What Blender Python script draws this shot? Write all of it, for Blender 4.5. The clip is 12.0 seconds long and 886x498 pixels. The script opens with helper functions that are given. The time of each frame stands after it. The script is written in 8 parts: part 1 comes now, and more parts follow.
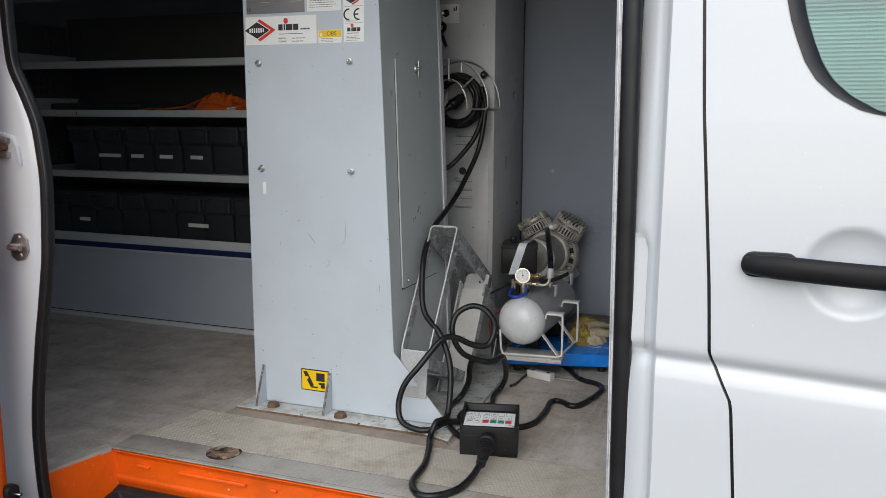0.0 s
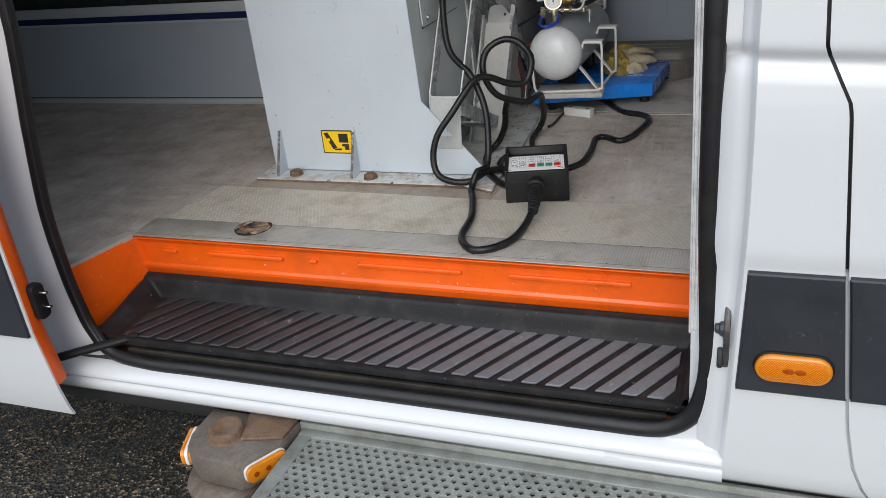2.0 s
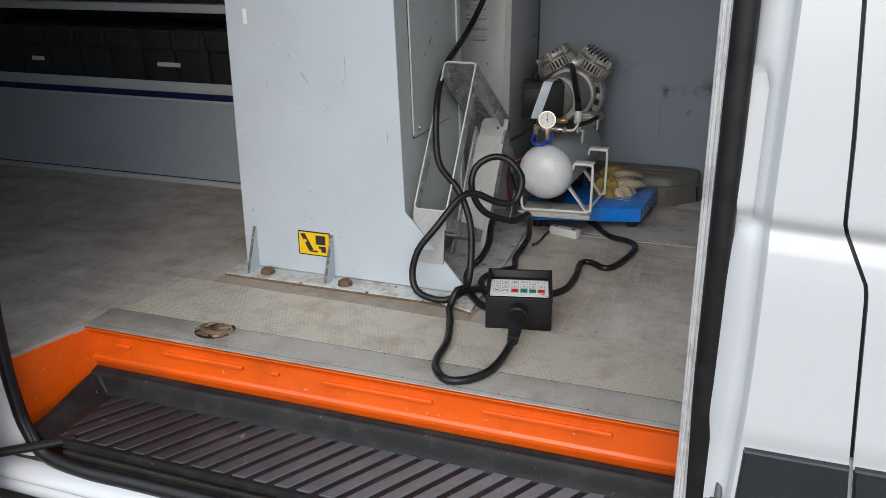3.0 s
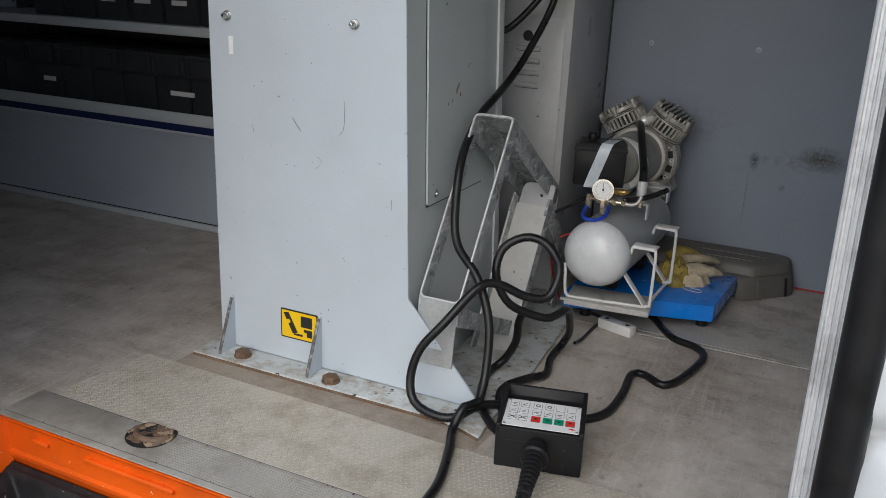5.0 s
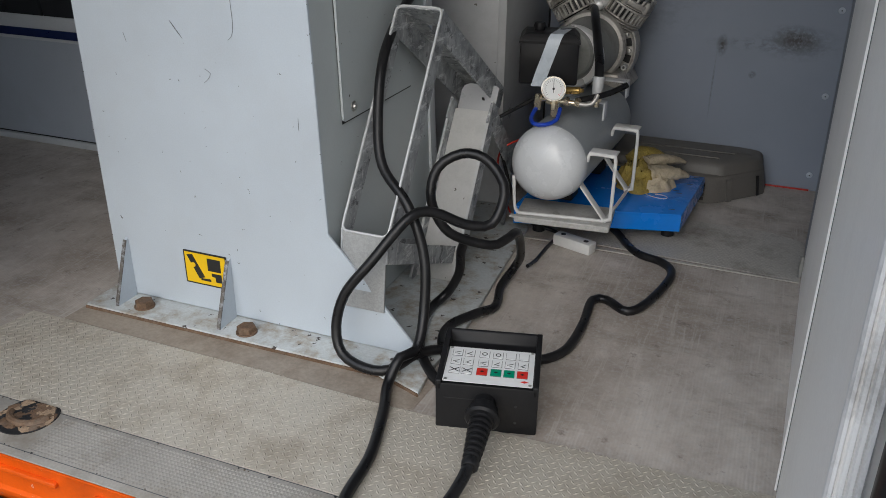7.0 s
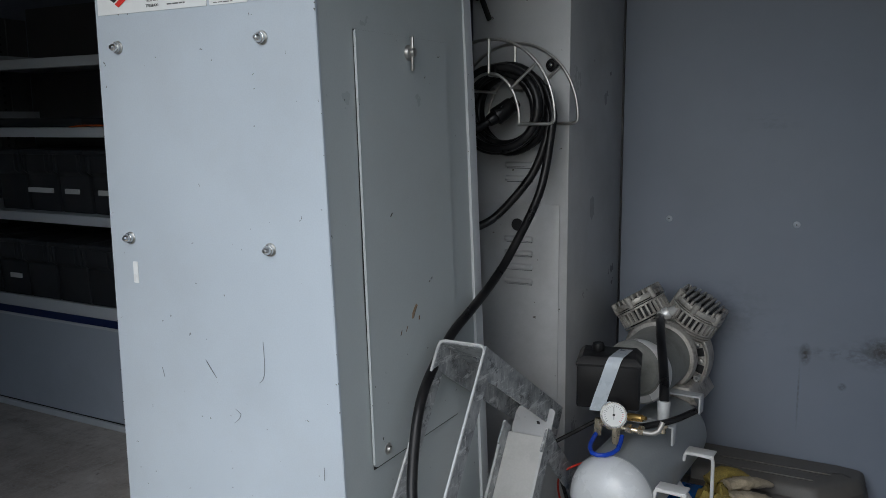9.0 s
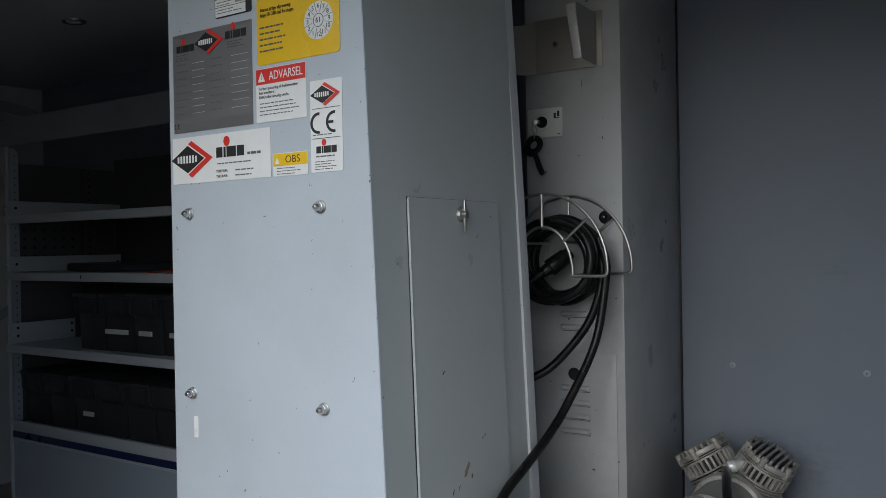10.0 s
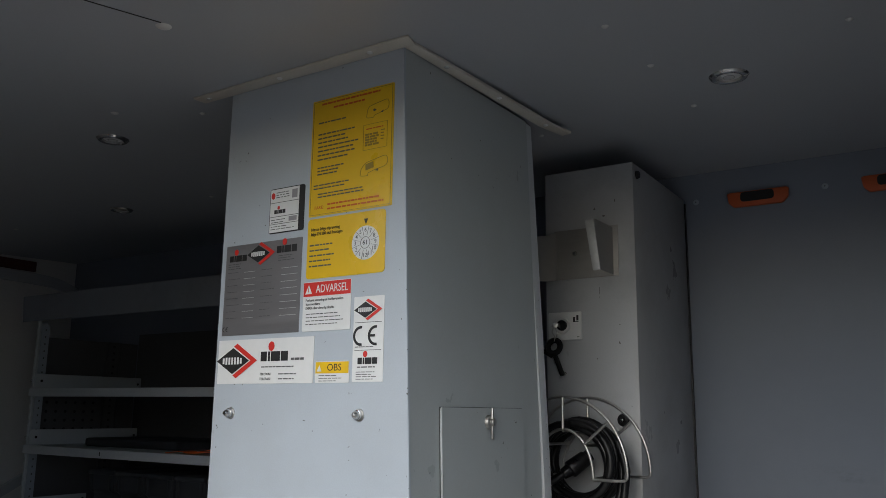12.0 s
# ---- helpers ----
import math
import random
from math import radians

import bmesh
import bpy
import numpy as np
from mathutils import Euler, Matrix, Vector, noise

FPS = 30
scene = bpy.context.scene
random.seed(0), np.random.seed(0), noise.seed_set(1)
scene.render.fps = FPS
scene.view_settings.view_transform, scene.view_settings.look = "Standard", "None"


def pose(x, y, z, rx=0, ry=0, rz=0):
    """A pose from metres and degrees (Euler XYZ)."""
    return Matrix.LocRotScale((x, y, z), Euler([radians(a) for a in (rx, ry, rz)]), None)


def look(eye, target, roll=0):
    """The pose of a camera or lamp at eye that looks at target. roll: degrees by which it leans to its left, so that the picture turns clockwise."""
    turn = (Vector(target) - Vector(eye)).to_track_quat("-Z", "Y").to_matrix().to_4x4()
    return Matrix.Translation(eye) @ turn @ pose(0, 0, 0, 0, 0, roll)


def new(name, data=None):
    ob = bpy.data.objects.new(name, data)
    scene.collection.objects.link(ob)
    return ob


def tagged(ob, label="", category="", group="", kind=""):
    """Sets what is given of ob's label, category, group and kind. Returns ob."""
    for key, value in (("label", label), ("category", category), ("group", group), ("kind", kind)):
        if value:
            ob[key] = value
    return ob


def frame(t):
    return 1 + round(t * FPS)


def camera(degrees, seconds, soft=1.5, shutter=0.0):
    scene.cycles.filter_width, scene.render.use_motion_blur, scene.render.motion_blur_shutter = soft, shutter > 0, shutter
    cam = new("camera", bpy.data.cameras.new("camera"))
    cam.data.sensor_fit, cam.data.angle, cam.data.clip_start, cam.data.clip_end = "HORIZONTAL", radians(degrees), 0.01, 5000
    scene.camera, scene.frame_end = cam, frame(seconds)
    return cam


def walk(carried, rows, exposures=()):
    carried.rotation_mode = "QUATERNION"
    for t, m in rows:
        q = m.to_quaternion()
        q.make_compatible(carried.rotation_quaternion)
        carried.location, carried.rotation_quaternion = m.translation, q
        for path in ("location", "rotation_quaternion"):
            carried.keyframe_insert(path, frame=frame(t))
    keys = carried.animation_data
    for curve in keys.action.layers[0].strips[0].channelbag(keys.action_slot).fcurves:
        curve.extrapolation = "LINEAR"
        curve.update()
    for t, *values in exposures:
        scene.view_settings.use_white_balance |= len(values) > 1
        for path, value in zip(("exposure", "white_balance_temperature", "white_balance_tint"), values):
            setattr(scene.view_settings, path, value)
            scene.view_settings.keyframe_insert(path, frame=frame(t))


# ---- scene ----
cam = camera(56.3, 12.0, 0.5)
PATH = [
    (0, (0.648, 0.432, 1.514), (-0.05, 2.278, 1.191), 0.2),
    (0.5, (0.591, 0.542, 1.467), (-0.103, 2.35, 0.966), -0.5),
    (1, (0.523, 0.592, 1.424), (-0.091, 2.378, 0.766), -0.4),
    (1.5, (0.513, 0.593, 1.411), (-0.081, 2.312, 0.579), -2.6),
    (2, (0.506, 0.595, 1.42), (-0.169, 2.265, 0.552), -6.2),
    (2.5, (0.464, 0.639, 1.464), (-0.208, 2.379, 0.743), -4.4),
    (3, (0.453, 0.703, 1.462), (-0.172, 2.473, 0.771), -0.1),
    (3.2, (0.481, 0.769, 1.454), (-0.155, 2.538, 0.771), 1.0),
    (4.8, (0.462, 1.11, 1.445), (-0.389, 2.81, 0.827), 2.6),
    (5, (0.407, 1.151, 1.439), (-0.389, 2.878, 0.822), 2.5),
    (5.5, (0.334, 1.221, 1.422), (-0.333, 3.001, 0.8), 2.3),
    (6, (0.332, 1.26, 1.38), (-0.29, 3.0, 0.616), 1.6),
    (6.5, (0.327, 1.309, 1.363), (-0.249, 3.016, 0.493), 2.6),
    (6.7, (0.342, 1.344, 1.378), (-0.262, 3.04, 0.507), 1.8),
    (8.3, (0.373, 1.549, 1.5), (-0.535, 3.248, 0.961), -0.1),
    (8.5, (0.368, 1.555, 1.511), (-0.554, 3.269, 1.052), -0.3),
    (9, (0.386, 1.553, 1.54), (-0.562, 3.286, 1.228), -0.5),
    (9.5, (0.402, 1.558, 1.573), (-0.623, 3.269, 1.421), -0.7),
    (10, (0.418, 1.549, 1.593), (-0.679, 3.221, 1.582), -1.0),
    (10.5, (0.429, 1.528, 1.62), (-0.687, 3.183, 1.743), 0.2),
    (11, (0.441, 1.5, 1.637), (-0.661, 3.152, 1.868), 0.2),
    (11.5, (0.436, 1.473, 1.649), (-0.664, 3.115, 1.955), 0.8),
    (12, (0.435, 1.447, 1.659), (-0.652, 3.081, 2.041), 0.7),
]
EXPOSURE = [(0.0, 0.08, 6300, 8), (3.0, 0.12, 6300, 8), (5.0, 0.02, 6280, 8), (6.7, 0.02, 6280, 8), (8.3, 0.00, 5850, 6), (9.5, 0.01, 5880, 6),
            (10.5, 0.04, 6000, 7), (12.0, 0.14, 6130, 8)]
walk(cam, [(t, look(eye, target, roll)) for t, eye, target, roll in PATH], EXPOSURE)

# ---- light ----
world = bpy.data.worlds.new("sky_world")
scene.world = world
world.use_nodes = True
wn = world.node_tree.nodes
wl = world.node_tree.links
sky = wn.new("ShaderNodeTexSky")
sky.sky_type = "NISHITA"
sky.sun_disc = False
sky.sun_elevation = radians(36)
sky.sun_rotation = radians(170)
sky.air_density, sky.dust_density, sky.ozone_density = 1.0, 2.0, 1.5
wl.new(sky.outputs[0], wn["Background"].inputs[0])
wn["Background"].inputs[1].default_value = 0.15
sun_data = bpy.data.lights.new("sun", "SUN")
sun_data.energy, sun_data.angle, sun_data.color = 2.42, radians(105), (1.0, 0.98, 0.96)
sun = new("sun", sun_data)
sun.matrix_world = look((-1.0, -3.4, 8.2), (-0.3, 2.2, 0.7))


# ---- materials ----
def nodes_of(name):
    m = bpy.data.materials.new(name)
    m.use_nodes = True
    t = m.node_tree
    return m, t, t.nodes, t.links, t.nodes["Principled BSDF"]


def noise_node(t, scale, detail=4.0, rough=0.55, stretch=None, coord="Position"):
    n, l = t.nodes, t.links
    g = n.new("ShaderNodeNewGeometry")
    src = g.outputs["Position"]
    if stretch:
        mp = n.new("ShaderNodeMapping")
        mp.inputs["Scale"].default_value = stretch
        l.new(src, mp.inputs["Vector"])
        src = mp.outputs[0]
    x = n.new("ShaderNodeTexNoise")
    x.inputs["Scale"].default_value = scale
    x.inputs["Detail"].default_value = detail
    x.inputs["Roughness"].default_value = rough
    l.new(src, x.inputs["Vector"])
    return x


def ramp_node(t, source, stops):
    r = t.nodes.new("ShaderNodeValToRGB")
    e = r.color_ramp.elements
    while len(e) < len(stops):
        e.new(0.5)
    for k, (p, c) in zip(e, stops):
        k.position = p
        k.color = (c, c, c, 1) if not isinstance(c, tuple) else (*c, 1)
    t.links.new(source, r.inputs[0])
    return r


def mix_node(t, fac, a, b):
    m = t.nodes.new("ShaderNodeMix")
    m.data_type = "RGBA"
    for sock, v in ((m.inputs["Factor"], fac), (m.inputs[6], a), (m.inputs[7], b)):
        if isinstance(v, (int, float)):
            sock.default_value = v
        elif isinstance(v, tuple):
            sock.default_value = (*v, 1)
        else:
            t.links.new(v, sock)
    return m.outputs[2]


def surface(name, base, rough, metal=0.0, vary=0.12, scale=6.0, fine=90.0, bump=0.15, depth=0.001, dirt=None,
            dirt_amount=0.0, dirt_scale=3.0, chips=None, chip_scale=28.0, chip_size=0.09, stretch=None, coat=0.0,
            spec=0.5, rough_vary=0.12):
    """A painted or worn surface: broad mottling, fine grain, optional dirt and chips with shapes of their own."""
    m, t, n, l, b = nodes_of(name)
    broad = noise_node(t, scale, 5.0, 0.6, stretch)
    grain = noise_node(t, fine, 3.0, 0.6, stretch)
    lo = tuple(c * (1 - vary) for c in base)
    hi = tuple(min(1.0, c * (1 + vary)) for c in base)
    col = mix_node(t, ramp_node(t, broad.outputs["Fac"], ((0.3, 0.0), (0.7, 1.0))).outputs[0], lo, hi)
    g = ramp_node(t, grain.outputs["Fac"], ((0.35, 0.0), (0.65, 1.0))).outputs[0]
    col2 = mix_node(t, 0.45, col, mix_node(t, g, lo, hi))
    if dirt:
        d = noise_node(t, dirt_scale, 7.0, 0.68)
        f = ramp_node(t, d.outputs["Fac"], ((0.48, 0.0), (0.72, dirt_amount))).outputs[0]
        col2 = mix_node(t, f, col2, dirt)
    if chips:
        g2 = n.new("ShaderNodeNewGeometry")
        wob = noise_node(t, chip_scale * 2.2, 2.0)
        add = n.new("ShaderNodeVectorMath")
        add.operation = "MULTIPLY_ADD"
        l.new(wob.outputs["Color"], add.inputs[0])
        add.inputs[1].default_value = (0.02, 0.02, 0.02)
        l.new(g2.outputs["Position"], add.inputs[2])
        v = n.new("ShaderNodeTexVoronoi")
        v.inputs["Scale"].default_value = chip_scale
        l.new(add.outputs[0], v.inputs["Vector"])
        close = ramp_node(t, v.outputs["Distance"], ((chip_size * 0.8, 1.0), (chip_size, 0.0))).outputs[0]
        sep = n.new("ShaderNodeSeparateColor")
        l.new(v.outputs["Color"], sep.inputs[0])
        pick = ramp_node(t, sep.outputs[0], ((0.72, 0.0), (0.74, 1.0))).outputs[0]
        both = n.new("ShaderNodeMath")
        both.operation = "MULTIPLY"
        l.new(close, both.inputs[0])
        l.new(pick, both.inputs[1])
        col2 = mix_node(t, both.outputs[0], col2, chips)
    l.new(col2, b.inputs["Base Color"])
    rr = ramp_node(t, broad.outputs["Fac"], ((0.3, max(0.03, rough - rough_vary)), (0.7, min(1.0, rough + rough_vary)))).outputs[0]
    l.new(rr, b.inputs["Roughness"])
    b.inputs["Metallic"].default_value = metal
    b.inputs["Specular IOR Level"].default_value = spec
    b.inputs["Coat Weight"].default_value = coat
    b.inputs["Coat Roughness"].default_value = 0.06
    if bump:
        bp = n.new("ShaderNodeBump")
        bp.inputs["Strength"].default_value = bump
        bp.inputs["Distance"].default_value = depth
        l.new(grain.outputs["Fac"], bp.inputs["Height"])
        l.new(bp.outputs[0], b.inputs["Normal"])
    return m


GREY = surface("grey_blue_powder_coat", (0.46, 0.51, 0.56), 0.42, vary=0.06, fine=420, bump=0.12, depth=0.0004,
               chips=(0.10, 0.10, 0.10), chip_scale=54, chip_size=0.090, dirt=(0.3, 0.28, 0.25), dirt_amount=0.12, dirt_scale=5)
GREY_SIDE = surface("grey_powder_coat", (0.455, 0.495, 0.50), 0.38, vary=0.05, fine=420, bump=0.1, depth=0.0004,
                    chips=(0.05, 0.05, 0.04), chip_scale=44, chip_size=0.07, dirt=(0.2, 0.18, 0.15), dirt_amount=0.15)
CABINET = surface("cabinet_grey_paint", (0.45, 0.46, 0.47), 0.36, vary=0.04, fine=300, bump=0.08, depth=0.0004,
                  chips=(0.12, 0.11, 0.1), chip_scale=40, chip_size=0.10, dirt=(0.16, 0.15, 0.14), dirt_amount=0.3, dirt_scale=4)
WALL = surface("grey_wall_lining", (0.235, 0.255, 0.295), 0.5, vary=0.07, scale=2.5, fine=240, bump=0.15, depth=0.0006,
               dirt=(0.09, 0.085, 0.08), dirt_amount=0.3, dirt_scale=5, chips=(0.07, 0.07, 0.07), chip_scale=8, chip_size=0.03)
CEIL = surface("grey_ceiling_lining", (0.43, 0.45, 0.48), 0.40, vary=0.03, scale=1.2, fine=240, bump=0.06, depth=0.0004, rough_vary=0.02)
BULK = surface("light_grey_bulkhead_board", (0.85, 0.835, 0.81), 0.45, vary=0.05, scale=3, fine=200, bump=0.1, depth=0.0005,
               dirt=(0.45, 0.44, 0.43), dirt_amount=0.15, dirt_scale=6)
SHELF = surface("shelf_grey_steel", (0.56, 0.58, 0.60), 0.4, vary=0.05, fine=300, bump=0.08, depth=0.0004)
KICK = surface("shelf_kick_panel_paint", (0.42, 0.46, 0.52), 0.42, vary=0.05, fine=250, bump=0.08, depth=0.0004,
               dirt=(0.16, 0.15, 0.15), dirt_amount=0.2)
NAVY = surface("navy_blue_stripe", (0.012, 0.022, 0.085), 0.35, vary=0.1)
# Dark colour that stands in for the shade inside the rack.
RACK_SHADE = surface("rack_shade_dark", (0.11, 0.108, 0.112), 0.6, vary=0.12, fine=260)
BIN = surface("black_bin_plastic", (0.032, 0.034, 0.038), 0.45, vary=0.2, fine=500, bump=0.15, depth=0.0004)
LABEL = surface("paper_label", (0.72, 0.72, 0.70), 0.6, vary=0.06)
INK = surface("black_ink", (0.015, 0.015, 0.015), 0.5, vary=0.1)
GREYINK = surface("grey_ink", (0.10, 0.10, 0.10), 0.5, vary=0.1)
RED = surface("signal_red", (0.62, 0.03, 0.02), 0.4, vary=0.06)
GREEN = surface("signal_green", (0.0, 0.25, 0.14), 0.4, vary=0.06)
YELLOW = surface("yellow_sticker", (0.78, 0.50, 0.005), 0.34, vary=0.03)
WHITE_ST = surface("white_sticker", (0.76, 0.77, 0.76), 0.34, vary=0.03)
PLATE = surface("anodised_type_plate", (0.22, 0.215, 0.22), 0.42, metal=0.55, vary=0.05, stretch=(1, 1, 12))
ORANGE = surface("orange_gloss_paint", (0.80, 0.11, 0.003), 0.38, vary=0.06, scale=9, fine=300, bump=0.12, depth=0.0005,
                 dirt=(0.30, 0.05, 0.01), dirt_amount=0.35, dirt_scale=8, chips=(0.86, 0.66, 0.50), chip_scale=75, chip_size=0.12, coat=0.12)
EDGE_ALU = surface("scuffed_edge_aluminium", (0.80, 0.80, 0.80), 0.45, metal=0.25, vary=0.10, scale=60, fine=320, bump=0.15, depth=0.0004, stretch=(1, 1, 0.05),
                   dirt=(0.3, 0.29, 0.28), dirt_amount=0.6, dirt_scale=34)
NICKEL = surface("nickel_plated_brass", (0.70, 0.61, 0.46), 0.26, metal=0.9, vary=0.15, scale=40)
COVER = surface("grey_brown_moulded_plastic", (0.150, 0.139, 0.124), 0.55, vary=0.15, scale=16, fine=400, bump=0.2, depth=0.0005)
CHIPPED = surface("chipped_edge_paint", (0.10, 0.09, 0.08), 0.6, vary=0.3, scale=60, dirt=(0.5, 0.54, 0.58), dirt_amount=1.0, dirt_scale=70)
FOOT_PAINT = surface("stained_foot_paint", (0.50, 0.53, 0.53), 0.55, vary=0.15, scale=22, fine=200, bump=0.5, depth=0.001,
                     dirt=(0.26, 0.20, 0.13), dirt_amount=1.0, dirt_scale=26, chips=(0.05, 0.04, 0.035), chip_scale=55, chip_size=0.24)
DULL_ALU = surface("dull_dirty_tread_plate", (0.50, 0.475, 0.43), 0.55, metal=0.2, vary=0.2, scale=9, fine=220, bump=0.3, depth=0.0006,
                   dirt=(0.16, 0.13, 0.10), dirt_amount=0.8, dirt_scale=9)
WHITE = surface("white_car_paint", (0.575, 0.595, 0.615), 0.25, vary=0.012, scale=1.5, fine=160, bump=0.04, depth=0.0003, coat=0.4, rough_vary=0.02)
RUBBER = surface("black_rubber_seal", (0.009, 0.009, 0.010), 0.42, vary=0.2, scale=30, fine=400, bump=0.2, depth=0.0005, rough_vary=0.12, spec=0.4,
                 dirt=(0.05, 0.05, 0.05), dirt_amount=0.10, dirt_scale=25)
WORN_BROWN = surface("brown_worn_vinyl", (0.34, 0.29, 0.235), 0.65, vary=0.2, scale=14, fine=150, bump=0.3, depth=0.001,
                     dirt=(0.14, 0.10, 0.07), dirt_amount=0.6, dirt_scale=18)
GAP_GREY = surface("shaded_door_edge", (0.10, 0.105, 0.11), 0.5, vary=0.1)
CABLE = surface("black_cable_rubber", (0.008, 0.008, 0.009), 0.34, spec=0.36, vary=0.2, scale=30, fine=500, bump=0.15, depth=0.0004,
                dirt=(0.07, 0.065, 0.06), dirt_amount=0.15, dirt_scale=30)
PLASTIC = surface("black_plastic", (0.012, 0.012, 0.013), 0.4, spec=0.18, vary=0.2, scale=20, fine=450, bump=0.2, depth=0.0005)
TRAY = surface("black_step_plastic", (0.015, 0.0155, 0.017), 0.48, spec=0.22, vary=0.3, scale=14, fine=260, bump=0.3, depth=0.0008,
               dirt=(0.09, 0.085, 0.08), dirt_amount=0.25, dirt_scale=16, chips=(0.16, 0.16, 0.16), chip_scale=60, chip_size=0.10)
MOULD = surface("dark_grey_moulding", (0.024, 0.027, 0.033), 0.42, spec=0.35, vary=0.12, scale=10, fine=500, bump=0.25, depth=0.0005)
WELL = surface("dirty_step_well", (0.024, 0.022, 0.019), 0.6, vary=0.35, scale=12, fine=90, bump=0.4, depth=0.002,
               dirt=(0.075, 0.062, 0.045), dirt_amount=0.6, dirt_scale=9)
WORN_ALU = surface("worn_tread_plate", (0.57, 0.525, 0.445), 0.46, metal=0.3, vary=0.14, scale=9, fine=220, bump=0.2, depth=0.0006,
                   dirt=(0.24, 0.19, 0.13), dirt_amount=0.75, dirt_scale=9)
CHROME = surface("bright_steel", (0.62, 0.62, 0.61), 0.2, metal=1.0, vary=0.08, scale=40, bump=0.05)
CREAM = surface("cream_painted_strip", (0.62, 0.585, 0.52), 0.42, vary=0.05, fine=260)
TRIM_RED = surface("dull_red_trim", (0.17, 0.06, 0.05), 0.5, vary=0.15)
GRIP = surface("dull_orange_plastic", (0.55, 0.11, 0.03), 0.5, vary=0.08, fine=300)
FAINT_INK = surface("faint_print", (0.30, 0.205, 0.03), 0.45, vary=0.1)
LILAC_INK = surface("lilac_grey_print", (0.30, 0.29, 0.31), 0.45, vary=0.1)
ORANGE_INK = surface("orange_red_print", (0.60, 0.10, 0.01), 0.45, vary=0.1)
FLANGE = surface("pale_worn_flange_paint", (0.58, 0.61, 0.63), 0.42, vary=0.06, fine=300, chips=(0.05, 0.05, 0.05), chip_scale=70, chip_size=0.12)
HOLDER = surface("dull_sheet_steel", (0.36, 0.35, 0.33), 0.45, metal=0.5, vary=0.12, scale=14, fine=300, stretch=(1, 1, 6))
STEEL = surface("zinc_steel", (0.47, 0.465, 0.445), 0.4, metal=0.9, vary=0.12, scale=40, fine=300)
CAST = surface("cast_aluminium", (0.47, 0.45, 0.415), 0.42, metal=0.3, vary=0.2, scale=40, fine=350, bump=0.4, depth=0.0008,
               dirt=(0.07, 0.056, 0.042), dirt_amount=0.85, dirt_scale=34)
BRASS = surface("brass_fitting", (0.55, 0.36, 0.12), 0.35, metal=0.9, vary=0.15, scale=40)
TRAY_GREY = surface("dirty_pale_grey_paint", (0.50, 0.50, 0.48), 0.5, vary=0.12, scale=20, fine=260, dirt=(0.22, 0.20, 0.17), dirt_amount=0.7, dirt_scale=18)
MOTOR = surface("dull_motor_paint", (0.25, 0.255, 0.24), 0.5, vary=0.12, scale=14, fine=300, dirt=(0.10, 0.095, 0.09), dirt_amount=0.5, dirt_scale=22)
TANK = surface("light_grey_tank_paint", (0.66, 0.68, 0.70), 0.24, vary=0.04, scale=9, fine=240, bump=0.05, depth=0.0003, coat=0.3)
STEP_ALU = surface("weathered_step_aluminium", (0.27, 0.285, 0.265), 0.5, metal=0.25, vary=0.2, scale=14, fine=240, bump=0.3, depth=0.0006,
                   dirt=(0.13, 0.125, 0.105), dirt_amount=0.7, dirt_scale=12)
SILL_ALU = surface("grey_sill_aluminium", (0.43, 0.405, 0.365), 0.5, metal=0.25, vary=0.15, scale=12, fine=240, bump=0.2, depth=0.0005,
                   dirt=(0.22, 0.18, 0.13), dirt_amount=0.7, dirt_scale=11)
SANDY = surface("sand_and_rust", (0.36, 0.255, 0.165), 0.8, vary=0.35, scale=60, fine=300, bump=0.6, depth=0.002, dirt=(0.07, 0.045, 0.03), dirt_amount=0.9, dirt_scale=60)
TANK_BODY = surface("dull_grey_tank_paint", (0.32, 0.345, 0.36), 0.4, vary=0.08, scale=12, fine=240, bump=0.08, depth=0.0004)
BLUE = surface("blue_gloss_paint", (0.008, 0.20, 0.72), 0.25, vary=0.06, scale=9, bump=0.06, coat=0.4)
BLUE_HOSE = surface("blue_hose", (0.01, 0.05, 0.42), 0.3, vary=0.06)
RED_WIRE = surface("red_wire", (0.5, 0.03, 0.015), 0.4, vary=0.06)
RUST = surface("rusty_steel", (0.14, 0.085, 0.05), 0.75, metal=0.1, vary=0.4, scale=40, fine=260, bump=0.5, depth=0.0012,
               dirt=(0.24, 0.2, 0.16), dirt_amount=0.6, dirt_scale=30)
LATCH = surface("greasy_dark_metal", (0.055, 0.055, 0.058), 0.30, metal=0.3, vary=0.3, scale=60, fine=300)
AMBER_CLEAR = surface("smooth_amber_plastic", (0.60, 0.20, 0.006), 0.14, vary=0.05, coat=0.6)
AMBER_DEEP = surface("deep_amber_plastic", (0.30, 0.055, 0.0), 0.2, vary=0.1)
MUDDY = surface("muddy_brown_cast_iron", (0.135, 0.118, 0.098), 0.62, vary=0.35, scale=18, fine=200, bump=0.4, depth=0.0015,
                dirt=(0.085, 0.048, 0.028), dirt_amount=0.9, dirt_scale=16)
NYLON = surface("off_white_nylon", (0.66, 0.66, 0.645), 0.5, vary=0.05)
TAPE = surface("grey_tape", (0.47, 0.52, 0.57), 0.3, vary=0.08, scale=30)
STRAP = surface("orange_webbing", (0.75, 0.13, 0.01), 0.7, vary=0.12, scale=20, fine=700, bump=0.5, depth=0.0006)
GLOVE_Y = surface("yellow_work_leather", (0.36, 0.27, 0.06), 0.8, vary=0.35, scale=40, fine=300, bump=0.6, depth=0.002,
                  dirt=(0.12, 0.1, 0.05), dirt_amount=0.6, dirt_scale=30)
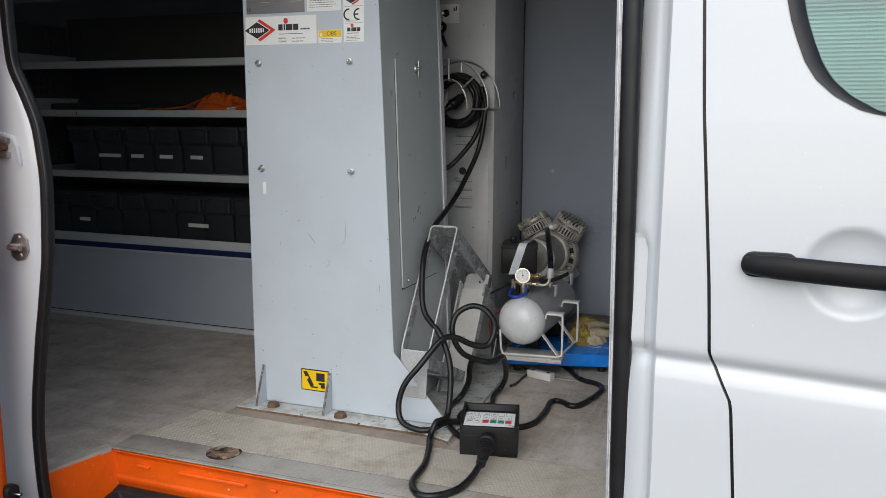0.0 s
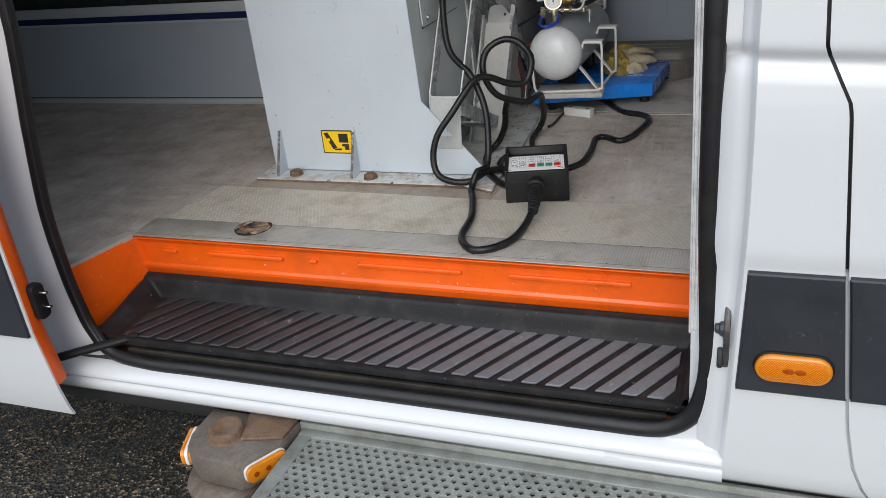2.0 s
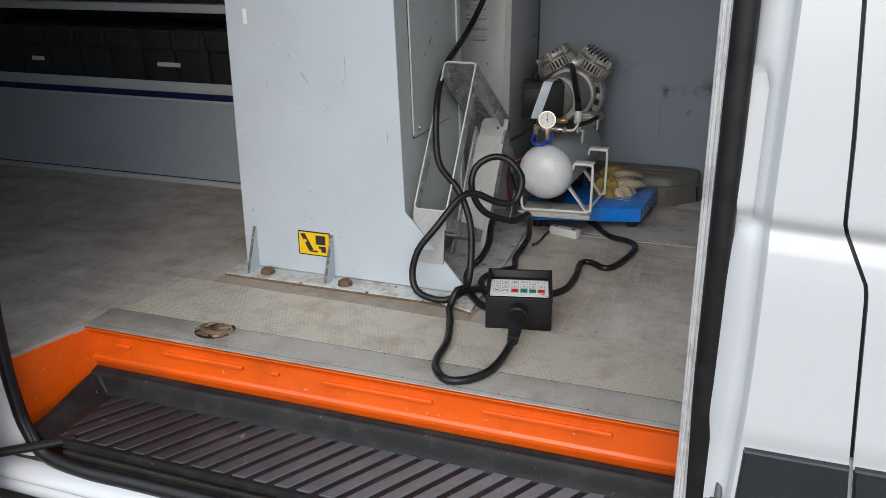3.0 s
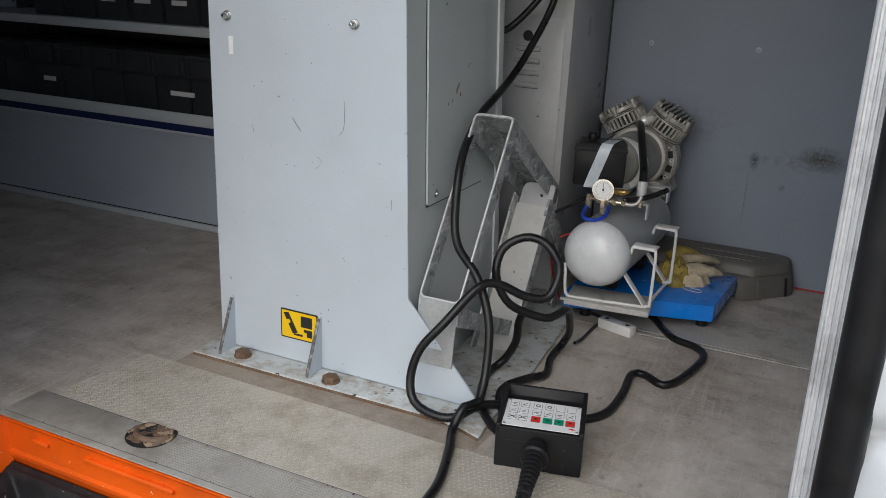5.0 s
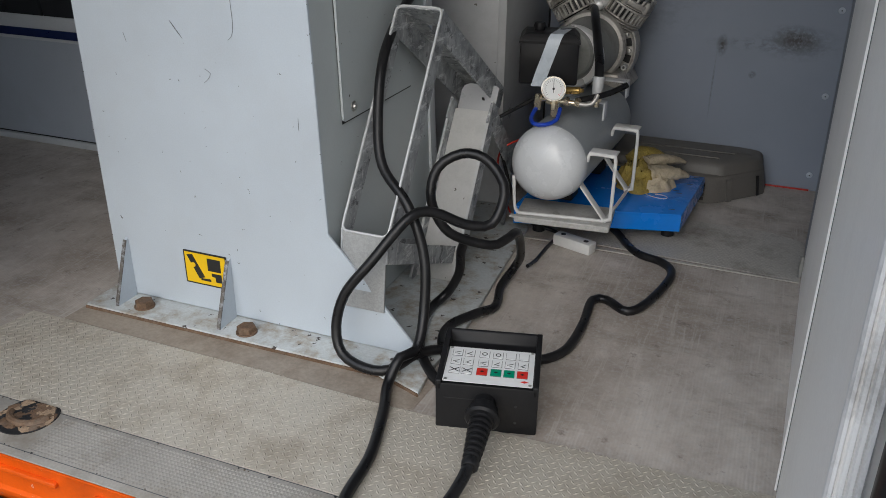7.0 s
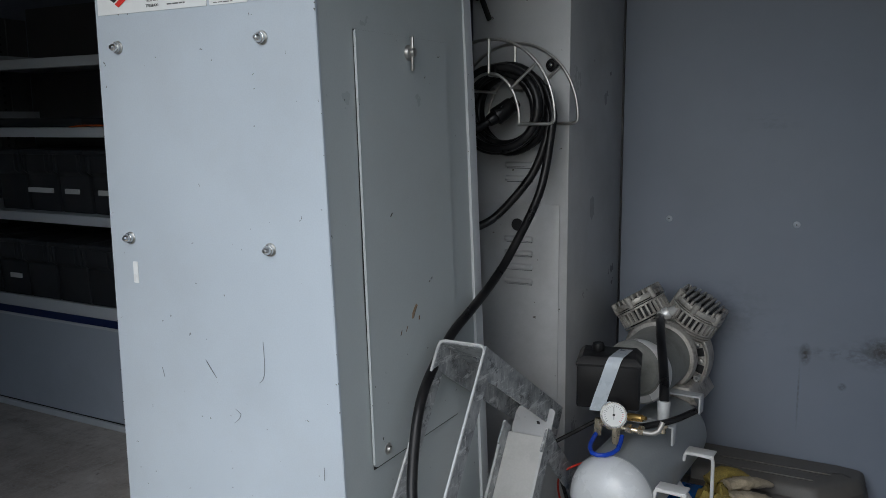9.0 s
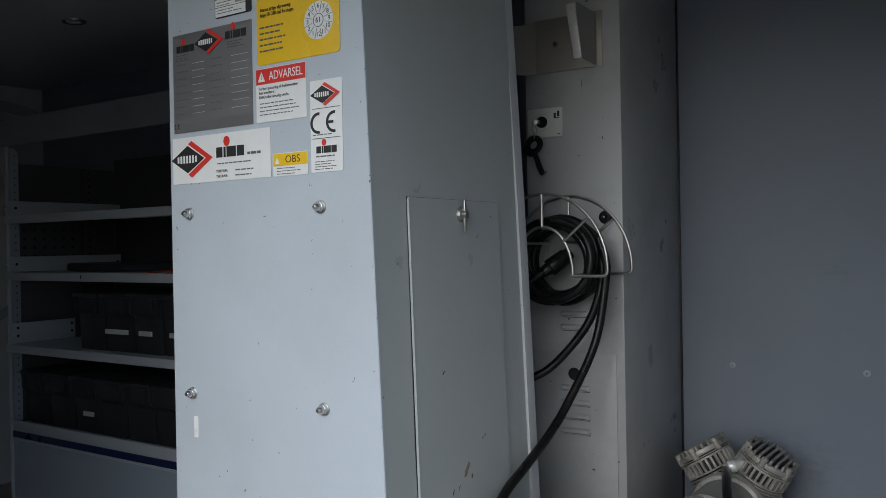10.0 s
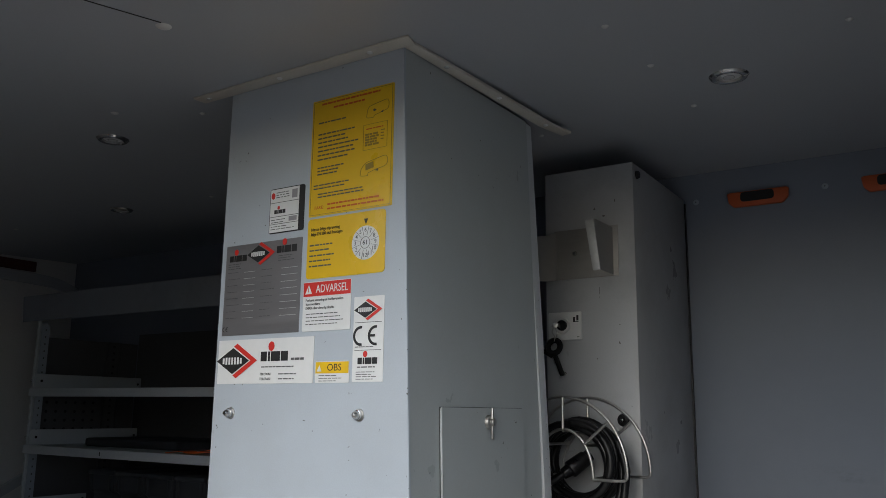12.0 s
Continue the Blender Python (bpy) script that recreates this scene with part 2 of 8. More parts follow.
GLOVE_W = surface("cream_work_leather", (0.52, 0.44, 0.31), 0.8, vary=0.2, scale=40, fine=300, bump=0.6, depth=0.002,
                  dirt=(0.25, 0.2, 0.13), dirt_amount=0.5, dirt_scale=25)
# Near black, also for slots, holes and recesses whose shade is painted in.
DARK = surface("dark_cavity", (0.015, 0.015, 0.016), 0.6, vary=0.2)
OUTSIDE = surface("grey_corrugated_cladding", (0.50, 0.54, 0.54), 0.45, vary=0.05, scale=1.0)
SEAT = surface("dark_cab_trim", (0.03, 0.032, 0.036), 0.7, vary=0.15)


def floor_surface():
    """Worn grey vinyl with fine ribs, brown smears and scuffs."""
    m, t, n, l, b = nodes_of("worn_ribbed_vinyl")
    broad = noise_node(t, 2.6, 7.0, 0.62)
    smear = noise_node(t, 7.0, 6.0, 0.65, (0.5, 1.6, 1))
    fine = noise_node(t, 130.0, 3.0, 0.6)
    c = mix_node(t, ramp_node(t, broad.outputs["Fac"], ((0.32, 0.0), (0.68, 1.0))).outputs[0], (0.36, 0.31, 0.265), (0.61, 0.56, 0.505))
    patch = noise_node(t, 11.0, 9.0, 0.72, (1.3, 0.9, 1))
    c = mix_node(t, ramp_node(t, patch.outputs["Fac"], ((0.46, 0.0), (0.64, 0.5))).outputs[0], c, (0.25, 0.205, 0.165))
    c = mix_node(t, ramp_node(t, patch.outputs["Fac"], ((0.34, 0.45), (0.44, 0.0))).outputs[0], c, (0.70, 0.655, 0.60))
    c = mix_node(t, ramp_node(t, smear.outputs["Fac"], ((0.50, 0.0), (0.72, 0.7))).outputs[0], c, (0.22, 0.18, 0.14))
    c = mix_node(t, ramp_node(t, fine.outputs["Fac"], ((0.5, 0.0), (0.72, 0.6))).outputs[0], c, (0.50, 0.48, 0.455))
    streak = noise_node(t, 34.0, 5.0, 0.7, (4.0, 0.22, 1))
    c = mix_node(t, ramp_node(t, streak.outputs["Fac"], ((0.54, 0.0), (0.72, 0.55))).outputs[0], c, (0.60, 0.565, 0.52))
    spots = noise_node(t, 26.0, 5.0, 0.75)
    c = mix_node(t, ramp_node(t, spots.outputs["Fac"], ((0.60, 0.0), (0.74, 0.75))).outputs[0], c, (0.13, 0.10, 0.08))
    l.new(c, b.inputs["Base Color"])
    l.new(ramp_node(t, smear.outputs["Fac"], ((0.3, 0.5), (0.7, 0.72))).outputs[0], b.inputs["Roughness"])
    g = n.new("ShaderNodeNewGeometry")
    w = n.new("ShaderNodeTexWave")
    w.wave_type, w.bands_direction = "BANDS", "X"
    w.inputs["Scale"].default_value = 60.0
    w.inputs["Distortion"].default_value = 0.3
    l.new(g.outputs["Position"], w.inputs["Vector"])
    bp = n.new("ShaderNodeBump")
    bp.inputs["Strength"].default_value, bp.inputs["Distance"].default_value = 0.22, 0.0009
    l.new(w.outputs["Fac"], bp.inputs["Height"])
    bp2 = n.new("ShaderNodeBump")
    bp2.inputs["Strength"].default_value, bp2.inputs["Distance"].default_value = 0.25, 0.001
    l.new(fine.outputs["Fac"], bp2.inputs["Height"])
    l.new(bp.outputs[0], bp2.inputs["Normal"])
    l.new(bp2.outputs[0], b.inputs["Normal"])
    return m


def worn_rib():
    """Step ribs: black plastic at the unused end, scuffed pale grey where feet land."""
    m, t, n, l, b = nodes_of("worn_step_rib_plastic")
    g = n.new("ShaderNodeNewGeometry")
    sep = n.new("ShaderNodeSeparateXYZ")
    l.new(g.outputs["Position"], sep.inputs[0])
    wob = n.new("ShaderNodeMath")
    wob.operation = "MULTIPLY_ADD"
    l.new(noise_node(t, 9.0, 5.0, 0.65).outputs["Fac"], wob.inputs[0])
    wob.inputs[1].default_value = 0.5
    l.new(sep.outputs["X"], wob.inputs[2])
    wear = n.new("ShaderNodeMapRange")
    wear.inputs["From Min"].default_value, wear.inputs["From Max"].default_value = -0.30, 0.40
    l.new(wob.outputs[0], wear.inputs["Value"])
    scuff = mix_node(t, noise_node(t, 60.0, 6.0, 0.7).outputs["Fac"], (0.095, 0.10, 0.108), (0.205, 0.215, 0.23))
    c = mix_node(t, wear.outputs[0], (0.024, 0.0245, 0.027), scuff)
    mark = noise_node(t, 34.0, 7.0, 0.75, (1.0, 0.5, 1))
    c = mix_node(t, ramp_node(t, mark.outputs["Fac"], ((0.62, 0.0), (0.70, 0.7))).outputs[0], c, (0.34, 0.335, 0.325))
    l.new(c, b.inputs["Base Color"])
    b.inputs["Roughness"].default_value = 0.55
    bp = n.new("ShaderNodeBump")
    bp.inputs["Strength"].default_value, bp.inputs["Distance"].default_value = 0.4, 0.0008
    l.new(noise_node(t, 320.0, 3.0, 0.6).outputs["Fac"], bp.inputs["Height"])
    l.new(bp.outputs[0], b.inputs["Normal"])
    return m


def galvanised():
    """Hot-dip zinc with spangle and white bloom."""
    m, t, n, l, b = nodes_of("galvanised_steel")
    g = n.new("ShaderNodeNewGeometry")
    v = n.new("ShaderNodeTexVoronoi")
    v.inputs["Scale"].default_value = 420.0
    l.new(g.outputs["Position"], v.inputs["Vector"])
    sep = n.new("ShaderNodeSeparateColor")
    l.new(v.outputs["Color"], sep.inputs[0])
    bloom = noise_node(t, 42.0, 6.0, 0.7, (1, 1, 0.45))
    c = mix_node(t, sep.outputs[0], (0.34, 0.35, 0.355), (0.41, 0.42, 0.425))
    c = mix_node(t, ramp_node(t, bloom.outputs["Fac"], ((0.5, 0.0), (0.68, 0.5))).outputs[0], c, (0.50, 0.51, 0.51))
    dark = noise_node(t, 17.0, 5.0, 0.7)
    c = mix_node(t, ramp_node(t, dark.outputs["Fac"], ((0.60, 0.0), (0.76, 0.6))).outputs[0], c, (0.17, 0.175, 0.18))
    l.new(c, b.inputs["Base Color"])
    l.new(ramp_node(t, bloom.outputs["Fac"], ((0.4, 0.34), (0.7, 0.62))).outputs[0], b.inputs["Roughness"])
    b.inputs["Metallic"].default_value = 0.6
    return m


def scraped_zinc():
    """Old galvanising: mid grey, mottled, with pale scrapes and blackened rubs running every way."""
    m, t, n, l, b = nodes_of("scraped_galvanised_steel")
    c = mix_node(t, ramp_node(t, noise_node(t, 24.0, 6.0, 0.65).outputs["Fac"], ((0.36, 0.0), (0.64, 1.0))).outputs[0], (0.19, 0.20, 0.21), (0.46, 0.48, 0.49))
    for scale, stretch, lo, tone in ((34.0, (1, 0.35, 1.8), 0.55, (0.66, 0.68, 0.68)), (58.0, (1, 1.9, 0.4), 0.57, (0.70, 0.71, 0.71)), (30.0, (1, 0.8, 1.2), 0.555, (0.07, 0.075, 0.08)), (120.0, (1, 1.4, 0.6), 0.60, (0.62, 0.63, 0.63))):
        s = noise_node(t, scale, 7.0, 0.74, stretch)
        c = mix_node(t, ramp_node(t, s.outputs["Fac"], ((lo, 0.0), (lo + 0.07, 0.85))).outputs[0], c, tone)
    l.new(c, b.inputs["Base Color"])
    b.inputs["Roughness"].default_value = 0.45
    b.inputs["Metallic"].default_value = 0.15
    return m


def asphalt():
    """Wet dark asphalt with visible stone grains."""
    m, t, n, l, b = nodes_of("wet_asphalt")
    g = n.new("ShaderNodeNewGeometry")
    v = n.new("ShaderNodeTexVoronoi")
    v.inputs["Scale"].default_value = 120.0
    l.new(g.outputs["Position"], v.inputs["Vector"])
    sep = n.new("ShaderNodeSeparateColor")
    l.new(v.outputs["Color"], sep.inputs[0])
    c = mix_node(t, ramp_node(t, sep.outputs[0], ((0.62, 0.0), (1.0, 1.0))).outputs[0], (0.012, 0.011, 0.010), (0.22, 0.165, 0.105))
    br = noise_node(t, 5.0, 5.0, 0.6)
    c = mix_node(t, ramp_node(t, br.outputs["Fac"], ((0.4, 0.0), (0.7, 0.6))).outputs[0], c, (0.03, 0.027, 0.022))
    l.new(c, b.inputs["Base Color"])
    l.new(ramp_node(t, br.outputs["Fac"], ((0.35, 0.65), (0.65, 0.42))).outputs[0], b.inputs["Roughness"])
    bp = n.new("ShaderNodeBump")
    bp.inputs["Strength"].default_value, bp.inputs["Distance"].default_value = 1.0, 0.006
    l.new(v.outputs["Distance"], bp.inputs["Height"])
    l.new(bp.outputs[0], b.inputs["Normal"])
    return m


def clear_glass(name, tint, rough=0.0):
    m, t, n, l, b = nodes_of(name)
    b.inputs["Base Color"].default_value = (*tint, 1)
    b.inputs["Roughness"].default_value = rough
    b.inputs["Transmission Weight"].default_value = 1.0
    b.inputs["IOR"].default_value = 1.45
    return m


def amber_lens():
    m, t, n, l, b = nodes_of("amber_lens")
    g = n.new("ShaderNodeNewGeometry")
    w = n.new("ShaderNodeTexChecker")
    w.inputs["Scale"].default_value = 480.0
    l.new(g.outputs["Position"], w.inputs["Vector"])
    c = mix_node(t, w.outputs["Fac"], (0.74, 0.23, 0.0), (0.44, 0.10, 0.0))
    l.new(c, b.inputs["Base Color"])
    b.inputs["Roughness"].default_value = 0.12
    b.inputs["Coat Weight"].default_value = 0.6
    b.inputs["Subsurface Weight"].default_value = 0.0
    bp = n.new("ShaderNodeBump")
    bp.inputs["Strength"].default_value, bp.inputs["Distance"].default_value = 0.4, 0.001
    l.new(w.outputs["Fac"], bp.inputs["Height"])
    l.new(bp.outputs[0], b.inputs["Normal"])
    return m


def stained_wall():
    """The far lining: mottled blue-grey with rubbed-on black scuffs and faint drips."""
    m, t, n, l, b = nodes_of("scuffed_far_lining")
    broad = noise_node(t, 2.5, 5.0, 0.6)
    grain = noise_node(t, 240.0, 3.0, 0.6)
    c = mix_node(t, ramp_node(t, broad.outputs["Fac"], ((0.3, 0.0), (0.7, 1.0))).outputs[0], (0.205, 0.230, 0.280), (0.243, 0.270, 0.326))
    g = n.new("ShaderNodeNewGeometry")
    fleck = noise_node(t, 95.0, 6.0, 0.75)
    rub = noise_node(t, 30.0, 5.0, 0.7, (1, 1, 1.8))
    for at, inv, amount, src, lo in (((0.400, 3.549, 1.028), (16, 4, 27), 0.95, fleck, 0.36), ((0.40, 3.549, 1.020), (9, 4, 20), 0.62, rub, 0.40),
                                     ((0.232, 3.549, 1.002), (62, 4, 32), 0.95, fleck, 0.34), ((0.30, 3.549, 1.008), (8, 4, 50), 0.45, rub, 0.42),
                                     ((0.312, 3.549, 0.936), (90, 4, 90), 0.8, fleck, 0.35), ((0.222, 3.549, 0.90), (300, 4, 10), 0.5, fleck, 0.35),
                                     ((0.05, 3.549, 1.08), (6, 4, 9), 0.22, rub, 0.45), ((0.12, 3.549, 1.52), (10, 4, 24), 0.2, rub, 0.5)):
        d = n.new("ShaderNodeVectorMath")
        d.operation = "SUBTRACT"
        l.new(g.outputs["Position"], d.inputs[0])
        d.inputs[1].default_value = at
        s = n.new("ShaderNodeVectorMath")
        s.operation = "MULTIPLY"
        l.new(d.outputs[0], s.inputs[0])
        s.inputs[1].default_value = inv
        r = n.new("ShaderNodeVectorMath")
        r.operation = "LENGTH"
        l.new(s.outputs[0], r.inputs[0])
        near = ramp_node(t, r.outputs["Value"], ((0.1, 1.0), (0.95, 0.0))).outputs[0]
        speck = ramp_node(t, src.outputs["Fac"], ((lo, 0.0), (lo + 0.2, amount))).outputs[0]
        f = n.new("ShaderNodeMath")
        f.operation = "MULTIPLY"
        l.new(near, f.inputs[0])
        l.new(speck, f.inputs[1])
        c = mix_node(t, f.outputs[0], c, (0.045, 0.04, 0.036))
    l.new(c, b.inputs["Base Color"])
    l.new(ramp_node(t, broad.outputs["Fac"], ((0.3, 0.4), (0.7, 0.6))).outputs[0], b.inputs["Roughness"])
    bp = n.new("ShaderNodeBump")
    bp.inputs["Strength"].default_value, bp.inputs["Distance"].default_value = 0.15, 0.0006
    l.new(grain.outputs["Fac"], bp.inputs["Height"])
    l.new(bp.outputs[0], b.inputs["Normal"])
    return m


FAR_LINING = stained_wall()
FLOOR = floor_surface()
RIB = worn_rib()
GALV = galvanised()
SCRAPED = scraped_zinc()
CUT_ZINC = surface("bright_cut_zinc", (0.50, 0.51, 0.51), 0.45, metal=0.2, vary=0.12, scale=40)
# Pale base colour stands in for reflected light on bright metal.
CHROME_RIM = surface("pale_glint_rim", (0.84, 0.84, 0.83), 0.3, metal=0.35, vary=0.04)
PALE_ZINC = surface("pale_worn_zinc", (0.52, 0.52, 0.505), 0.5, metal=0.1, vary=0.06, scale=12, fine=260, dirt=(0.34, 0.35, 0.34), dirt_amount=0.5, dirt_scale=11, chips=(0.10, 0.09, 0.08), chip_scale=46, chip_size=0.11)
ASPHALT = asphalt()
GLASS = clear_glass("tinted_glass", (0.46, 0.62, 0.59))
AMBER = amber_lens()


# ---- building tools ----
ORIGIN = {}


def thing(name, at, label, category, group="", kind=""):
    """An empty at the base of a thing; its parts hang under it."""
    ob = new(name)
    ob.empty_display_size = 0.05
    ob.location = at
    ORIGIN[ob.name] = Vector(at)
    return tagged(ob, label, category, group, kind)


def mesh_from(name, bm, material, origin, smooth=35):
    me = bpy.data.meshes.new(name)
    bmesh.ops.recalc_face_normals(bm, faces=bm.faces)
    bm.transform(Matrix.Translation(-origin))
    bm.to_mesh(me)
    bm.free()
    me.materials.append(material)
    if smooth:
        me.polygons.foreach_set("use_smooth", [True] * len(me.polygons))
        me.set_sharp_from_angle(angle=radians(smooth))
    return me


def part(name, bm, material, parent, label="", smooth=35):
    """Links a bmesh, given in world places, as one mesh under a thing or a part."""
    org = ORIGIN[parent.name]
    ob = new(name, mesh_from(name, bm, material, org, smooth))
    ob.parent = parent
    ORIGIN[ob.name] = org
    return tagged(ob, label)


def whole(name, bm, material, label, category="", group="", kind="", at=(0, 0, 0), smooth=35):
    """A thing, or a piece of the setting, that is one mesh."""
    ob = new(name, mesh_from(name, bm, material, Vector(at), smooth))
    ob.location = at
    ORIGIN[ob.name] = Vector(at)
    return tagged(ob, label, category, group, kind)


def join(*bms):
    """All the given bmeshes in one."""
    out = bmesh.new()
    for b in bms:
        me = bpy.data.meshes.new("tmp")
        b.to_mesh(me)
        b.free()
        out.from_mesh(me)
        bpy.data.meshes.remove(me)
    return out


def box(x0, x1, y0, y1, z0, z1, bevel=0.0, seg=2):
    bm = bmesh.new()
    bmesh.ops.create_cube(bm, size=1.0)
    for v in bm.verts:
        v.co = Vector((x0 + (v.co.x + 0.5) * (x1 - x0), y0 + (v.co.y + 0.5) * (y1 - y0), z0 + (v.co.z + 0.5) * (z1 - z0)))
    if bevel:
        bmesh.ops.bevel(bm, geom=bm.edges[:], offset=bevel, segments=seg, profile=0.5, affect="EDGES")
    return bm


def obox(m, sx, sy, sz, bevel=0.0, seg=2):
    """A box of the given size, its middle at the pose m."""
    bm = box(-sx / 2, sx / 2, -sy / 2, sy / 2, -sz / 2, sz / 2, bevel, seg)
    bm.transform(m)
    return bm


def prism(points, axis, a, b, bevel=0.0, seg=2):
    """A polygon in the plane across the axis, extruded from a to b. The points are the two other coordinates in order."""
    bm = bmesh.new()
    put = {"x": lambda u, v, w: (w, u, v), "y": lambda u, v, w: (u, w, v), "z": lambda u, v, w: (u, v, w)}[axis]
    low = [bm.verts.new(put(u, v, a)) for u, v in points]
    high = [bm.verts.new(put(u, v, b)) for u, v in points]
    bm.faces.new(low)
    bm.faces.new(high[::-1])
    k = len(points)
    for i in range(k):
        bm.faces.new((low[i], high[i], high[(i + 1) % k], low[(i + 1) % k]))
    bmesh.ops.recalc_face_normals(bm, faces=bm.faces)
    if bevel:
        bmesh.ops.bevel(bm, geom=bm.edges[:], offset=bevel, segments=seg, profile=0.5, affect="EDGES")
    return bm


def rounded(x0, x1, y0, y1, r, k=5):
    """The outline of a rounded rectangle."""
    out = []
    for cx, cy, a in ((x1 - r, y0 + r, -90), (x1 - r, y1 - r, 0), (x0 + r, y1 - r, 90), (x0 + r, y0 + r, 180)):
        for i in range(k + 1):
            g = radians(a + 90 * i / k)
            out.append((cx + r * math.cos(g), cy + r * math.sin(g)))
    return out


def cyl(p, q, r, r2=None, seg=20, bevel=0.0):
    p, q = Vector(p), Vector(q)
    bm = bmesh.new()
    bmesh.ops.create_cone(bm, cap_ends=True, segments=seg, radius1=r, radius2=r if r2 is None else r2, depth=(q - p).length)
    if bevel:
        rim = [e for e in bm.edges if abs(e.verts[0].co.z - e.verts[1].co.z) < 1e-6]
        bmesh.ops.bevel(bm, geom=rim, offset=bevel, segments=2, profile=0.5, affect="EDGES")
    turn = (q - p).to_track_quat("Z", "Y").to_matrix().to_4x4()
    bm.transform(Matrix.Translation((p + q) / 2) @ turn)
    return bm


def lathe(profile, m, seg=28):
    """Turns (radius, height) pairs round the z axis of the pose m."""
    bm = bmesh.new()
    rings = []
    for r, h in profile:
        if r < 1e-6:
            rings.append([bm.verts.new((0, 0, h))])
        else:
            rings.append([bm.verts.new((r * math.cos(2 * math.pi * i / seg), r * math.sin(2 * math.pi * i / seg), h)) for i in range(seg)])
    for a, b in zip(rings, rings[1:]):
        for i in range(seg):
            j = (i + 1) % seg
            if len(a) == 1 and len(b) > 1:
                bm.faces.new((a[0], b[i], b[j]))
            elif len(b) == 1 and len(a) > 1:
                bm.faces.new((a[i], b[0], a[j]))
            elif len(a) > 1:
                bm.faces.new((a[i], b[i], b[j], a[j]))
    bm.transform(m)
    return bm


def spline(points, step=0.012, closed=False):
    """Points on a smooth line through the given ones."""
    pts = [Vector(p) for p in points]
    k = len(pts)
    out = []
    for i in range(k if closed else k - 1):
        if closed:
            a, b, c, d = pts[i - 1], pts[i], pts[(i + 1) % k], pts[(i + 2) % k]
        else:
            a, b, c, d = pts[max(i - 1, 0)], pts[i], pts[i + 1], pts[min(i + 2, k - 1)]
        n = max(2, int((c - b).length / step))
        for s in range(n):
            t = s / n
            out.append(0.5 * (2 * b + (c - a) * t + (2 * a - 5 * b + 4 * c - d) * t * t + (3 * b - a - 3 * c + d) * t ** 3))
    if not closed:
        out.append(pts[-1])
    return out


def sweep(line, outline, closed=False, up=Vector((0, 0, 1))):
    """A cross-section, given as (u, v) pairs, carried along a line of points."""
    bm = bmesh.new()
    k = len(line)
    rings = []
    side = None
    for i, p in enumerate(line):
        a = line[(i - 1) % k] if closed or i else line[i]
        b = line[(i + 1) % k] if closed or i < k - 1 else line[i]
        d = (b - a).normalized()
        if side is None:
            side = d.cross(up)
            if side.length < 0.1:
                side = d.cross(Vector((0, 1, 0)))
        side = (side - d * side.dot(d)).normalized()
        top = side.cross(d)
        rings.append([bm.verts.new(p + side * u + top * v) for u, v in outline])
    n = len(outline)
    for i in range(k if closed else k - 1):
        r, s = rings[i], rings[(i + 1) % k]
        for j in range(n):
            bm.faces.new((r[j], s[j], s[(j + 1) % n], r[(j + 1) % n]))
    if not closed:
        bm.faces.new(rings[0])
        bm.faces.new(rings[-1][::-1])
    return bm


def circle(r, k=12):
    return [(r * math.cos(2 * math.pi * i / k), r * math.sin(2 * math.pi * i / k)) for i in range(k)]


def tube(points, r, seg=12, smooth=True, step=0.012, closed=False):
    line = spline(points, step, closed) if smooth else [Vector(p) for p in points]
    return sweep(line, circle(r, seg), closed)


def sheet(rows, thick):
    """A grid of points made into a panel of some thickness (an offset vector)."""
    bm = bmesh.new()
    off = Vector(thick)
    f = [[bm.verts.new(Vector(p)) for p in r] for r in rows]
    g = [[bm.verts.new(Vector(p) + off) for p in r] for r in rows]
    a, b = len(rows), len(rows[0])
    for i in range(a - 1):
        for j in range(b - 1):
            bm.faces.new((f[i][j], f[i][j + 1], f[i + 1][j + 1], f[i + 1][j]))
            bm.faces.new((g[i][j], g[i + 1][j], g[i + 1][j + 1], g[i][j + 1]))
    for i in range(a - 1):
        bm.faces.new((f[i][0], f[i + 1][0], g[i + 1][0], g[i][0]))
        bm.faces.new((f[i][-1], g[i][-1], g[i + 1][-1], f[i + 1][-1]))
    for j in range(b - 1):
        bm.faces.new((f[0][j], g[0][j], g[0][j + 1], f[0][j + 1]))
        bm.faces.new((f[-1][j], f[-1][j + 1], g[-1][j + 1], g[-1][j]))
    return bm


def loft(rings):
    """Closed rings of equally many points, skinned and capped."""
    bm = bmesh.new()
    vs = [[bm.verts.new(p) for p in r] for r in rings]
    k = len(rings[0])
    for a, b in zip(vs, vs[1:]):
        for i in range(k):
            j = (i + 1) % k
            bm.faces.new((a[i], a[j], b[j], b[i]))
    bm.faces.new(vs[0][::-1])
    bm.faces.new(vs[-1])
    return bm


def text_bm(body, size, m, width=None, extrude=0.0002):
    """Letters of the built-in font as a mesh; the pose m has x along the line and z out of the page. width fits the line."""
    cu = bpy.data.curves.new("letters", "FONT")
    cu.body, cu.size, cu.extrude = body, size, extrude
    cu.align_x, cu.align_y = "CENTER", "CENTER"
    cu.resolution_u = 3
    ob = new("letters", cu)
    bpy.context.view_layer.update()
    me = bpy.data.meshes.new_from_object(ob.evaluated_get(bpy.context.evaluated_depsgraph_get()))
    bpy.data.objects.remove(ob)
    bm = bmesh.new()
    bm.from_mesh(me)
    bpy.data.meshes.remove(me)
    xs = [v.co.x for v in bm.verts]
    if width and xs:
        k = width / (max(xs) - min(xs))
        for v in bm.verts:
            v.co.x *= k
    bm.transform(m)
    return bm


def lerp(a, b, t):
    return a + (b - a) * t


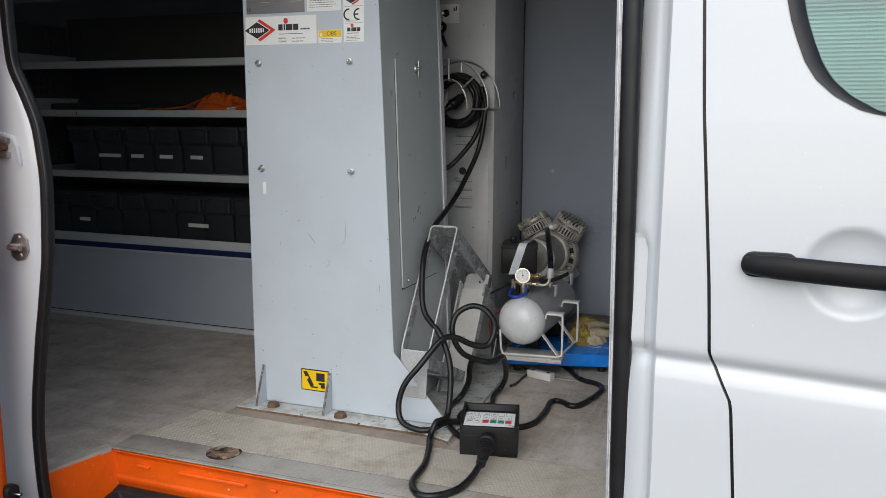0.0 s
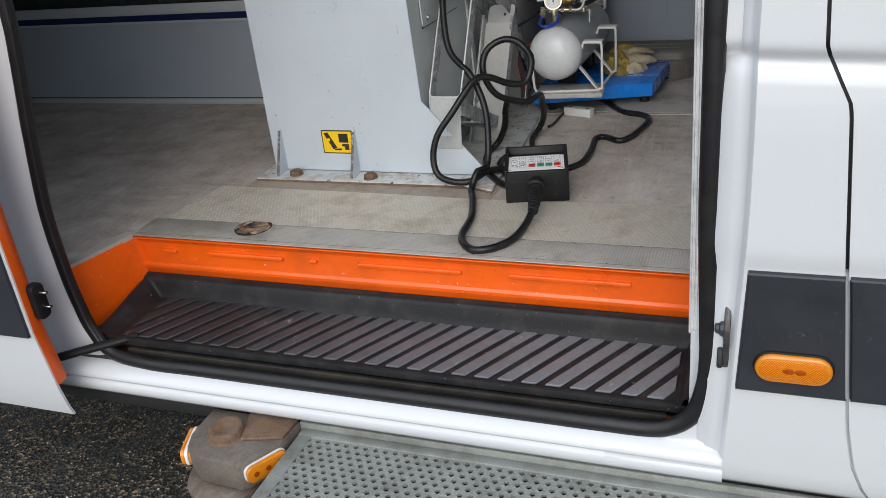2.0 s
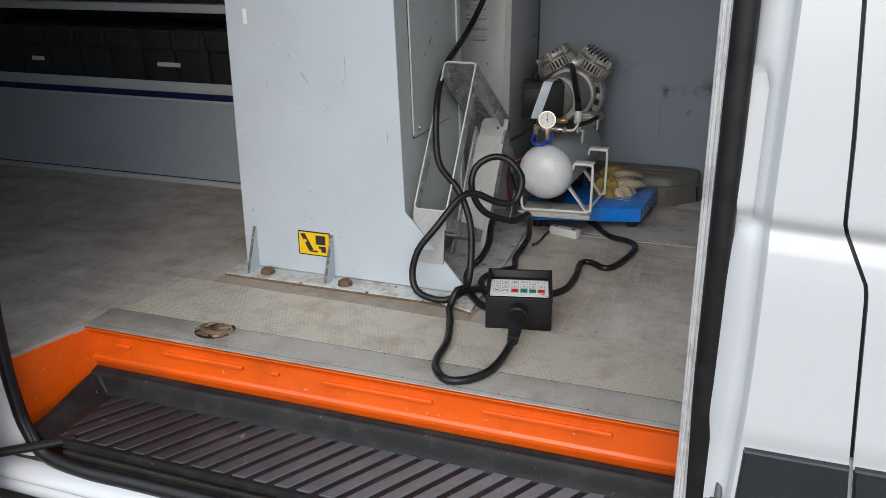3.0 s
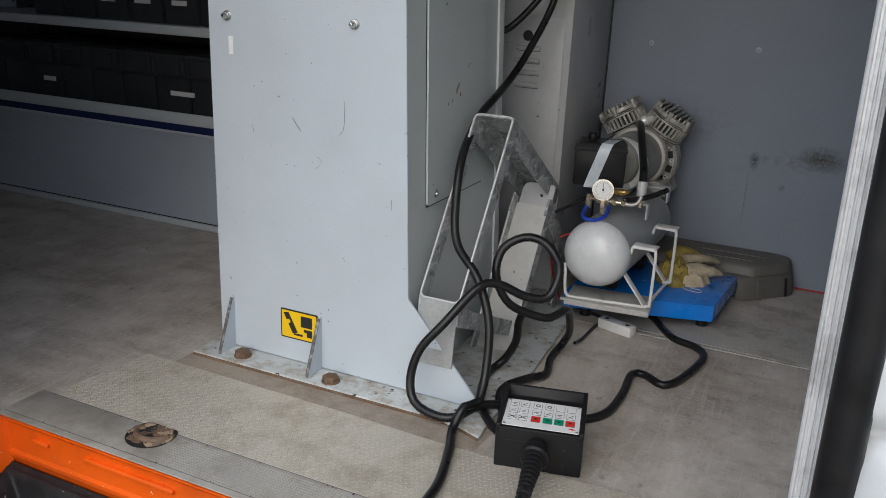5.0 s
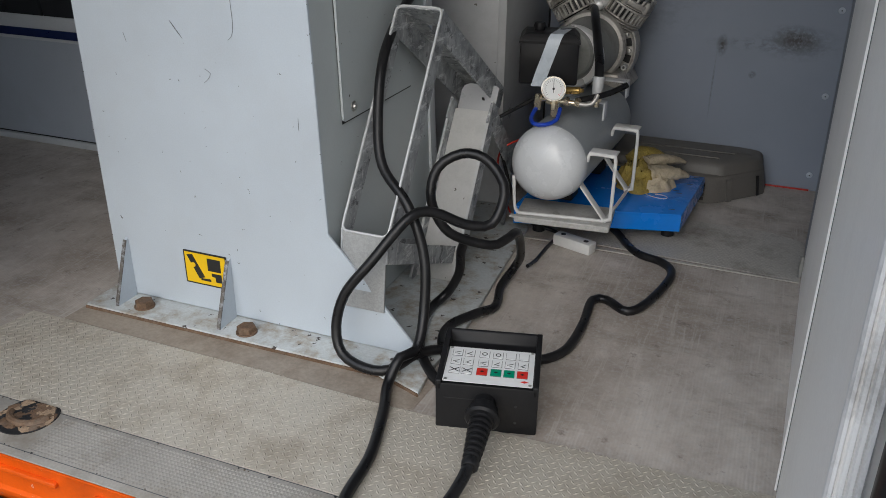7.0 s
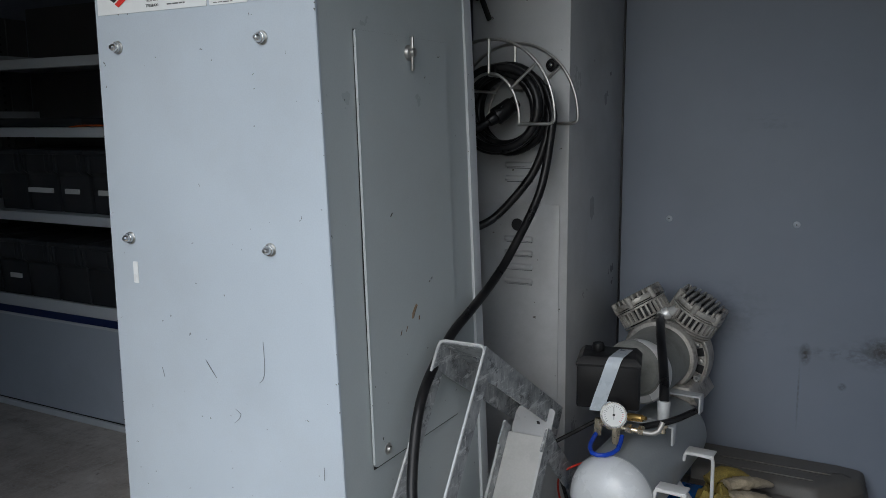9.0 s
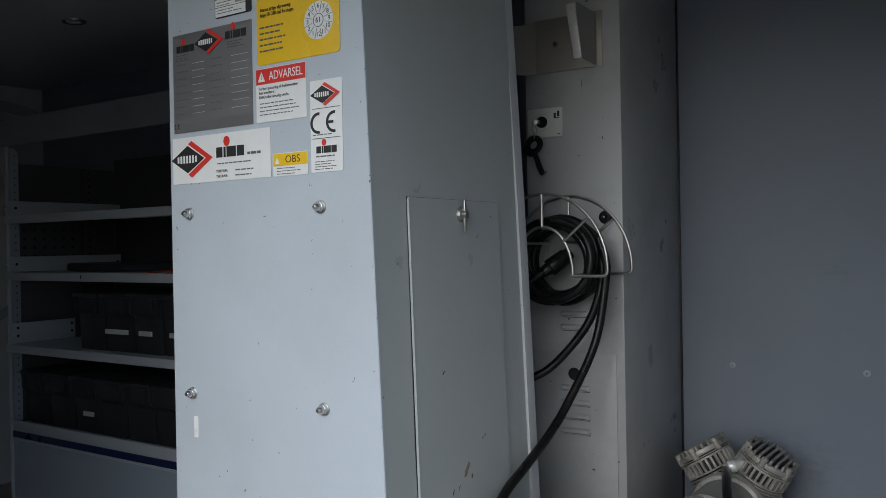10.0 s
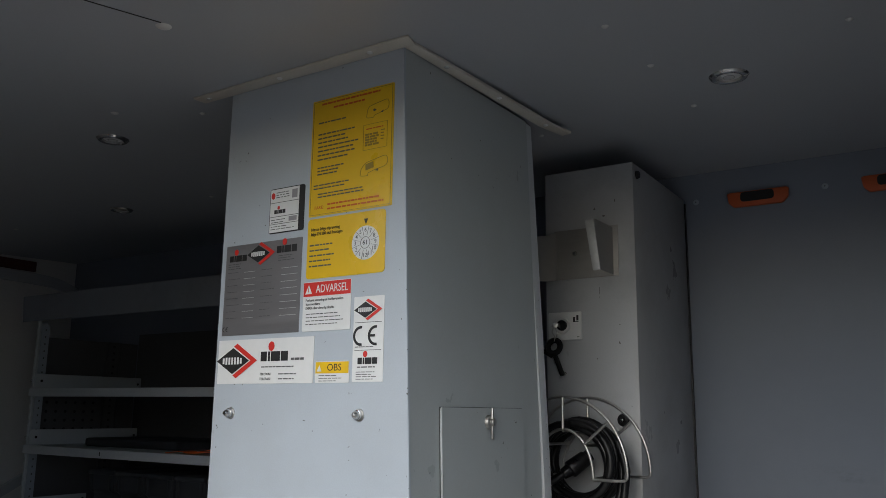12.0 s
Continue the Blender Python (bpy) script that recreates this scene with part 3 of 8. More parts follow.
def along(table, z):
    """Straight-line value from a table of (z, value) in rising z."""
    if z <= table[0][0]:
        return table[0][1]
    for (a, u), (b, v) in zip(table, table[1:]):
        if z <= b:
            return u + (v - u) * (z - a) / (b - a)
    return table[-1][1]


# ---- the ground and the building across the yard ----
FLOOR_Z = 0.66
CEIL_Z = 2.27
FAR_Y = 3.549

bm = bmesh.new()
bmesh.ops.create_grid(bm, x_segments=40, y_segments=40, size=400)
ground = whole("ground", bm, ASPHALT, "wet dark asphalt yard with exposed stone grains", "ground", kind="structure", smooth=0)


def stones():
    """Loose grains that stand out of the asphalt beside the van."""
    rng = random.Random(4)
    verts, faces = [], []
    for _ in range(4200):
        x, y = rng.uniform(-2.0, 0.1), rng.uniform(1.3, 2.5)
        r = rng.uniform(0.0012, 0.0030) if rng.random() < 0.85 else rng.uniform(0.003, 0.0052)
        k = len(verts)
        a = rng.uniform(0, 3)
        ring = [(x + r * rng.uniform(0.7, 1.2) * math.cos(a + i * 1.256), y + r * rng.uniform(0.7, 1.2) * math.sin(a + i * 1.256), 0.0) for i in range(5)]
        verts += ring + [(x, y, r * rng.uniform(0.5, 1.0))]
        faces += [(k + i, k + (i + 1) % 5, k + 5) for i in range(5)]
    me = bpy.data.meshes.new("gravel")
    me.from_pydata(verts, [], faces)
    m, t, n, l, b = nodes_of("asphalt_stone")
    g = n.new("ShaderNodeNewGeometry")
    l.new(ramp_node(t, g.outputs["Random Per Island"], ((0.0, (0.025, 0.022, 0.018)), (0.55, (0.13, 0.09, 0.055)), (0.85, (0.30, 0.25, 0.19)), (1.0, (0.52, 0.50, 0.46)))).outputs[0], b.inputs["Base Color"])
    b.inputs["Roughness"].default_value = 0.35
    me.materials.append(m)
    tagged(new("gravel", me), "small wet stone grains on the asphalt", "gravel", kind="stuff")


stones()


def cladding():
    """A corrugated wall across the yard, seen through the cab windows."""
    rows = []
    for i in range(220):
        z = 0.0 + i * 0.0274
        y = 13.0 + (0.02 if i % 2 else 0.0)
        rows.append([(-2.0 + 1.2 * j, y, z) for j in range(20)])
    ob = thing("building", (6, 13.0, 0), "pale building clad in horizontally corrugated metal sheet", "building")
    part("wall", sheet(rows, (0, 0.3, 0)), OUTSIDE, ob, smooth=0)
    part("roof", box(-2.2, 21.0, 12.9, 18.0, 5.98, 6.15, 0.02), MOULD, ob)
    for j in range(6):
        part("cover_strip", box(0.5 + 3.6 * j, 0.56 + 3.6 * j, 12.97, 13.0, 0.0, 5.96, 0.004), OUTSIDE, ob)


cladding()

# ---- the van's body ----
van = thing("van", (-0.2, 2.75, 0.0), "white panel van with its side door slid open", "van")

# depth of the outer skin by height: shoulder below the waist line, tumblehome above
SKIN = ((0.385, 1.785), (0.40, 1.772), (0.43, 1.764), (0.50, 1.756), (0.60, 1.751), (0.80, 1.7535), (0.818, 1.7540), (0.830, 1.7515), (0.845, 1.7492), (0.86, 1.749), (1.03, 1.7515), (1.07, 1.7535),
        (1.100, 1.7568), (1.112, 1.7602), (1.121, 1.7650), (1.126, 1.7668), (1.131, 1.7660), (1.138, 1.7592), (1.144, 1.7560), (1.152, 1.7550), (1.30, 1.761), (1.50, 1.772), (1.70, 1.790), (2.00, 1.84), (2.25, 1.90), (2.45, 2.02))
GAP = ((0.385, 0.735), (0.42, 0.715), (0.47, 0.695), (0.55, 0.679), (0.62, 0.671), (0.85, 0.648), (1.055, 0.632), (1.07, 0.629),
       (1.13, 0.600), (1.145, 0.595), (1.25, 0.589), (1.52, 0.567), (2.2, 0.53))
EDGE = ((0.385, 0.4985), (0.45, 0.4990), (0.55, 0.504), (0.81, 0.513), (0.90, 0.5155), (1.0, 0.5150), (1.16, 0.5125), (1.5, 0.5125), (2.25, 0.510))


def skin_y(x, z):
    """Depth of the outer skin; the waist crease falls a little towards the front."""
    return along(SKIN, z + 0.052 * (x - 0.50) * max(0.0, 1 - abs(z - 1.11) / 0.14))


def skin_rows(zs, left, right, k=6, lift=0.0):
    rows = []
    for z in zs:
        xs = [lerp(left(z), right(z), j / k) for j in range(k + 1)]
        rows.append([(x, (skin_y(x, z) if x > 0.4 else along(SKIN, z)) - lift, z) for x in xs])
    return rows


def steps(a, b, d):
    n = max(1, round(abs(b - a) / d))
    return [a + (b - a) * i / n for i in range(n + 1)]


def gap_at(z):
    return along(GAP, z)


def edge_at(z):
    return along(EDGE, z)


ZS = steps(0.385, 0.48, 0.012) + steps(0.50, 0.80, 0.05) + [0.818, 0.824, 0.830, 0.836, 0.845, 0.855] + steps(0.88, 1.02, 0.047) + steps(1.03, 1.07, 0.01) + steps(1.074, 1.156, 0.004) + [1.17, 1.185] + steps(1.21, 2.25, 0.05)
part("pillar_panel", sheet(skin_rows(ZS, edge_at, lambda z: gap_at(z) - 0.0026), (0, 0.012, 0)), WHITE, van, smooth=50)

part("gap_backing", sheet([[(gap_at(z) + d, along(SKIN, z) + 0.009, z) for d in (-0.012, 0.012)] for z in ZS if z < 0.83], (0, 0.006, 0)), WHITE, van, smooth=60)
# Upper part of the gap gets a black backing in place of its shade.
part("gap_shade_strip", sheet([[(gap_at(z) + d, along(SKIN, z) + 0.009, z) for d in (-0.012, 0.012)] for z in ZS if z > 0.815], (0, 0.006, 0)), RUBBER, van, "dark strip standing in for shade in the door gap", smooth=60)

# the jamb between the seal and the pillar panel
jamb = []
for z in steps(0.45, 1.10, 0.03) + steps(1.11, 1.35, 0.006) + steps(1.37, 2.25, 0.03):
    e = edge_at(z)
    s = along(SKIN, z)
    k = min(1.0, max(0.0, (1.335 - z) / 0.035)) * min(1.0, max(0.0, (z - 1.118) / 0.012))
    q, r = 0.011 * k, 0.005 * k
    jamb.append([(e - 0.050, 1.84, z), (e - 0.049, s + 0.036, z), (e - 0.045, s + 0.0275, z), (e - 0.033 + q, s + 0.0245 + r, z), (e - 0.030 + q, s + 0.0215, z), (e - 0.020 + 0.7 * q, s + 0.0195, z), (e - 0.009, s + 0.016, z), (e - 0.006, s + 0.011, z), (e - 0.003, s + 0.004, z), (e, s + 0.001, z)])
part("door_jamb", sheet(jamb, (0.012, 0.02, 0)), WHITE, van, smooth=60)

# rounded sill below the opening
SILL = [(1.806, 0.458), (1.790, 0.456), (1.776, 0.450), (1.767, 0.440), (1.7635, 0.4325), (1.7640, 0.4285), (1.7695, 0.4245), (1.7695, 0.4220), (1.7650, 0.4180), (1.7640, 0.4080), (1.7655, 0.3980),
        (1.772, 0.3890), (1.785, 0.3835), (1.80, 0.3830), (1.87, 0.383), (1.87, 0.45)]
part("sill", prism(SILL, "x", -2.9, 0.5, 0.0), WHITE, van, "glossy white rounded sill", smooth=50)
bend = [(0.30, 0.4655), (0.34, 0.466), (0.386, 0.471), (0.418, 0.484), (0.440, 0.508), (0.455, 0.537), (0.461, 0.572), (0.464, 0.62)]
LEFT_OF = [(z, x) for x, z in bend]
SILL_Y = [(0.398, 1.7655), (0.418, 1.765), (0.4245, 1.7695), (0.4325, 1.7635), (0.440, 1.767), (0.450, 1.776), (0.456, 1.790), (0.458, 1.800)]
corner_rows = []
for z in steps(0.400, 0.462, 0.004) + steps(0.466, 0.62, 0.008):
    left = along(LEFT_OF, z) if z > 0.4655 else 0.30
    out = along([(0.40, 1.768), (0.43, 1.768), (0.445, 1.773), (0.460, 1.787), (0.468, 1.789), (0.62, 1.789)], z)
    row = []
    for j in range(13):
        x = lerp(left, 0.4975, j / 12)
        w = 1.0 if z > 0.459 else min(1.0, (x - 0.30) / 0.16)
        w = w * w * (3 - 2 * w)
        row.append((x, lerp(along(SILL_Y, z), out, w) - 0.0006, z))
    corner_rows.append(row)
part("sill_corner", sheet(corner_rows, (0, 0.012, 0)), WHITE, van, "white rounded corner of the door frame", smooth=60)
part("underbody", box(-2.9, 1.5, 1.80, 3.7, 0.33, 0.386, 0.01), DARK, van)

# ---- front door ----


def door_rows(zs):
    """The door skin, with a shallow dish pressed in behind the handle."""
    rows = []
    for z in zs:
        row = []
        for j in range(141):
            x = lerp(gap_at(z) + 0.0026, 1.55, (j / 140) ** 1.5)
            d = min(1.0, math.hypot((x - 0.790) / 0.069, (z - 1.284) / 0.067))
            row.append((x, skin_y(x, z) + 0.017 * (1 - d ** 5) * (1 - 0.35 * d * d), z))
        rows.append(row)
    return rows


zd = sorted(set([round(z, 4) for z in ZS if z < 1.5] + [round(z, 4) for z in steps(1.215, 1.375, 0.005)] + [1.503]))
front_door = part("front_door", sheet(door_rows(zd), (0, 0.012, 0)), WHITE, van, "white front door with a dark window", smooth=50)
WIN = ((1.503, 0.90), (1.506, 0.86), (1.512, 0.815), (1.52, 0.785), (1.541, 0.748), (1.565, 0.722), (1.59, 0.706), (1.64, 0.686), (1.70, 0.672), (1.9, 0.645), (2.05, 0.63))


def win_at(z):
    return along(WIN, z)


zw = steps(1.503, 1.60, 0.006) + steps(1.62, 2.05, 0.03)
part("window_post", sheet(skin_rows(zw, lambda z: gap_at(z) + 0.0026, win_at, 6), (0, 0.012, 0)), WHITE, front_door, smooth=50)
part("door_top", sheet(skin_rows(steps(2.05, 2.25, 0.04), lambda z: gap_at(z) + 0.0026, lambda z: 1.55, 8), (0, 0.012, 0)), WHITE, front_door)
part("window_seal", sheet([[(win_at(z) + 0.024 * j / 4 - 0.002, along(SKIN, z) - 0.002 + 0.010 * (j / 4) ** 2, z) for j in range(5)] for z in zw], (0, 0.01, 0)),
     RUBBER, front_door, "wide black rubber window seal", smooth=50)
part("lower_seal", sheet([[(x, along(SKIN, 1.503 + d) - 0.002 + 8 * d * d, 1.500 + d) for x in steps(0.86, 1.55, 0.05)] for d in (0.0, 0.008, 0.016, 0.022)], (0, 0.01, 0)), RUBBER, front_door)
pane = part("window_pane", sheet([[(x, along(SKIN, z) + 0.013, z) for x in steps(0.64, 1.55, 0.1)] for z in steps(1.50, 2.06, 0.05)], (0, 0.004, 0)), GLASS, front_door, "teal tinted side window")
pane.visible_shadow = False

handle = sweep(spline([(0.640, 1.752, 1.290), (0.655, 1.742, 1.291), (0.70, 1.733, 1.290), (0.78, 1.728, 1.287), (0.86, 1.733, 1.284), (0.90, 1.745, 1.282)], 0.008),
               [(0.009 * math.cos(a), 0.018 * math.sin(a)) for a in [i * math.pi / 8 for i in range(16)]])
for v in handle.verts:
    k = min(1.0, max(0.0, (v.co.x - 0.632) / 0.05))
    v.co.z = 1.288 + (v.co.z - 1.288) * (0.55 + 0.45 * k ** 0.5)
h_ob = part("door_handle", handle, PLASTIC, front_door, "long black plastic pull handle", smooth=60)
part("handle_base", prism(rounded(0.634, 0.715, 1.271, 1.309, 0.017), "y", 1.750, 1.772, 0.002), PLASTIC, front_door)
part("lock_button", cyl((0.678, 1.729, 1.290), (0.678, 1.737, 1.290), 0.006), STEEL, h_ob)

# dark moulding strips and the side marker lamp
for a, b in ((lambda z: edge_at(z) + 0.006, lambda z: gap_at(z) - 0.0026), (lambda z: gap_at(z) + 0.004, lambda z: 1.55)):
    strip = part("side_moulding", sheet(skin_rows(steps(0.609, 0.811, 0.02), lambda z: a(z) + 0.003, b, 6, 0.007), (0, 0.007, 0)), MOULD, van, "dark grey plastic side moulding with rain drops")
    # sloping lip round the strip
    part("upper_lip", sheet([[(lerp(a(0.806), b(0.806), j / 6), along(SKIN, z) - y, z) for j in range(7)] for z, y in ((0.8111, 0.007), (0.8140, 0.0055), (0.8160, 0.0))], (0, 0.003, -0.001)), MOULD, strip)
    part("lower_lip", sheet([[(lerp(a(0.60), b(0.60), j / 6), along(SKIN, z) - y, z) for j in range(7)] for z, y in ((0.604, 0.0), (0.6055, 0.0035), (0.6089, 0.007))], (0, 0.003, 0.001)), MOULD, strip)
    part("edge_lip", sheet([[(a(z) + d, along(SKIN, z) - y, z) for d, y in ((-0.001, 0.0), (0.0003, 0.004), (0.0029, 0.007))] for z in steps(0.609, 0.811, 0.02)], (0.001, 0.003, 0)), MOULD, strip)
lamp = part("side_marker", prism(rounded(0.5345, 0.6505, 0.6315, 0.6855, 0.0260), "y", 1.741, 1.752, 0.003), PLASTIC, van, "amber side marker lamp")
lens = part("lens", prism(rounded(0.5372, 0.6478, 0.6340, 0.6830, 0.0240), "y", 1.733, 1.745, 0.0055, 3), AMBER_CLEAR, lamp, "smooth amber lens")
part("ribbed_field", prism(rounded(0.5440, 0.6410, 0.6405, 0.6760, 0.0170), "y", 1.7320, 1.7338, 0.0006), AMBER, lens, "amber lens field with fine ribs")
for x in (0.5855, 0.6025):
    part("bulb", prism([(x + 0.0085 * math.cos(k * 0.5236), 0.6585 + 0.0050 * math.sin(k * 0.5236)) for k in range(12)], "y", 1.7312, 1.7322, 0.0003), AMBER_DEEP, lens)


def drops():
    """Rain drops that cling to the moulding and the white door."""
    rng = random.Random(11)
    verts, faces = [], []
    for k in range(2300):
        if k < 2000:
            x, z, lift = rng.uniform(0.52, 0.80), 0.811 - 0.105 * rng.random() ** 1.3, 0.007
        else:
            x, z, lift = rng.uniform(0.52, 1.0), rng.uniform(0.85, 1.50), 0.0
        if abs(x - gap_at(z)) < 0.008:
            continue
        r = rng.uniform(0.0003, 0.0008) if rng.random() < 0.85 else rng.uniform(0.0008, 0.0016)
        if lift == 0.0:
            r *= 0.55
        y = along(SKIN, z) - lift
        q = len(verts)
        for i in range(6):
            verts.append((x + r * math.cos(i * 1.0472), y, z + 1.2 * r * math.sin(i * 1.0472)))
        verts.append((x, y - 0.6 * r, z))
        faces += [(q + i, q + (i + 1) % 6, q + 6) for i in range(6)]
    me = bpy.data.meshes.new("rain_drops")
    me.from_pydata(verts, [], faces)
    me.polygons.foreach_set("use_smooth", [True] * len(me.polygons))
    me.materials.append(clear_glass("water", (1, 1, 1)))
    ob = new("rain_drops", me)
    tagged(ob, "clear rain drops on the white door and the dark moulding", "rain drops", kind="stuff")


drops()

# black door latch on the pillar's edge
latch = part("door_latch", prism([(1.790, 0.622), (1.776, 0.624), (1.766, 0.632), (1.762, 0.648), (1.762, 0.668), (1.757, 0.684), (1.756, 0.704), (1.762, 0.722), (1.772, 0.740), (1.778, 0.754), (1.784, 0.762), (1.790, 0.760)], "x", 0.489, 0.499, 0.003), LATCH, van, "dark greasy lower door latch")
part("latch_roller", lathe([(0.0, 0.014), (0.005, 0.014), (0.008, 0.012), (0.0095, 0.007), (0.0125, 0.005), (0.0140, 0.0)], pose(0.489, 1.773, 0.700, 0, -90, 0), 20), LATCH, latch)
part("latch_claw", prism([(1.757, 0.640), (1.763, 0.630), (1.772, 0.634), (1.777, 0.648), (1.775, 0.662), (1.769, 0.668), (1.762, 0.658)], "x", 0.481, 0.490, 0.003), DARK, latch)
for z in (0.634, 0.745):
    part("latch_screw", lathe([(0.0, 0.004), (0.003, 0.004), (0.005, 0.0)], pose(0.489, 1.781, z, 0, -90, 0), 12), STEEL, latch)

# ---- rear pillar and the slid-back door ----
SEAL_L = ((0.47, -0.815), (0.50, -0.838), (0.55, -0.862), (0.63, -0.874), (0.70, -0.877), (0.80, -0.878), (0.90, -0.864), (1.0, -0.847), (1.10, -0.826),
          (1.20, -0.808), (1.35, -0.797), (1.40, -0.799), (1.453, -0.806), (1.49, -0.812), (1.524, -0.822), (1.55, -0.836), (1.575, -0.851), (1.60, -0.862), (1.635, -0.870), (1.75, -0.873), (2.0, -0.878), (2.2, -0.875))


def seal_at(z):
    return along(SEAL_L, z)


rear_jamb = []
for z in steps(0.44, 2.25, 0.03):
    x = seal_at(z)
    rear_jamb.append([(x - 0.008, 1.820, z), (x - 0.013, 1.815, z), (x - 0.020, 1.809, z), (x - 0.036, 1.804, z), (min(x - 0.045, -0.915), 1.800, z), (-0.935, 1.798, z),
                      (-0.96, 1.792, z), (-0.975, 1.77, z), (-1.0, along(SKIN, z) + 0.002, z), (-1.1, along(SKIN, z), z)])
part("rear_jamb", sheet(rear_jamb, (-0.012, 0.006, 0)), WHITE, van, "white painted door jamb", smooth=60)
part("rear_side_panel", sheet(skin_rows(steps(0.385, 2.25, 0.06), lambda z: -2.95, lambda z: -1.10, 8), (0, 0.03, 0)), WHITE, van)
striker = part("striker_plate", prism([(-0.900, 1.196), (-0.885, 1.186), (-0.862, 1.190), (-0.850, 1.210), (-0.852, 1.236), (-0.868, 1.250), (-0.888, 1.247), (-0.902, 1.225)], "y", 1.797, 1.803, 0.001), STEEL, van, "worn steel striker plate with a pin")
part("striker_pin", join(cyl((-0.880, 1.798, 1.220), (-0.880, 1.775, 1.220), 0.008, seg=16, bevel=0.002), cyl((-0.884, 1.777, 1.220), (-0.850, 1.777, 1.219), 0.006, seg=12)), STEEL, striker)
for x, z in ((-0.874, 1.239), (-0.872, 1.199)):
    part("screw", lathe([(0.0, 0.003), (0.004, 0.0026), (0.006, 0.0)], pose(x, 1.797, z, 90, 0, 0), 14), STEEL, striker)
keeper = part("door_keeper", join(box(-0.93, -0.882, 1.790, 1.803, 1.415, 1.428, 0.002), box(-0.93, -0.882, 1.790, 1.803, 1.446, 1.458, 0.002), box(-0.93, -0.905, 1.794, 1.803, 1.415, 1.458, 0.002)), STEEL, van, "steel catch bracket in a dished recess")
part("keeper_bolt", cyl((-0.894, 1.801, 1.437), (-0.894, 1.788, 1.437), 0.007, seg=6), RUST, keeper)
part("keeper_hood", prism([(-0.95, 1.468), (-0.905, 1.472), (-0.868, 1.464), (-0.855, 1.44), (-0.850, 1.40), (-0.858, 1.40), (-0.864, 1.438), (-0.875, 1.455), (-0.905, 1.462), (-0.95, 1.458)], "y", 1.795, 1.806, 0.003), WHITE, keeper)

sliding_door = part("sliding_door", sheet([[(x, y, z) for x in (-2.25, -1.6, -1.0, -0.90, -0.87, -0.862)] for z, y in
                    ((0.372, 1.700), (0.40, 1.692), (0.45, 1.684), (0.60, 1.671), (0.85, 1.671), (1.05, 1.674), (1.14, 1.690), (1.5, 1.694), (1.8, 1.72), (2.1, 1.77))], (0, 0.006, 0)),
                    WHITE, van, "white sliding door pushed back along the side", smooth=60)
part("door_hem", sheet([[(x, y + d, z) for x, d in ((-0.8605, 0.003), (-0.8605, 0.016), (-0.866, 0.036), (-0.885, 0.046), (-0.92, 0.048))] for z, y in
                        ((0.46, 1.684), (0.60, 1.671), (0.85, 1.671), (1.05, 1.674), (1.14, 1.690), (1.5, 1.694), (1.8, 1.72), (2.1, 1.77))], (-0.004, 0.002, 0)),
     ORANGE, sliding_door, "orange painted inner edge", smooth=60)
part("inner_skin", sheet([[(x, y + 0.049, z) for x in (-2.2, -1.6, -0.92)] for z, y in ((0.46, 1.684), (0.85, 1.671), (1.14, 1.69), (2.1, 1.77))], (0, 0.004, 0)), SEAT, sliding_door)
part("door_moulding", sheet([[(x, 1.6635, z) for x in (-2.2, -1.5, -0.869)] for z in steps(0.592, 0.802, 0.03)], (0, 0.007, 0)), MOULD, sliding_door, "dark grey plastic moulding")
catch = part("door_catch", prism(rounded(1.690, 1.722, 0.62, 0.70, 0.012), "x", -0.866, -0.846, 0.003), PLASTIC, sliding_door, "black catch with steel pins")
for z in (0.645, 0.678):
    part("catch_pin", cyl((-0.868, 1.706, z), (-0.832, 1.712, z), 0.004), CHROME, catch)
part("guide_arm", tube([(-1.0, 1.735, 0.475), (-0.93, 1.745, 0.480), (-0.86, 1.775, 0.492), (-0.79, 1.815, 0.500), (-0.755, 1.84, 0.502)], 0.010, 10), PLASTIC, sliding_door, "black guide arm")

# ---- rubber seal round the opening ----
loop = [Vector((seal_at(z), 1.812, z)) for z in steps(2.15, 0.56, 0.03)]
loop += [Vector((-0.853, 1.810, 0.53)), Vector((-0.835, 1.808, 0.50)), Vector((-0.805, 1.802, 0.476)), Vector((-0.75, 1.798, 0.466))]
loop += [Vector((x, 1.795, 0.464)) for x in steps(-0.70, 0.34, 0.05)]
loop += [Vector((0.390, 1.795, 0.469)), Vector((0.422, 1.795, 0.482)), Vector((0.444, 1.794, 0.506)), Vector((0.458, 1.792, 0.535)), Vector((0.464, 1.790, 0.57))]
loop += [Vector((0.4685 - 0.009 * (z - 0.6) - 0.008 * min(1.0, max(0.0, (z - 0.64) / 0.25)), 1.788, z)) for z in steps(0.6, 2.15, 0.03)]
loop = [p for q, p in enumerate(loop) if q % 2 == 0 or q == len(loop) - 1]
loop = spline(loop, 0.012)
part("door_seal", sweep(loop, [(0.0160 * math.cos(a), 0.012 * math.sin(a)) for a in [i * math.pi / 7 for i in range(14)]], up=Vector((0, 1, 0))), RUBBER, van, "black rubber door seal", smooth=60)
loop2 = [p + Vector((0.009 if p.x < 0 and p.z > 0.5 else (-0.008 if p.z > 0.5 else 0), -0.004 if p.x < 0 and p.z > 0.5 else (0.010 if p.z > 0.5 else 0.004), 0.0 if p.z > 0.5 else -0.002)) for p in loop]
part("seal_lip", sweep(loop2, [(0.006 * math.cos(a), 0.010 * math.sin(a)) for a in [i * math.pi / 5 for i in range(10)]], up=Vector((0, 1, 0))), RUBBER, van, smooth=60)

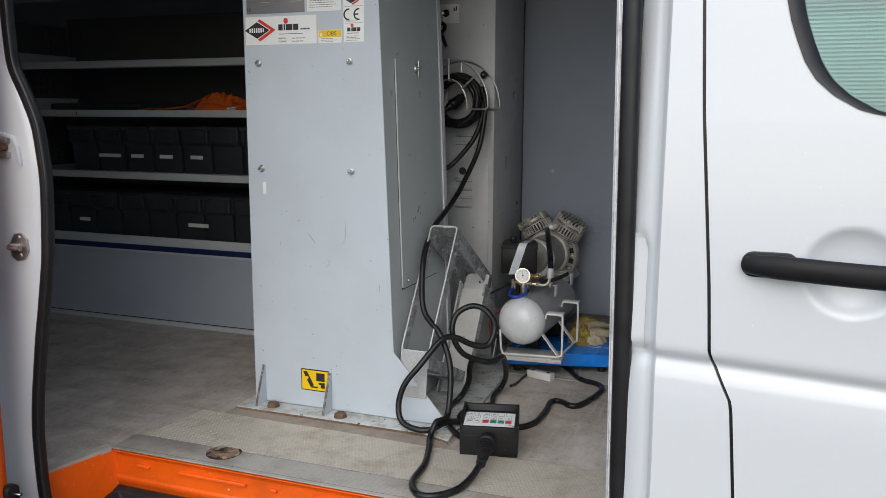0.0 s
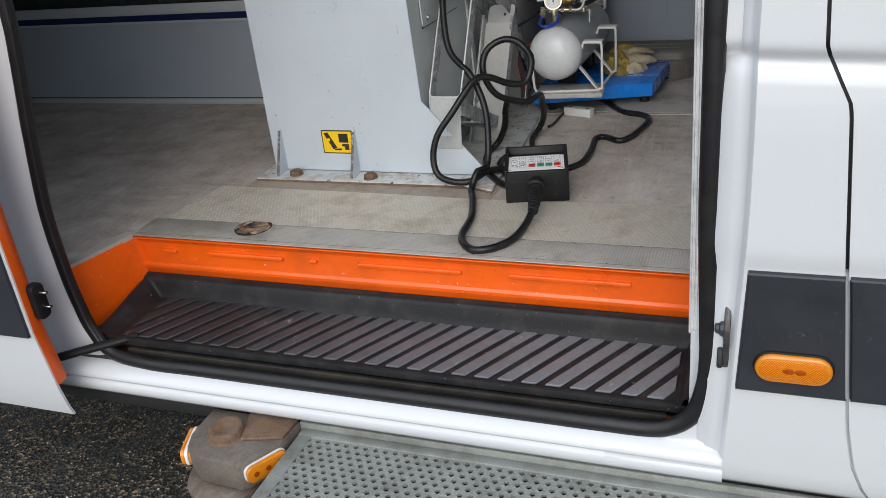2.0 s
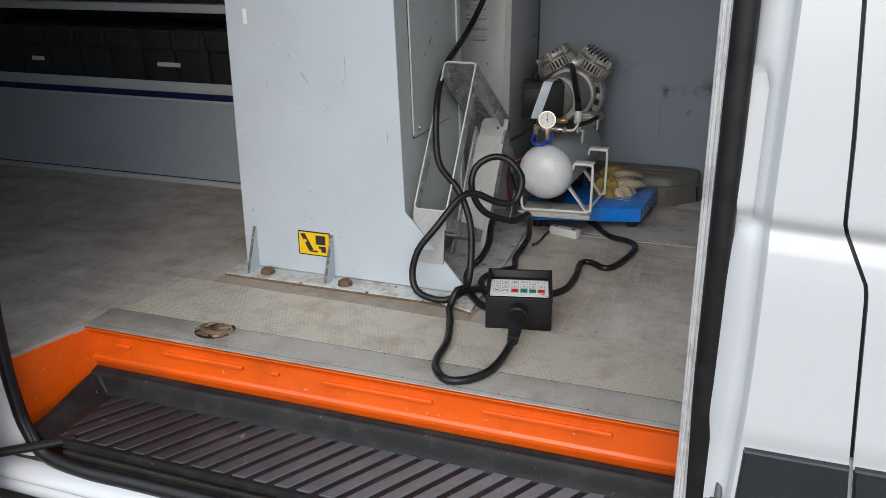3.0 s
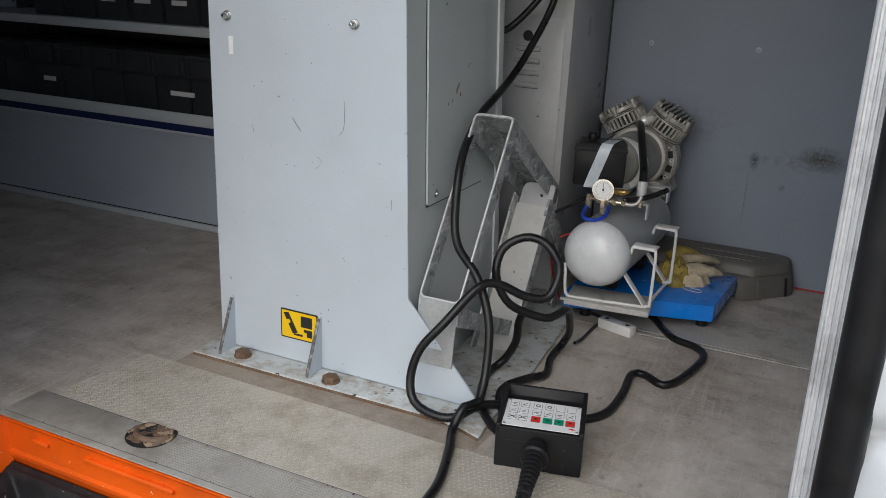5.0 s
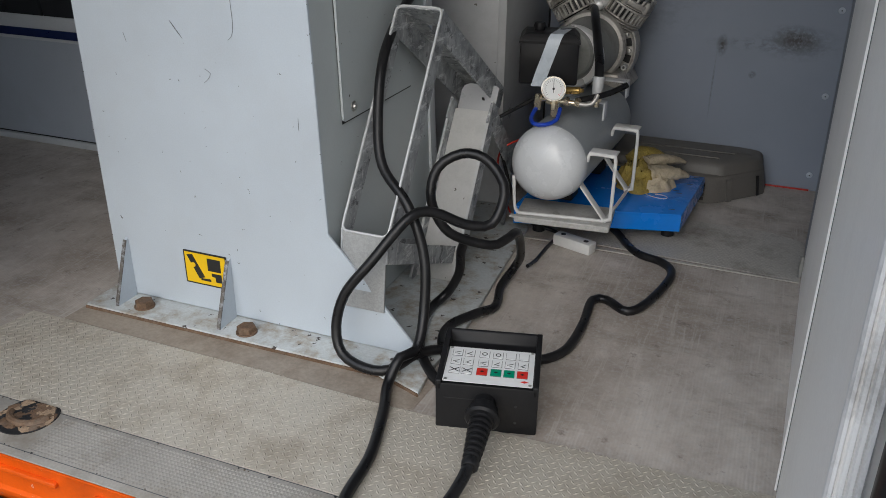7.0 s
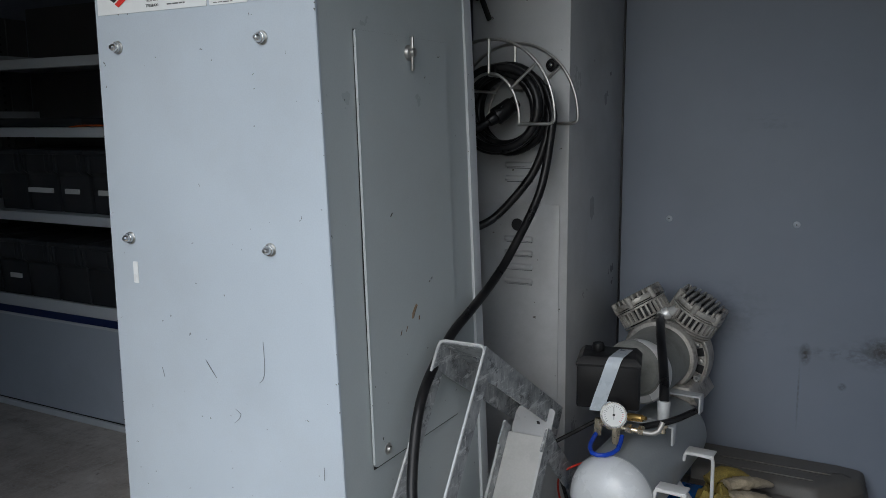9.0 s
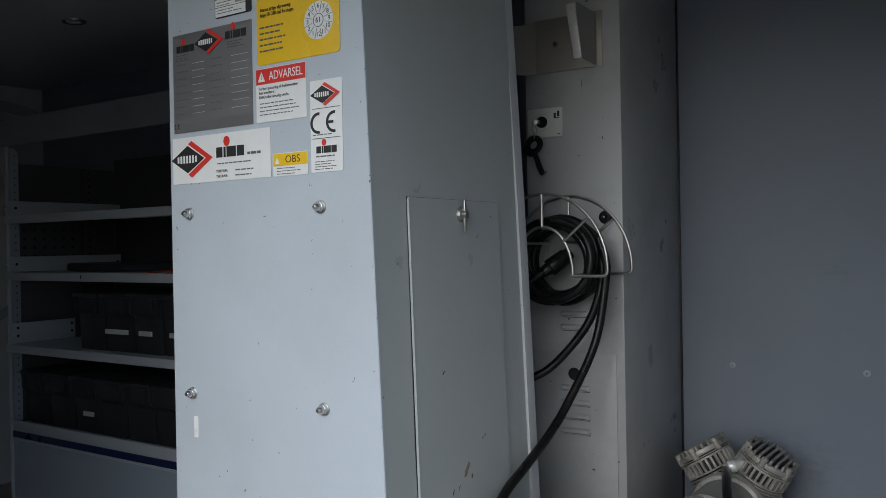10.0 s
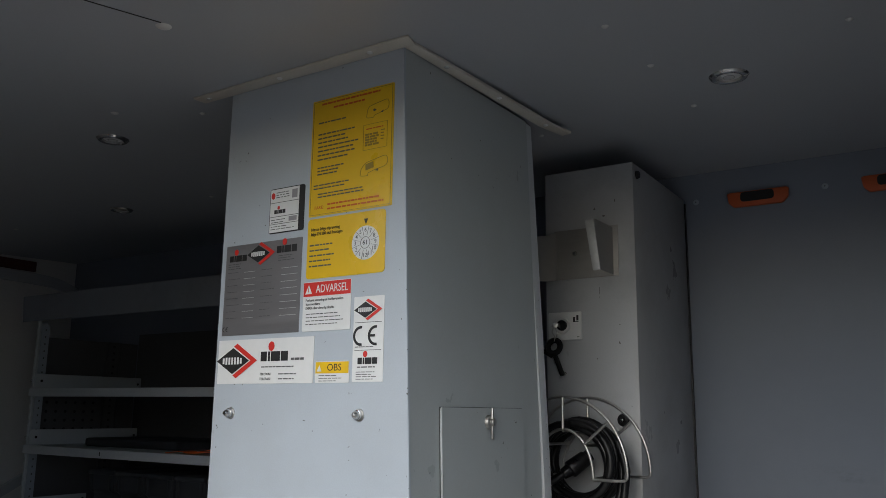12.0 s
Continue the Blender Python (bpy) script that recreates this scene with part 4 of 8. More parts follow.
# ---- step well, orange riser and step tray ----
part("step_well", prism([(-0.92, 1.80), (0.46, 1.80), (0.46, 2.06), (-0.92, 2.06)], "z", 0.435, 0.462), WELL, van, "dirty dark floor of the step well")
part("well_end", box(0.4375, 0.452, 1.82, 2.06, 0.45, 0.66, 0.002), SHELF, van)
part("well_patch", box(0.385, 0.418, 1.826, 1.842, 0.4622, 0.4655, 0.001), ORANGE, van, "patch of orange paint in the step well")
part("track", box(-0.78, 0.40, 1.822, 1.834, 0.462, 0.478, 0.002), WELL, van)
riser_profile = [(2.052, 0.540), (2.040, 0.548), (2.036, 0.560), (2.030, 0.572), (2.029, 0.580), (2.033, 0.586), (2.033, 0.640), (2.028, 0.648), (2.022, 0.653), (2.022, 0.656), (2.06, 0.656), (2.06, 0.540)]
riser = part("step_riser", prism(riser_profile, "x", -0.868, 0.434, 0.0008), ORANGE, van, "glossy orange painted step riser", smooth=40)
for a, b in ((-0.793, -0.753), (-0.667, -0.465), (-0.398, -0.378), (-0.279, -0.038), (0.063, 0.312)):
    rib = prism(rounded(a, b, 0.6165, 0.6265, 0.0048, 4), "y", 2.0265, 2.036, 0.002)
    part("pressed_rib", rib, ORANGE, riser)
part("riser_end", sheet([[(-0.859, 2.035, z), (-0.866, 2.022, z), (-0.880, 1.95, z), (-0.897, 1.875, z), (-0.905, 1.83, z)] for z in (0.46, 0.52, 0.58, 0.655)], (-0.012, 0.0, 0)), ORANGE, van)

tray = thing("step_tray", (-0.2, 1.92, 0.462), "black moulded plastic step tray with worn diagonal ribs", "step tray")


def ease(t):
    t = min(1.0, max(0.0, t))
    return t * t * (3 - 2 * t)


def pan_height(x, y):
    """Floor of the tray, its low front lip and the raised back and ends."""
    back = 0.047 * ease((y - 2.000) / 0.018) + 0.004 * ease((y - 2.022) / 0.010)
    left = (0.012 + 0.030 * ease((y - 1.84) / 0.19)) * ease((-0.806 - x) / 0.045)
    right = 0.022 * ease((x - 0.420) / 0.012)
    front = 0.004 * ease((1.826 - y) / 0.005)
    return 0.506 + max(back, left, right, front)


xs = steps(-0.860, -0.800, 0.006) + steps(-0.76, 0.40, 0.08) + steps(0.415, 0.438, 0.004)
ys = steps(1.8185, 1.832, 0.0027) + steps(1.85, 1.99, 0.035) + steps(1.998, 2.033, 0.003)
part("pan", sheet([[(x, y, pan_height(x, y)) for x in xs] for y in ys], (0, 0, -0.007)), TRAY, tray, smooth=60)
part("front_lip", box(-0.855, 0.434, 1.8180, 1.8225, 0.490, 0.506, 0.0015), TRAY, tray)
part("foot_rail", box(-0.80, 0.41, 1.90, 1.93, 0.4622, 0.498, 0.002), TRAY, tray)


def clip_x(poly, a, b):
    """Cuts a polygon to a <= x <= b."""
    for lim, sign in ((a, 1), (b, -1)):
        out = []
        for p, q in zip(poly, poly[1:] + poly[:1]):
            ip, iq = sign * (p[0] - lim) >= 0, sign * (q[0] - lim) >= 0
            if ip:
                out.append(p)
            if ip != iq:
                t = (lim - p[0]) / (q[0] - p[0])
                out.append((lim, p[1] + t * (q[1] - p[1])))
        poly = out
        if len(poly) < 3:
            return []
    return poly


for i in range(-3, 26):
    x = -0.792 + 0.0463 * i
    quad = clip_x([(x, 1.830), (x + 0.0285, 1.830), (x + 0.130, 2.002), (x + 0.1015, 2.002)], -0.788, 0.412)
    if quad:
        part("rib", prism(quad, "z", 0.5055, 0.5105, 0.0012, 1), RIB, tray)

# ---- outside step plate and jack foot under the sill ----
step = thing("side_step", (0.2, 1.65, 0.30), "perforated aluminium side step below the sill", "step")


def perforated():
    """A plate with rows of round holes."""
    verts, faces = [], []
    px, py = 0.0215, 0.0165
    nx, ny = 58, 15
    for j in range(ny):
        for i in range(nx):
            x0 = -0.315 + px * i + (px / 2 if j % 2 else 0)
            y0 = 1.515 + py * j
            k = len(verts)
            cx, cy = x0 + px / 2, y0 + py / 2
            sq = []
            for s in range(8):
                a = s * math.pi / 4
                u, v = math.cos(a), math.sin(a)
                m = max(abs(u), abs(v))
                sq.append((cx + u / m * px / 2, cy + v / m * py / 2, 0.355))
            hole = [(cx + 0.0056 * math.cos(s * math.pi / 4), cy + 0.0056 * math.sin(s * math.pi / 4), 0.3545 + 0.0012 * (s % 2)) for s in range(8)]
            verts += sq + hole + [(a, b, 0.349) for a, b, _ in hole]
            for s in range(8):
                n = (s + 1) % 8
                faces.append((k + s, k + n, k + 8 + n, k + 8 + s))
                faces.append((k + 8 + s, k + 8 + n, k + 16 + n, k + 16 + s))
    bm = bmesh.new()
    vs = [bm.verts.new(v) for v in verts]
    for f in faces:
        bm.faces.new([vs[i] for i in f])
    return bm


part("perforated_plate", perforated(), STEP_ALU, step, "pierced grey aluminium tread", smooth=0)
part("backing", box(-0.312, 0.94, 1.512, 1.765, 0.325, 0.336), DARK, step)
part("rear_edge", join(box(-0.335, 0.95, 1.762, 1.785, 0.345, 0.358, 0.003), box(-0.335, -0.303, 1.52, 1.785, 0.342, 0.357, 0.004)), STEP_ALU, step)
part("front_edge", box(-0.31, 0.95, 1.495, 1.517, 0.33, 0.357, 0.005), STEP_ALU, step)
part("upstand", box(-0.34, 0.95, 1.785, 1.795, 0.30, 0.372, 0.002), STEP_ALU, step)

jack = thing("jack_foot", (-0.46, 1.70, 0.0), "muddy cast jack foot with amber corner lamps", "jack foot")
part("housing", prism([(-0.552, 1.70), (-0.535, 1.660), (-0.50, 1.640), (-0.40, 1.632), (-0.385, 1.645), (-0.345, 1.715), (-0.338, 1.79), (-0.555, 1.79)], "z", 0.305, 0.372, 0.006), MUDDY, jack)
part("boss", lathe([(0.0, 0.020), (0.024, 0.0205), (0.028, 0.0225), (0.034, 0.0215), (0.036, 0.018), (0.036, 0.003), (0.041, 0.0)], pose(-0.472, 1.715, 0.372), 30), RUST, jack, "rusty round boss")
part("plate", prism([(-0.43, 1.70), (-0.345, 1.725), (-0.342, 1.79), (-0.46, 1.79), (-0.445, 1.745)], "z", 0.372, 0.380, 0.003), RUST, jack)
part("pad", lathe([(0.0, 0.035), (0.070, 0.035), (0.080, 0.030), (0.088, 0.015), (0.085, 0.0), (0.0, 0.0)], pose(-0.48, 1.70, 0.262), 28), MUDDY, jack)
part("leg", cyl((-0.48, 1.715, 0.0), (-0.48, 1.715, 0.31), 0.026), MUDDY, jack)
part("foot", lathe([(0.0, 0.02), (0.06, 0.016), (0.07, 0.006), (0.07, 0.0), (0.0, 0.0)], pose(-0.48, 1.715, 0.0)), MUDDY, jack)
for a, b, c in (((-0.389, 1.640), (-0.343, 1.718), 0.355), ((-0.566, 1.735), (-0.540, 1.660), 0.355)):
    mid = Vector(((a[0] + b[0]) / 2, (a[1] + b[1]) / 2, 0.342))
    yaw = math.degrees(math.atan2(b[1] - a[1], b[0] - a[0]))
    m = pose(*mid, 90, 0, yaw)

    def plate(half, high, r, lo, hi, bev=0.0):
        bm_ = prism(rounded(-half, half, -high, high, r, 5), "z", lo, hi, bev)
        bm_.transform(m)
        return bm_

    corner = part("corner_lamp", plate(0.0474, 0.0210, 0.0158, -0.0034, 0.0034, 0.0010), NYLON, jack, "amber corner lamp on a pale backing plate")
    for s in (1, -1):
        lens = part("lens", plate(0.0462, 0.0198, 0.0150, *sorted((0.0034 * s, 0.0135 * s)), 0.0035), AMBER_CLEAR, corner, "amber lens")
        for q in (-0.027, 0.0, 0.027):
            part("bulb", lathe([(0.0, 0.0008), (0.0052, 0.0006), (0.0064, 0.0)], m @ Matrix.Translation((q, 0, 0.0134 * s)) @ pose(0, 0, 0, 0 if s > 0 else 180, 0, 0), 14), AMBER_DEEP, lens)

# ---- the setting inside: floor, walls, ceiling ----
floor = whole("floor", prism([(-2.90, 1.86), (-0.910, 1.86), (-0.872, 2.052), (0.440, 2.052), (0.52, 3.60), (-2.90, 3.60)], "z", 0.622, FLOOR_Z), FLOOR,
              "worn grey ribbed vinyl van floor with brown smears", "floor", kind="structure")
part("edge_trim", sheet([[(-0.865, 2.022, 0.6635), (-0.870, 2.028, 0.6645), (-0.893, 2.033, 0.6635)], [(-0.886, 1.930, 0.6635), (-0.893, 1.930, 0.6645), (-0.915, 1.935, 0.6635)], [(-0.905, 1.845, 0.6635), (-0.912, 1.845, 0.6645), (-0.934, 1.850, 0.6635)]], (0, 0, -0.012)), SILL_ALU, floor)
strip = part("sill_strip", box(-0.868, 0.436, 2.020, 2.120, 0.6605, 0.6632, 0.001), SILL_ALU, floor, "fine-knurled worn aluminium sill strip")


def knurl():
    """Rows of tiny studs pressed into the sill strip."""
    verts, faces = [], []
    for j in range(13):
        for i in range(158):
            x, y, k = -0.515 + 0.0060 * i, 2.0385 + 0.0060 * j, len(verts)
            verts += [(x - 0.0023, y - 0.0023, 0.6632), (x + 0.0023, y - 0.0023, 0.6632), (x + 0.0023, y + 0.0023, 0.6632), (x - 0.0023, y + 0.0023, 0.6632), (x, y, 0.6640)]
            faces += [(k, k + 1, k + 4), (k + 1, k + 2, k + 4), (k + 2, k + 3, k + 4), (k + 3, k, k + 4)]
    me = bpy.data.meshes.new("knurling")
    me.from_pydata(verts, [], faces)
    me.materials.append(SILL_ALU)
    ob = new("knurling", me)
    ob.parent = strip
    tagged(ob, kind="stuff")


knurl()
joint = part("front_joint", box(-0.866, 0.434, 2.0328, 2.0340, 0.6626, 0.6634), GAP_GREY, strip)
part("rear_joint", box(-0.866, 0.434, 2.1178, 2.1190, 0.6626, 0.6634), GAP_GREY, strip)
grit_rng = random.Random(8)
for k in range(60):
    x = grit_rng.uniform(-0.84, 0.42)
    y = grit_rng.choice((2.034, 2.034, 2.117)) + grit_rng.gauss(0, 0.0012)
    r = grit_rng.uniform(0.0008, 0.0022)
    part("grit", lathe([(0.0, r * 0.5), (r * 0.7, r * 0.4), (r, 0.0)], pose(x, y, 0.6633), 6), MUDDY if k % 3 else DARK, strip)
# Flat dark disc and rim; the shade of the sunk cup is only colour.
ring_bm = lathe([(0.044, 0.0), (0.044, 0.0012), (0.042, 0.0014), (0.0413, 0.0004), (0.0, 0.0004)], pose(-0.573, 2.096, 0.6632), 36)
for v in ring_bm.verts:
    v.co.y = min(v.co.y, 2.127)
ring = part("floor_ring", ring_bm, DARK, floor, "rusty lashing ring, its sunk cup painted as a dark disc")
part("ring_bar", tube([(-0.604, 2.094, 0.6650), (-0.592, 2.080, 0.6668), (-0.568, 2.074, 0.6672), (-0.548, 2.084, 0.6668), (-0.541, 2.100, 0.6650)], 0.0055, 8), RUST, ring)
rust_rng = random.Random(21)
for k in range(34):
    a, d = rust_rng.uniform(0, 6.28), 0.035 * math.sqrt(rust_rng.random())
    blob = lathe([(0.0, 0.0022), (0.006, 0.0020), (0.010, 0.0012), (0.012, 0.0)], pose(-0.573 + d * math.cos(a), 2.097 + 0.85 * d * math.sin(a), 0.6634), 9)
    for v in blob.verts:
        v.co += Vector((rust_rng.uniform(-1, 1), rust_rng.uniform(-1, 1), rust_rng.uniform(-0.5, 0.5))) * 0.0026
        v.co.y = min(v.co.y, 2.126)
    part("rust_flake", blob, (SANDY, RUST, RUST, DARK)[k % 4], ring)
part("ring_plate", box(-0.602, -0.590, 2.098, 2.120, 0.6636, 0.6648, 0.0004), STEEL, ring)


def tread(name, outline, z, label, metal, p=0.0096, high=0.0010):
    """A raised plate with small diagonal lozenges rolled into it."""
    plate = part(name, prism(outline, "z", z - 0.0022, z, 0.0006, 1), metal, floor, label)
    xs, ys = [p[0] for p in outline], [p[1] for p in outline]
    verts, faces = [], []
    for j in range(int((max(ys) - min(ys)) / p)):
        for i in range(int((max(xs) - min(xs)) / p)):
            x, y = min(xs) + 0.006 + p * (i + 0.5 * (j % 2)), min(ys) + 0.005 + p * j
            # stay inside the outline
            inside = False
            for (ax, ay), (bx, by) in zip(outline, outline[1:] + outline[:1]):
                if (ay > y) != (by > y) and x < (bx - ax) * (y - ay) / (by - ay) + ax:
                    inside = not inside
            if not inside or x > max(xs) - 0.006:
                continue
            s = 1 if (i + j) % 2 else -1
            k = len(verts)
            u, v = 0.40 * p, 0.40 * p * s
            w = 0.135 * p
            verts += [(x - u, y - v, z), (x + w, y - w * s, z), (x + u, y + v, z), (x - w, y + w * s, z), (x, y, z + high)]
            faces += [(k, k + 1, k + 4), (k + 1, k + 2, k + 4), (k + 2, k + 3, k + 4), (k + 3, k, k + 4)]
    me = bpy.data.meshes.new("tread_pattern")
    me.from_pydata(verts, [], faces)
    me.transform(Matrix.Translation(-ORIGIN[plate.name]))
    me.materials.append(metal)
    ob = new("tread_pattern", me)
    ob.parent = plate
    tagged(ob, kind="stuff")


tread("tread_plate", [(-0.842, 2.122), (0.444, 2.122), (0.452, 2.336), (-0.10, 2.322), (-0.34, 2.331), (-0.815, 2.339)], 0.6622, "worn embossed aluminium tread plate", WORN_ALU)
tread("rear_tread_plate", [(0.06, 3.018), (0.474, 3.004), (0.484, 3.20), (0.41, 3.232), (0.06, 3.232)], 0.6622, "dull embossed aluminium strip across the floor", DULL_ALU, 0.0078, 0.0007)
part("joint_strip", box(-0.10, 0.474, 2.994, 3.003, 0.6602, 0.6626, 0.0008), DULL_ALU, floor)
part("bare_strip", prism([(-0.745, 2.340), (-0.34, 2.333), (-0.10, 2.324), (-0.06, 2.328), (-0.055, 2.40), (-0.742, 2.40)], "z", 0.6598, 0.6608), WORN_BROWN, floor, "brown worn strip along the base plate")


def bulk_x(y, z):
    """The bulkhead leans back and stands a little askew."""
    return 0.437 + 0.036 * (y - 1.9) - 0.0145 * (z - 0.66)


def ceil_at(y):
    """The lining rises a little towards the far side."""
    return 2.236 + 0.032 * (y - 2.43)


wall_far = whole("wall_far", box(-2.90, 0.60, FAR_Y, FAR_Y + 0.05, 0.55, CEIL_Z + 0.03, 0.0), FAR_LINING, "dark blue-grey smooth side lining with scuffs and rivets", "wall", kind="structure")
for x, z in [(-0.085, 1.297), (0.199, 1.297), (0.482, 1.30), (0.482, 1.10), (0.484, 0.90), (0.485, 0.70), (-0.175, 2.197), (0.134, 2.197)]:
    part("rivet", lathe([(0.0, 0.0022), (0.002, 0.0022), (0.0034, 0.0018), (0.0060, 0.0012), (0.0078, 0.0)], pose(x, FAR_Y, z, 90, 0, 0), 14), KICK, wall_far)
    part("rivet_core", cyl((x, FAR_Y - 0.0026, z), (x, FAR_Y - 0.0015, z), 0.0016, seg=10), DARK, wall_far)
wall_bulkhead = whole("wall_bulkhead", sheet([[(bulk_x(y, z), y, z) for y in (1.845, 2.3, 2.35, 2.7, 3.035)] for z in steps(0.58, 2.29, 0.2)], (0.03, 0, 0)), BULK,
                      "light grey bulkhead board with a grooved joint", "wall", kind="structure")


def strip_on_bulk(y0, y1, z0, z1, d0, d1):
    return sheet([[(bulk_x(y, z) - d1, y, z) for y in (y0, y1)] for z in (z0, z1)], (d1 - d0, 0, 0))


part("seam_groove", strip_on_bulk(2.3545, 2.3575, 0.662, 2.26, 0.0003, 0.0012), DARK, wall_bulkhead)
part("seam_bead", strip_on_bulk(2.3478, 2.3540, 0.662, 2.26, 0.0005, 0.0035), BULK, wall_bulkhead)
part("seam_shadow_gap", strip_on_bulk(2.3450, 2.3475, 0.662, 2.26, 0.0003, 0.0010), GAP_GREY, wall_bulkhead)
part("edge_shadow_gap", sheet([[(bulk_x(3.035, z), 3.036, z), (bulk_x(3.035, z) + 0.012, 3.042, z)] for z in (0.662, 2.26)], (0.004, 0.002, 0)), DARK, wall_bulkhead)
# the corner piece behind the board's edge
part("corner_piece", sheet([[(bulk_x(3.035, z) + 0.0025, 3.043, z), (bulk_x(3.2, z) + 0.001, 3.2, z), (0.5, 3.42, z), (0.512, 3.50, z), (0.535, FAR_Y + 0.002, z)] for z in (0.655, 1.0, 1.5, 2.27)], (0.02, 0, 0)), WALL, wall_bulkhead, "dark blue-grey corner lining", smooth=60)
hinge = part("hinge", cyl((bulk_x(3.02, 0.66) - 0.004, 3.02, 0.663), (bulk_x(3.02, 0.70) - 0.004, 3.02, 0.708), 0.0035, seg=12), STEEL, wall_bulkhead, "small steel hinge pin")
part("knuckle", cyl((bulk_x(3.02, 0.68) - 0.004, 3.02, 0.676), (bulk_x(3.02, 0.69) - 0.004, 3.02, 0.694), 0.0052, seg=12), STEEL, hinge)
# ribbed aluminium profile on the bulkhead's free edge
prof = [(0.450, 1.862), (0.4345, 1.862), (0.4320, 1.845), (0.4318, 1.838), (0.4330, 1.8335), (0.4348, 1.8320), (0.4358, 1.8345), (0.4372, 1.8345), (0.4380, 1.8320), (0.4402, 1.8310),
        (0.4410, 1.8335), (0.4420, 1.8335), (0.4428, 1.8305), (0.4450, 1.8300), (0.4458, 1.8330), (0.4468, 1.8330), (0.4476, 1.8300), (0.4495, 1.8300), (0.4505, 1.8330)]
edge = prism(prof, "z", 0.648, 2.25, 0.0)
for v in edge.verts:
    v.co.x -= 0.0135 * (v.co.z - 0.66)
part("edge_profile", edge, EDGE_ALU, wall_bulkhead, "scuffed ribbed aluminium edge profile", smooth=0)
# Rear and near walls take the pale board colour to bounce light onto the rack.
whole("wall_rear", box(-2.96, -2.90, 1.80, 3.62, 0.40, 2.40, 0.0), BULK, "lined rear end of the van, made pale to bounce light", "wall", kind="structure")
whole("wall_near", box(-2.90, -1.02, 1.852, 1.90, 0.662, 2.30, 0.0), BULK, "unseen lined side wall beside the opening, made pale to bounce light", "wall", kind="structure")
ceiling = whole("ceiling", sheet([[(x, y, ceil_at(y)) for x in (-2.90, -1.0, 0.62)] for y in (1.90, 2.4, 3.0, FAR_Y)], (0, 0, 0.02)), CEIL, "dark grey lined ceiling with rivets", "ceiling", kind="structure")
part("roof", sheet([[(x, y, z) for x in (-2.98, -1.0, 1.0, 1.6)] for y, z in ((1.90, 2.24), (1.93, 2.34), (2.0, 2.42), (2.4, 2.47), (3.1, 2.47), (3.5, 2.42), (3.60, 2.30), (3.63, 2.24))], (0, 0, 0.02)), WHITE, van, smooth=60)
part("door_header", box(-1.0, 0.55, 1.845, 1.93, 2.17, 2.30, 0.01), WHITE, van)
# driver's side and cab closed round, with the far window
part("far_side_panel", join(box(-2.95, 0.62, 3.60, 3.74, 0.36, 2.30, 0.01), box(0.62, 1.6, 3.60, 3.74, 0.36, 1.45, 0.01), box(0.62, 0.68, 3.60, 3.74, 1.45, 2.30, 0.005), box(0.68, 1.6, 3.60, 3.74, 2.05, 2.30, 0.01)), WHITE, van)
fw = part("far_window", box(0.66, 1.6, 3.66, 3.664, 1.44, 2.06), GLASS, van, "tinted far side window")
fw.visible_shadow = False
part("cab_front", box(1.55, 1.62, 1.76, 3.70, 0.36, 2.30, 0.01), SEAT, van)
part("cab_back", box(0.60, 0.62, 1.83, 3.60, 0.40, 2.28), SEAT, van)
part("cab_floor", box(0.60, 1.56, 1.83, 3.60, 0.50, 0.62), SEAT, van)

# recessed spots and screws in the ceiling
for x, y in ((0.087, 2.883), (-1.143, 2.498), (-1.762, 2.962), (0.087, 2.2), (-1.762, 2.2)):
    spot = thing("ceiling_spot", (x, y, ceil_at(y)), "small chrome recessed ceiling spot, switched off", "ceiling light", "ceiling spots")
    part("bezel", lathe([(0.022, 0.0), (0.0225, -0.005), (0.026, -0.0062), (0.031, -0.005), (0.0345, -0.001), (0.0345, 0.0)], pose(x, y, ceil_at(y)), 32), CHROME, spot)
    part("lens", lathe([(0.0, -0.0040), (0.010, -0.0036), (0.018, -0.0022), (0.0222, 0.0)], pose(x, y, ceil_at(y)), 28), CHROME_RIM, spot, "pale glass lens")
    part("lens_ring", lathe([(0.0090, -0.0042), (0.0098, -0.0046), (0.0106, -0.0040), (0.0106, -0.003), (0.0090, -0.003)], pose(x, y, ceil_at(y)), 24), STEEL, spot)
for x, y, r in ((-0.574, 2.187, 0.0125), (-0.016, 2.566, 0.006), (-0.012, 2.758, 0.006), (-0.013, 3.007, 0.006), (-0.987, 2.393, 0.008), (-2.334, 2.953, 0.008), (-0.845, 2.494, 0.006), (-0.351, 3.013, 0.006), (0.30, 2.75, 0.006), (-1.40, 3.0, 0.006), (-2.0, 2.7, 0.006)):
    part("rivet", lathe([(0.0, -0.0032), (r * 0.45, -0.0030), (r * 0.85, -0.0016), (r, 0.0)], pose(x, y, ceil_at(y)), 16), NYLON, ceiling, "pale plastic rivet cap")
# a faint seam between two ceiling boards
part("board_joint", sheet([[(x + d, y, ceil_at(y)) for d in (0.0, 0.0022)] for x, y in ((-0.640, 1.905), (-0.595, 2.069), (-0.567, 2.176))], (0, 0, -0.0008)), DARK, ceiling)


